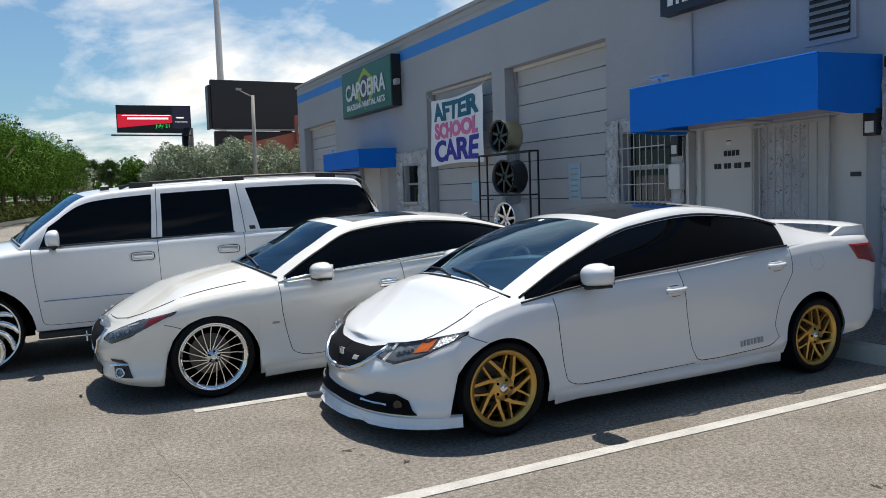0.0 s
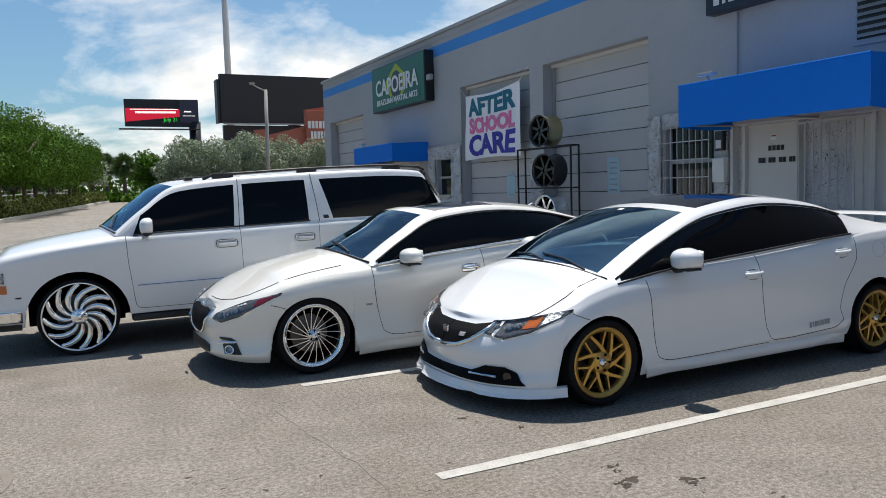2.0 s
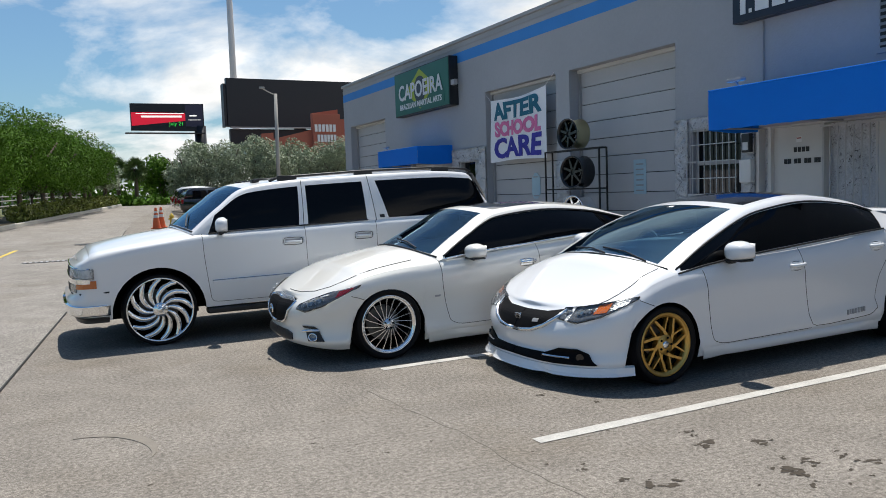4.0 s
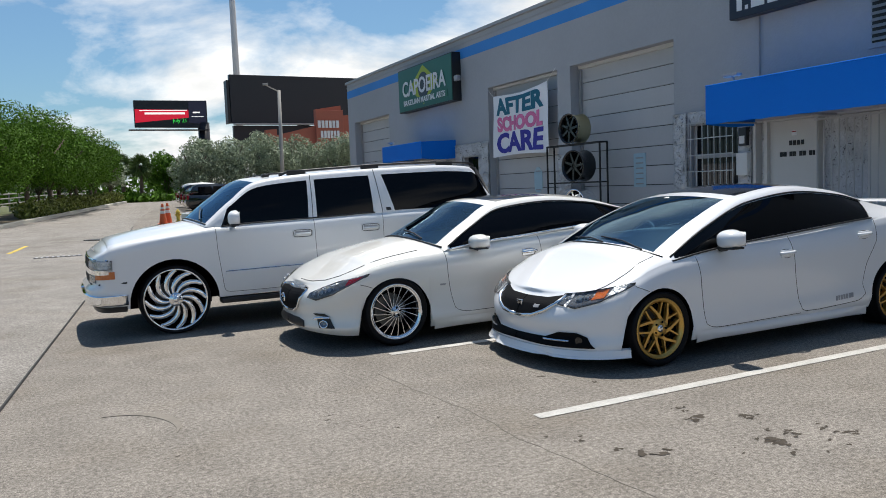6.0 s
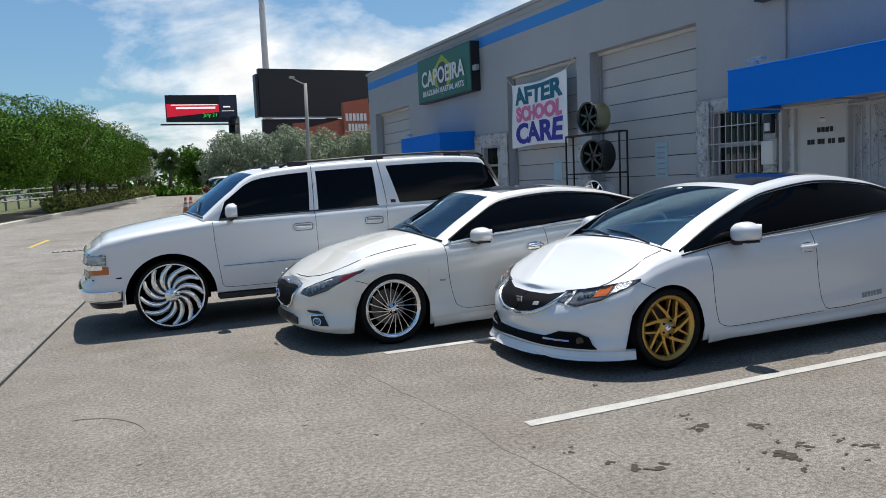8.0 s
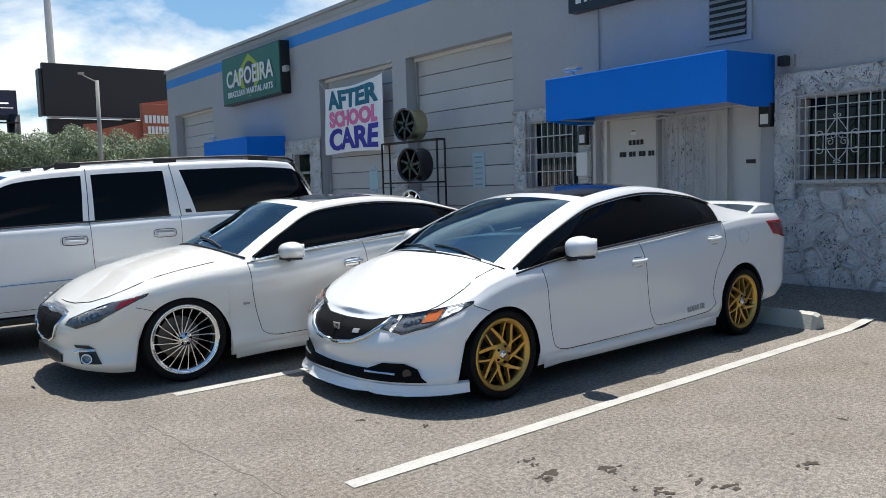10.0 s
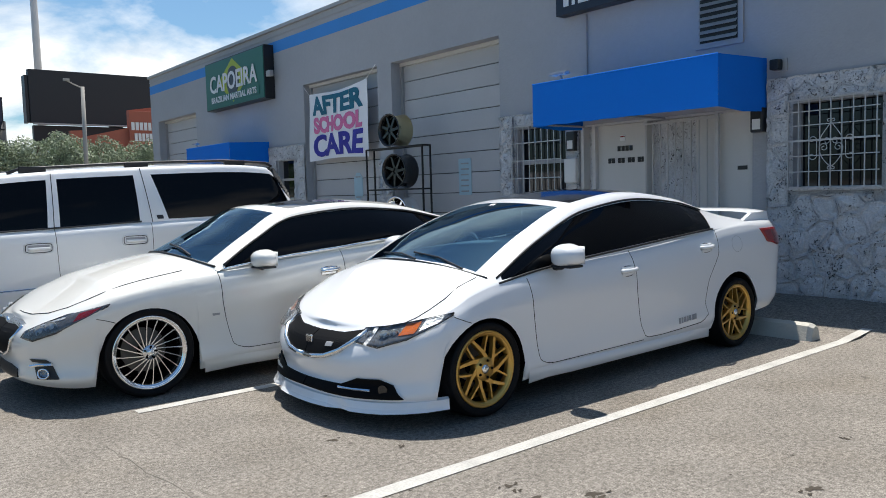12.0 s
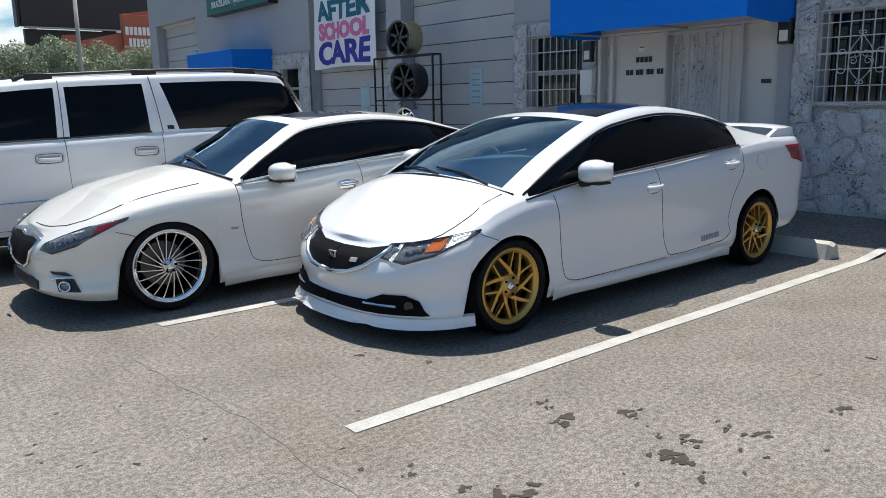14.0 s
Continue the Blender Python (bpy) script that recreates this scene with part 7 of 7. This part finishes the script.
part("case", prism([(0, BZ0 + 0.2), (0, BZ1), (1, BZ1 - 0.05), (1, BZ0)], -0.8, board), M_BBBLACK, bb)
part("screen", prism([(0.01, BZ0 + 1.0), (0.01, BZ1 - 1.6), (0.74, BZ1 - 1.75), (0.74, BZ0 + 1.9)], 0.05, board), M_BBRED, bb, "lit red screen")
part("screen", prism([(0.745, BZ0 + 0.9), (0.745, BZ1 - 0.2), (0.985, BZ1 - 0.2), (0.985, BZ0 + 0.7)], 0.05, board), M_BBDARK, bb, "lit dark screen")
for a0, a1, z0, z1 in ((0.07, 0.72, 3.15, 3.3), (0.14, 0.69, 2.5, 2.85), (0.80, 0.90, 2.7, 2.95), (0.78, 0.95, 2.0, 2.1)):
    part("text_bar", prism([(a0, BZ0 + z0), (a0, BZ0 + z1), (a1, BZ0 + z1), (a1, BZ0 + z0)], 0.08, board), M_BBWHITE, bb)
lettering("word", "July 21", 0.95, lambda a, b, d: (board(0.60, 0, 0)[0] + a, board(0.74, 0, 0)[1] - 0.35 - d, BZ0 + 1.3 + b), M_BBGREEN, bb, depth=0.02)
part("catwalk", bx(BX0 - 1.2, BX1, 147.0, 148.2, BZ0 - 0.55, BZ0 - 0.35), M_BBBLACK, bb)
part("post", cyl(bmesh.new(), (24.4, 148.6, 0), (24.4, 148.6, BZ0 + 1), 1.05, seg=20), M_BBBLACK, bb, smooth=True)

bk = thing("dark_billboard", "large black digital billboard, switched dark, behind the orange shop", "billboard")
part("screen", bx(21.3, 42.0, 108.0, 109.0, 11.3, 17.95, 0.05), M_BBBLACK, bk)
part("edge_frame", bx(20.9, 21.25, 108.2, 110.0, 11.3, 17.2), M_BBBLACK, bk)
part("lower_screen", bx(21.6, 40.0, 108.3, 109.2, 8.4, 11.0, 0.05), M_BBBLACK, bk)
part("catwalk", bx(21.5, 42, 107.0, 107.9, 11.05, 11.2), M_TRIMGREY, bk)
for x in (22.0, 24.5):
    part("leg", cyl(bmesh.new(), (x, 108.8, 0), (x, 108.8, 8.4), 0.16, seg=10), M_BBBLACK, bk)
part("post", cyl(bmesh.new(), (32.0, 109.8, 0), (32.0, 109.8, 12), 0.9, seg=16), M_BBBLACK, bk)

fp = thing("flagpole", "very tall white flagpole with a drooping flag", "flagpole", (29.2, 140.0, 0))
part("pole", cyl(bmesh.new(), (0, 0, 0), (0, 0, 62), 0.66, 0.42, 20), M_POLEW, fp, smooth=True)
for k, m in enumerate((M_FLAGR, M_SIGNWHITE, M_FLAGR, M_FLAGB)):
    part("flag_fold", sheet([[(1.5 + 2.2 * i / 8 + 0.25 * k, 0.4 * math.sin(i + k), 43.0 - 1.5 * i / 8 - 1.0 * j - 0.8 * k + 0.3 * math.sin(2 * i)) for i in range(9)] for j in range(2)]), m, fp, smooth=True)

# ---- orange shop ----
shop = thing("orange_shop", "orange stucco shop with a stepped parapet and white sign letters", "shop")
OY = 88.0


part("wall", prism([(20.0, 0), (20.0, 7.7), (21.0, 8.0), (21.0, 8.7), (22.3, 8.8), (22.3, 8.1), (27.0, 9.2), (27.0, 11.1), (30.2, 11.6), (30.2, 10.4), (48, 12.0), (48, 0)], 0.6, lambda a, b, d: (a, OY + d, b)), M_ORANGE, shop)
part("tower_pier", bx(26.9, 30.3, OY - 0.5, OY - 0.002, 0, 11.0, 0.05), M_ORANGE, shop)
for z, w0, w1 in ((8.9, 27.1, 29.8), (7.7, 27.4, 29.8)):
    n = 7 if z > 9 else 6
    for k in range(n):
        a = w0 + (w1 - w0) * k / n
        part("letter_bar", bx(a, a + (w1 - w0) / n * 0.72, OY - 0.62, OY - 0.505, z, z + 0.85), M_SIGNWHITE, shop)
for k in range(3):
    part("letter_bar", bx(22.3 + 0.4 * k, 22.6 + 0.4 * k, OY - 0.12, OY - 0.005, 6.2, 7.0), M_SIGNWHITE, shop)


# ---- far parked cars ----
def far_car(x, y, material, label, s=1.0, tall=1.0):
    """A parked car with its tail to the drive, nose towards +x."""
    c = thing("parked_suv", label, "car", (x, y, ground_z(x, y)), group="cars parked at the far end")
    lower = [(0.08, 0.32), (0.0, 0.55), (0.02, 0.86), (0.10, 1.0), (1.2, 1.0), (3.1, 0.98), (4.1, 0.86), (4.4, 0.66), (4.4, 0.32)]
    upper = [(0.10, 0.99), (0.36, 1.42), (0.62, 1.58), (1.6, 1.62), (2.4, 1.54), (3.15, 0.985)]
    bm = prism([(a * s, b * s * tall) for a, b in lower], 1.8 * s, lambda a, b, d: (a, d, b))
    bmesh.ops.bevel(bm, geom=list(bm.edges), offset=0.07, segments=3, affect="EDGES")
    part("body", bm, material, c, smooth=True)
    bm = prism([(a * s, b * s * tall) for a, b in upper], 1.5 * s, lambda a, b, d: (a, 0.15 * s + d, b))
    bmesh.ops.bevel(bm, geom=list(bm.edges), offset=0.06, segments=3, affect="EDGES")
    part("cabin", bm, material, c, smooth=True)
    for n0, n1 in ((0.62, 1.35), (1.45, 2.35)):
        part("side_window", prism([(n0 * s, 1.08 * s * tall), (n0 * s, 1.46 * s * tall), (min(n1, 2.2) * s, 1.46 * s * tall), (n1 * s + 0.12, 1.08 * s * tall)], 0.02, lambda a, b, d: (a, 0.135 * s + d, b)), M_TINT, c)
    part("rear_window", prism([(0.3 * s, 1.1), (1.5 * s, 1.1), (1.4 * s, 1.4), (0.4 * s, 1.4)], 0.02, lambda a, b, d: ((0.12 + (b - 0.99) * 0.6) * s - d, a, b * s * tall)), M_TINT, c)
    for yy_ in (0.03, 1.5):
        part("tail_light", bx(-0.012, 0.12 * s, yy_ * s, (yy_ + 0.27) * s, 0.74 * s * tall, 0.98 * s * tall, 0.02), M_RED, c)
    part("number_plate", bx(-0.012, 0.01, 0.7 * s, 1.1 * s, 0.6 * s * tall, 0.72 * s * tall), M_SIGNWHITE, c)
    for xx_ in (0.85, 3.5):
        for y0_, y1_ in ((-0.02, 0.2), (1.6, 1.82)):
            wh = part("wheel", cyl(bmesh.new(), (xx_ * s, y0_ * s, 0.33 * s), (xx_ * s, y1_ * s, 0.33 * s), 0.33 * s, seg=24), M_RUBBER, c)
            if y0_ < 0:
                part("rim", cyl(bmesh.new(), (xx_ * s, (y0_ - 0.01) * s, 0.33 * s), (xx_ * s, (y0_ + 0.02) * s, 0.33 * s), 0.21 * s, seg=16), M_MACHINED, wh)


far_car(4.75, 38.6, M_CARBLACK, "black parked sport-utility car with its tail to the drive", 0.88)
far_car(5.0, 41.4, M_CARRED, "dark red parked car with its tail to the drive", 0.86, 0.94)
far_car(5.2, 44.2, M_CARBLACK, "black parked car in the far row", 0.88, 0.97)
far_car(5.5, 47.0, M_WAGON, "white parked car in the far row", 0.9)

# pickup bed past the wagon
pk = thing("pickup_truck", "white pickup truck parked nose-in behind the wagon", "car", (4.2, 12.6, 0))
part("bed", bx(0.0, 1.9, -0.9, 0.9, 0.55, 1.16, 0.06), M_WAGON, pk)
part("tail_light", bx(1.78, 1.91, -0.905, -0.85, 0.80, 1.08, 0.01), M_RED, pk)
part("cab", prism([(-1.9, 0.55), (-1.9, 1.2), (-1.5, 1.7), (-0.3, 1.7), (0.0, 1.16), (0, 0.55)], 1.7, lambda a, b, d: (a, d - 0.85, b)), M_WAGON, pk)
for x in (-2.4, 1.0):
    for sd in (-1, 1):
        part("wheel", cyl(bmesh.new(), (x, sd * 0.68, 0.38), (x, sd * 0.9, 0.38), 0.38, seg=24), M_RUBBER, pk)
part("hood", bx(-3.2, -1.9, -0.88, 0.88, 0.5, 1.15, 0.08), M_WAGON, pk)


# ---- far planting behind the verge ----
far_green = []
for k in range(60):
    x = -62 + 1.25 * k
    far_green.append((x, 92 + 4 * math.sin(k * 1.3), 2.6 + 0.7 * math.sin(k * 0.9), 2.2, 2.0, 1.7 + 0.5 * math.sin(k * 2.3)))
o = leaves("tree_line", far_green, 9000, 0.34, M_LEAF, None, 90)
tagged(o, "distant line of green trees across the road", "trees", kind="stuff")
fence = thing("guard_rail", "grey steel guard rail beyond the planting bed", "guard rail")
for k in range(24):
    y = 26 + 1.9 * k
    x = kerb_x(y) - 4.6
    part("post", bx(x - 0.05, x + 0.05, y - 0.05, y + 0.05, ground_z(0, y), ground_z(0, y) + 1.15), M_POLEG, fence)
for dz in (0.55, 0.85, 1.1):
    part("rail", tube([(kerb_x(y) - 4.55, y, ground_z(0, y) + dz) for y in np.linspace(24, 71, 30)], 0.045, 6), M_POLEG, fence)


end_hedge = [(0.8 + 0.7 * k, 62.5 + 0.4 * (k % 3), 1.42, 0.7, 0.7, 0.36 + 0.1 * math.sin(k * 1.9)) for k in range(12)]
o = leaves("end_hedge", end_hedge, 2600, 0.16, M_LEAF, None, 91)
tagged(o, "low green hedge closing the far end of the drive", "hedge", kind="stuff")


# ---- stone cladding ----
def clip_half(poly, p, n):
    """The side of a polygon behind the line through p with normal n."""
    res = []
    for i in range(len(poly)):
        a, b = poly[i], poly[(i + 1) % len(poly)]
        da, db = (a[0] - p[0]) * n[0] + (a[1] - p[1]) * n[1], (b[0] - p[0]) * n[0] + (b[1] - p[1]) * n[1]
        if da <= 0:
            res.append(a)
        if da * db < 0:
            t = da / (da - db)
            res.append((a[0] + (b[0] - a[0]) * t, a[1] + (b[1] - a[1]) * t))
    return res


def stone_field(y0, y1, z0, z1, holes, size, seed, proud=0.035):
    rnd = random.Random(seed)
    ny, nz = max(1, round((y1 - y0) / size)), max(1, round((z1 - z0) / (size * 0.8)))
    seeds = []
    for i in range(-1, ny + 1):
        for j in range(-1, nz + 1):
            seeds.append((y0 + (i + 0.5 + rnd.uniform(-0.42, 0.42)) * (y1 - y0) / ny, z0 + (j + 0.5 + rnd.uniform(-0.42, 0.42) + 0.3 * (i % 2)) * (z1 - z0) / nz))
    for s in seeds:
        poly = [(y0, z0), (y1, z0), (y1, z1), (y0, z1)]
        for q in seeds:
            if q is s or abs(q[0] - s[0]) > size * 3 or abs(q[1] - s[1]) > size * 3:
                continue
            d = (q[0] - s[0], q[1] - s[1])
            ln = math.hypot(*d)
            if ln < 1e-6:
                continue
            poly = clip_half(poly, ((s[0] + q[0]) / 2 - d[0] / ln * 0.001, (s[1] + q[1]) / 2 - d[1] / ln * 0.001), d)
            if len(poly) < 3:
                break
        if len(poly) < 3:
            continue
        for hy0, hy1, hz0, hz1 in holes:
            cy, cz = sum(p[0] for p in poly) / len(poly), sum(p[1] for p in poly) / len(poly)
            ov = [p for p in poly if hy0 < p[0] < hy1 and hz0 < p[1] < hz1]
            if not ov and not (hy0 < cy < hy1 and hz0 < cz < hz1):
                continue
            options = [clip_half(poly, (hy0, 0), (1, 0)), clip_half(poly, (hy1, 0), (-1, 0)), clip_half(poly, (0, hz0), (0, 1)), clip_half(poly, (0, hz1), (0, -1))]

            def area(pl):
                return abs(sum(pl[i][0] * pl[(i + 1) % len(pl)][1] - pl[(i + 1) % len(pl)][0] * pl[i][1] for i in range(len(pl)))) / 2 if len(pl) > 2 else 0
            poly = max(options, key=area)
            if area(poly) < 0.002:
                poly = []
                break
        if len(poly) < 3:
            continue
        # uneven face: outline, worn edge, two rings and a crooked peak
        pts = []
        for i in range(len(poly)):
            a, b = poly[i], poly[(i + 1) % len(poly)]
            pts.append(a)
            if math.hypot(b[0] - a[0], b[1] - a[1]) > 0.1:
                pts.append(((a[0] + b[0]) / 2 + rnd.uniform(-0.008, 0.008), (a[1] + b[1]) / 2 + rnd.uniform(-0.008, 0.008)))
        cy, cz = sum(p[0] for p in pts) / len(pts), sum(p[1] for p in pts) / len(pts)
        hgt = proud * rnd.uniform(0.7, 1.5)
        bm = bmesh.new()
        rings = []
        # a raised mortar bead round a lumpy, sunken face
        for f, d, jit in ((1.0, 0.9, 0.0), (0.95, 1.0, 0.1), (0.90, 0.45, 0.2), (0.66, 0.85, 0.45), (0.32, 1.0, 0.45)):
            base = proud if f > 0.9 else hgt
            rings.append([bm.verts.new((WX - 0.006 - base * (d + rnd.uniform(-jit, jit)), cy + (y - cy) * f, cz + (z - cz) * f)) for y, z in pts])
        for a, b in zip(rings, rings[1:]):
            for i in range(len(pts)):
                j = (i + 1) % len(pts)
                bm.faces.new((a[i], a[j], b[j], b[i]))
        mid = bm.verts.new((WX - 0.006 - hgt * rnd.uniform(0.7, 1.2), cy, cz))
        for i in range(len(pts)):
            bm.faces.new((rings[-1][i], rings[-1][(i + 1) % len(pts)], mid))
        part("stone", bm, M_STONE, building, smooth=True)


for y0, y1, z1 in ((7.55, 9.08, 2.42), (14.98, 16.6, 2.42), (-1.0, 4.94, 2.44), (11.85, 12.26, 1.95)):
    holes_ = [o_[:4] for o_ in openings if o_[0] < y1 and o_[1] > y0]
    bm = bmesh.new()
    ys_ = sorted({y0, y1, *[v for h_ in holes_ for v in h_[:2] if y0 < v < y1]})
    for a, b in zip(ys_, ys_[1:]):
        cut = [h_ for h_ in holes_ if h_[0] <= a + 1e-6 and b <= h_[1] + 1e-6]
        if cut:
            box(bm, WX - 0.006, WX - 0.001, a, b, 0.0, cut[0][2] - 0.05)
            box(bm, WX - 0.006, WX - 0.001, a, b, cut[0][3], z1)
        else:
            box(bm, WX - 0.006, WX - 0.001, a, b, 0.0, z1)
    part("stone_bed", bm, M_STONEJ, building)
stone_field(7.55, 9.08, 0.10, 2.42, [(7.78, 8.80, 1.20, 2.24)], 0.27, 1)
stone_field(14.98, 16.6, 0.9, 2.42, [(15.45, 16.25, 1.22, 2.12)], 0.30, 2)
stone_field(2.6, 4.94, 0.10, 2.44, [(3.76, 4.71, 1.22, 2.18)], 0.265, 3)
stone_field(11.85, 12.26, 0.9, 1.95, [], 0.22, 4)
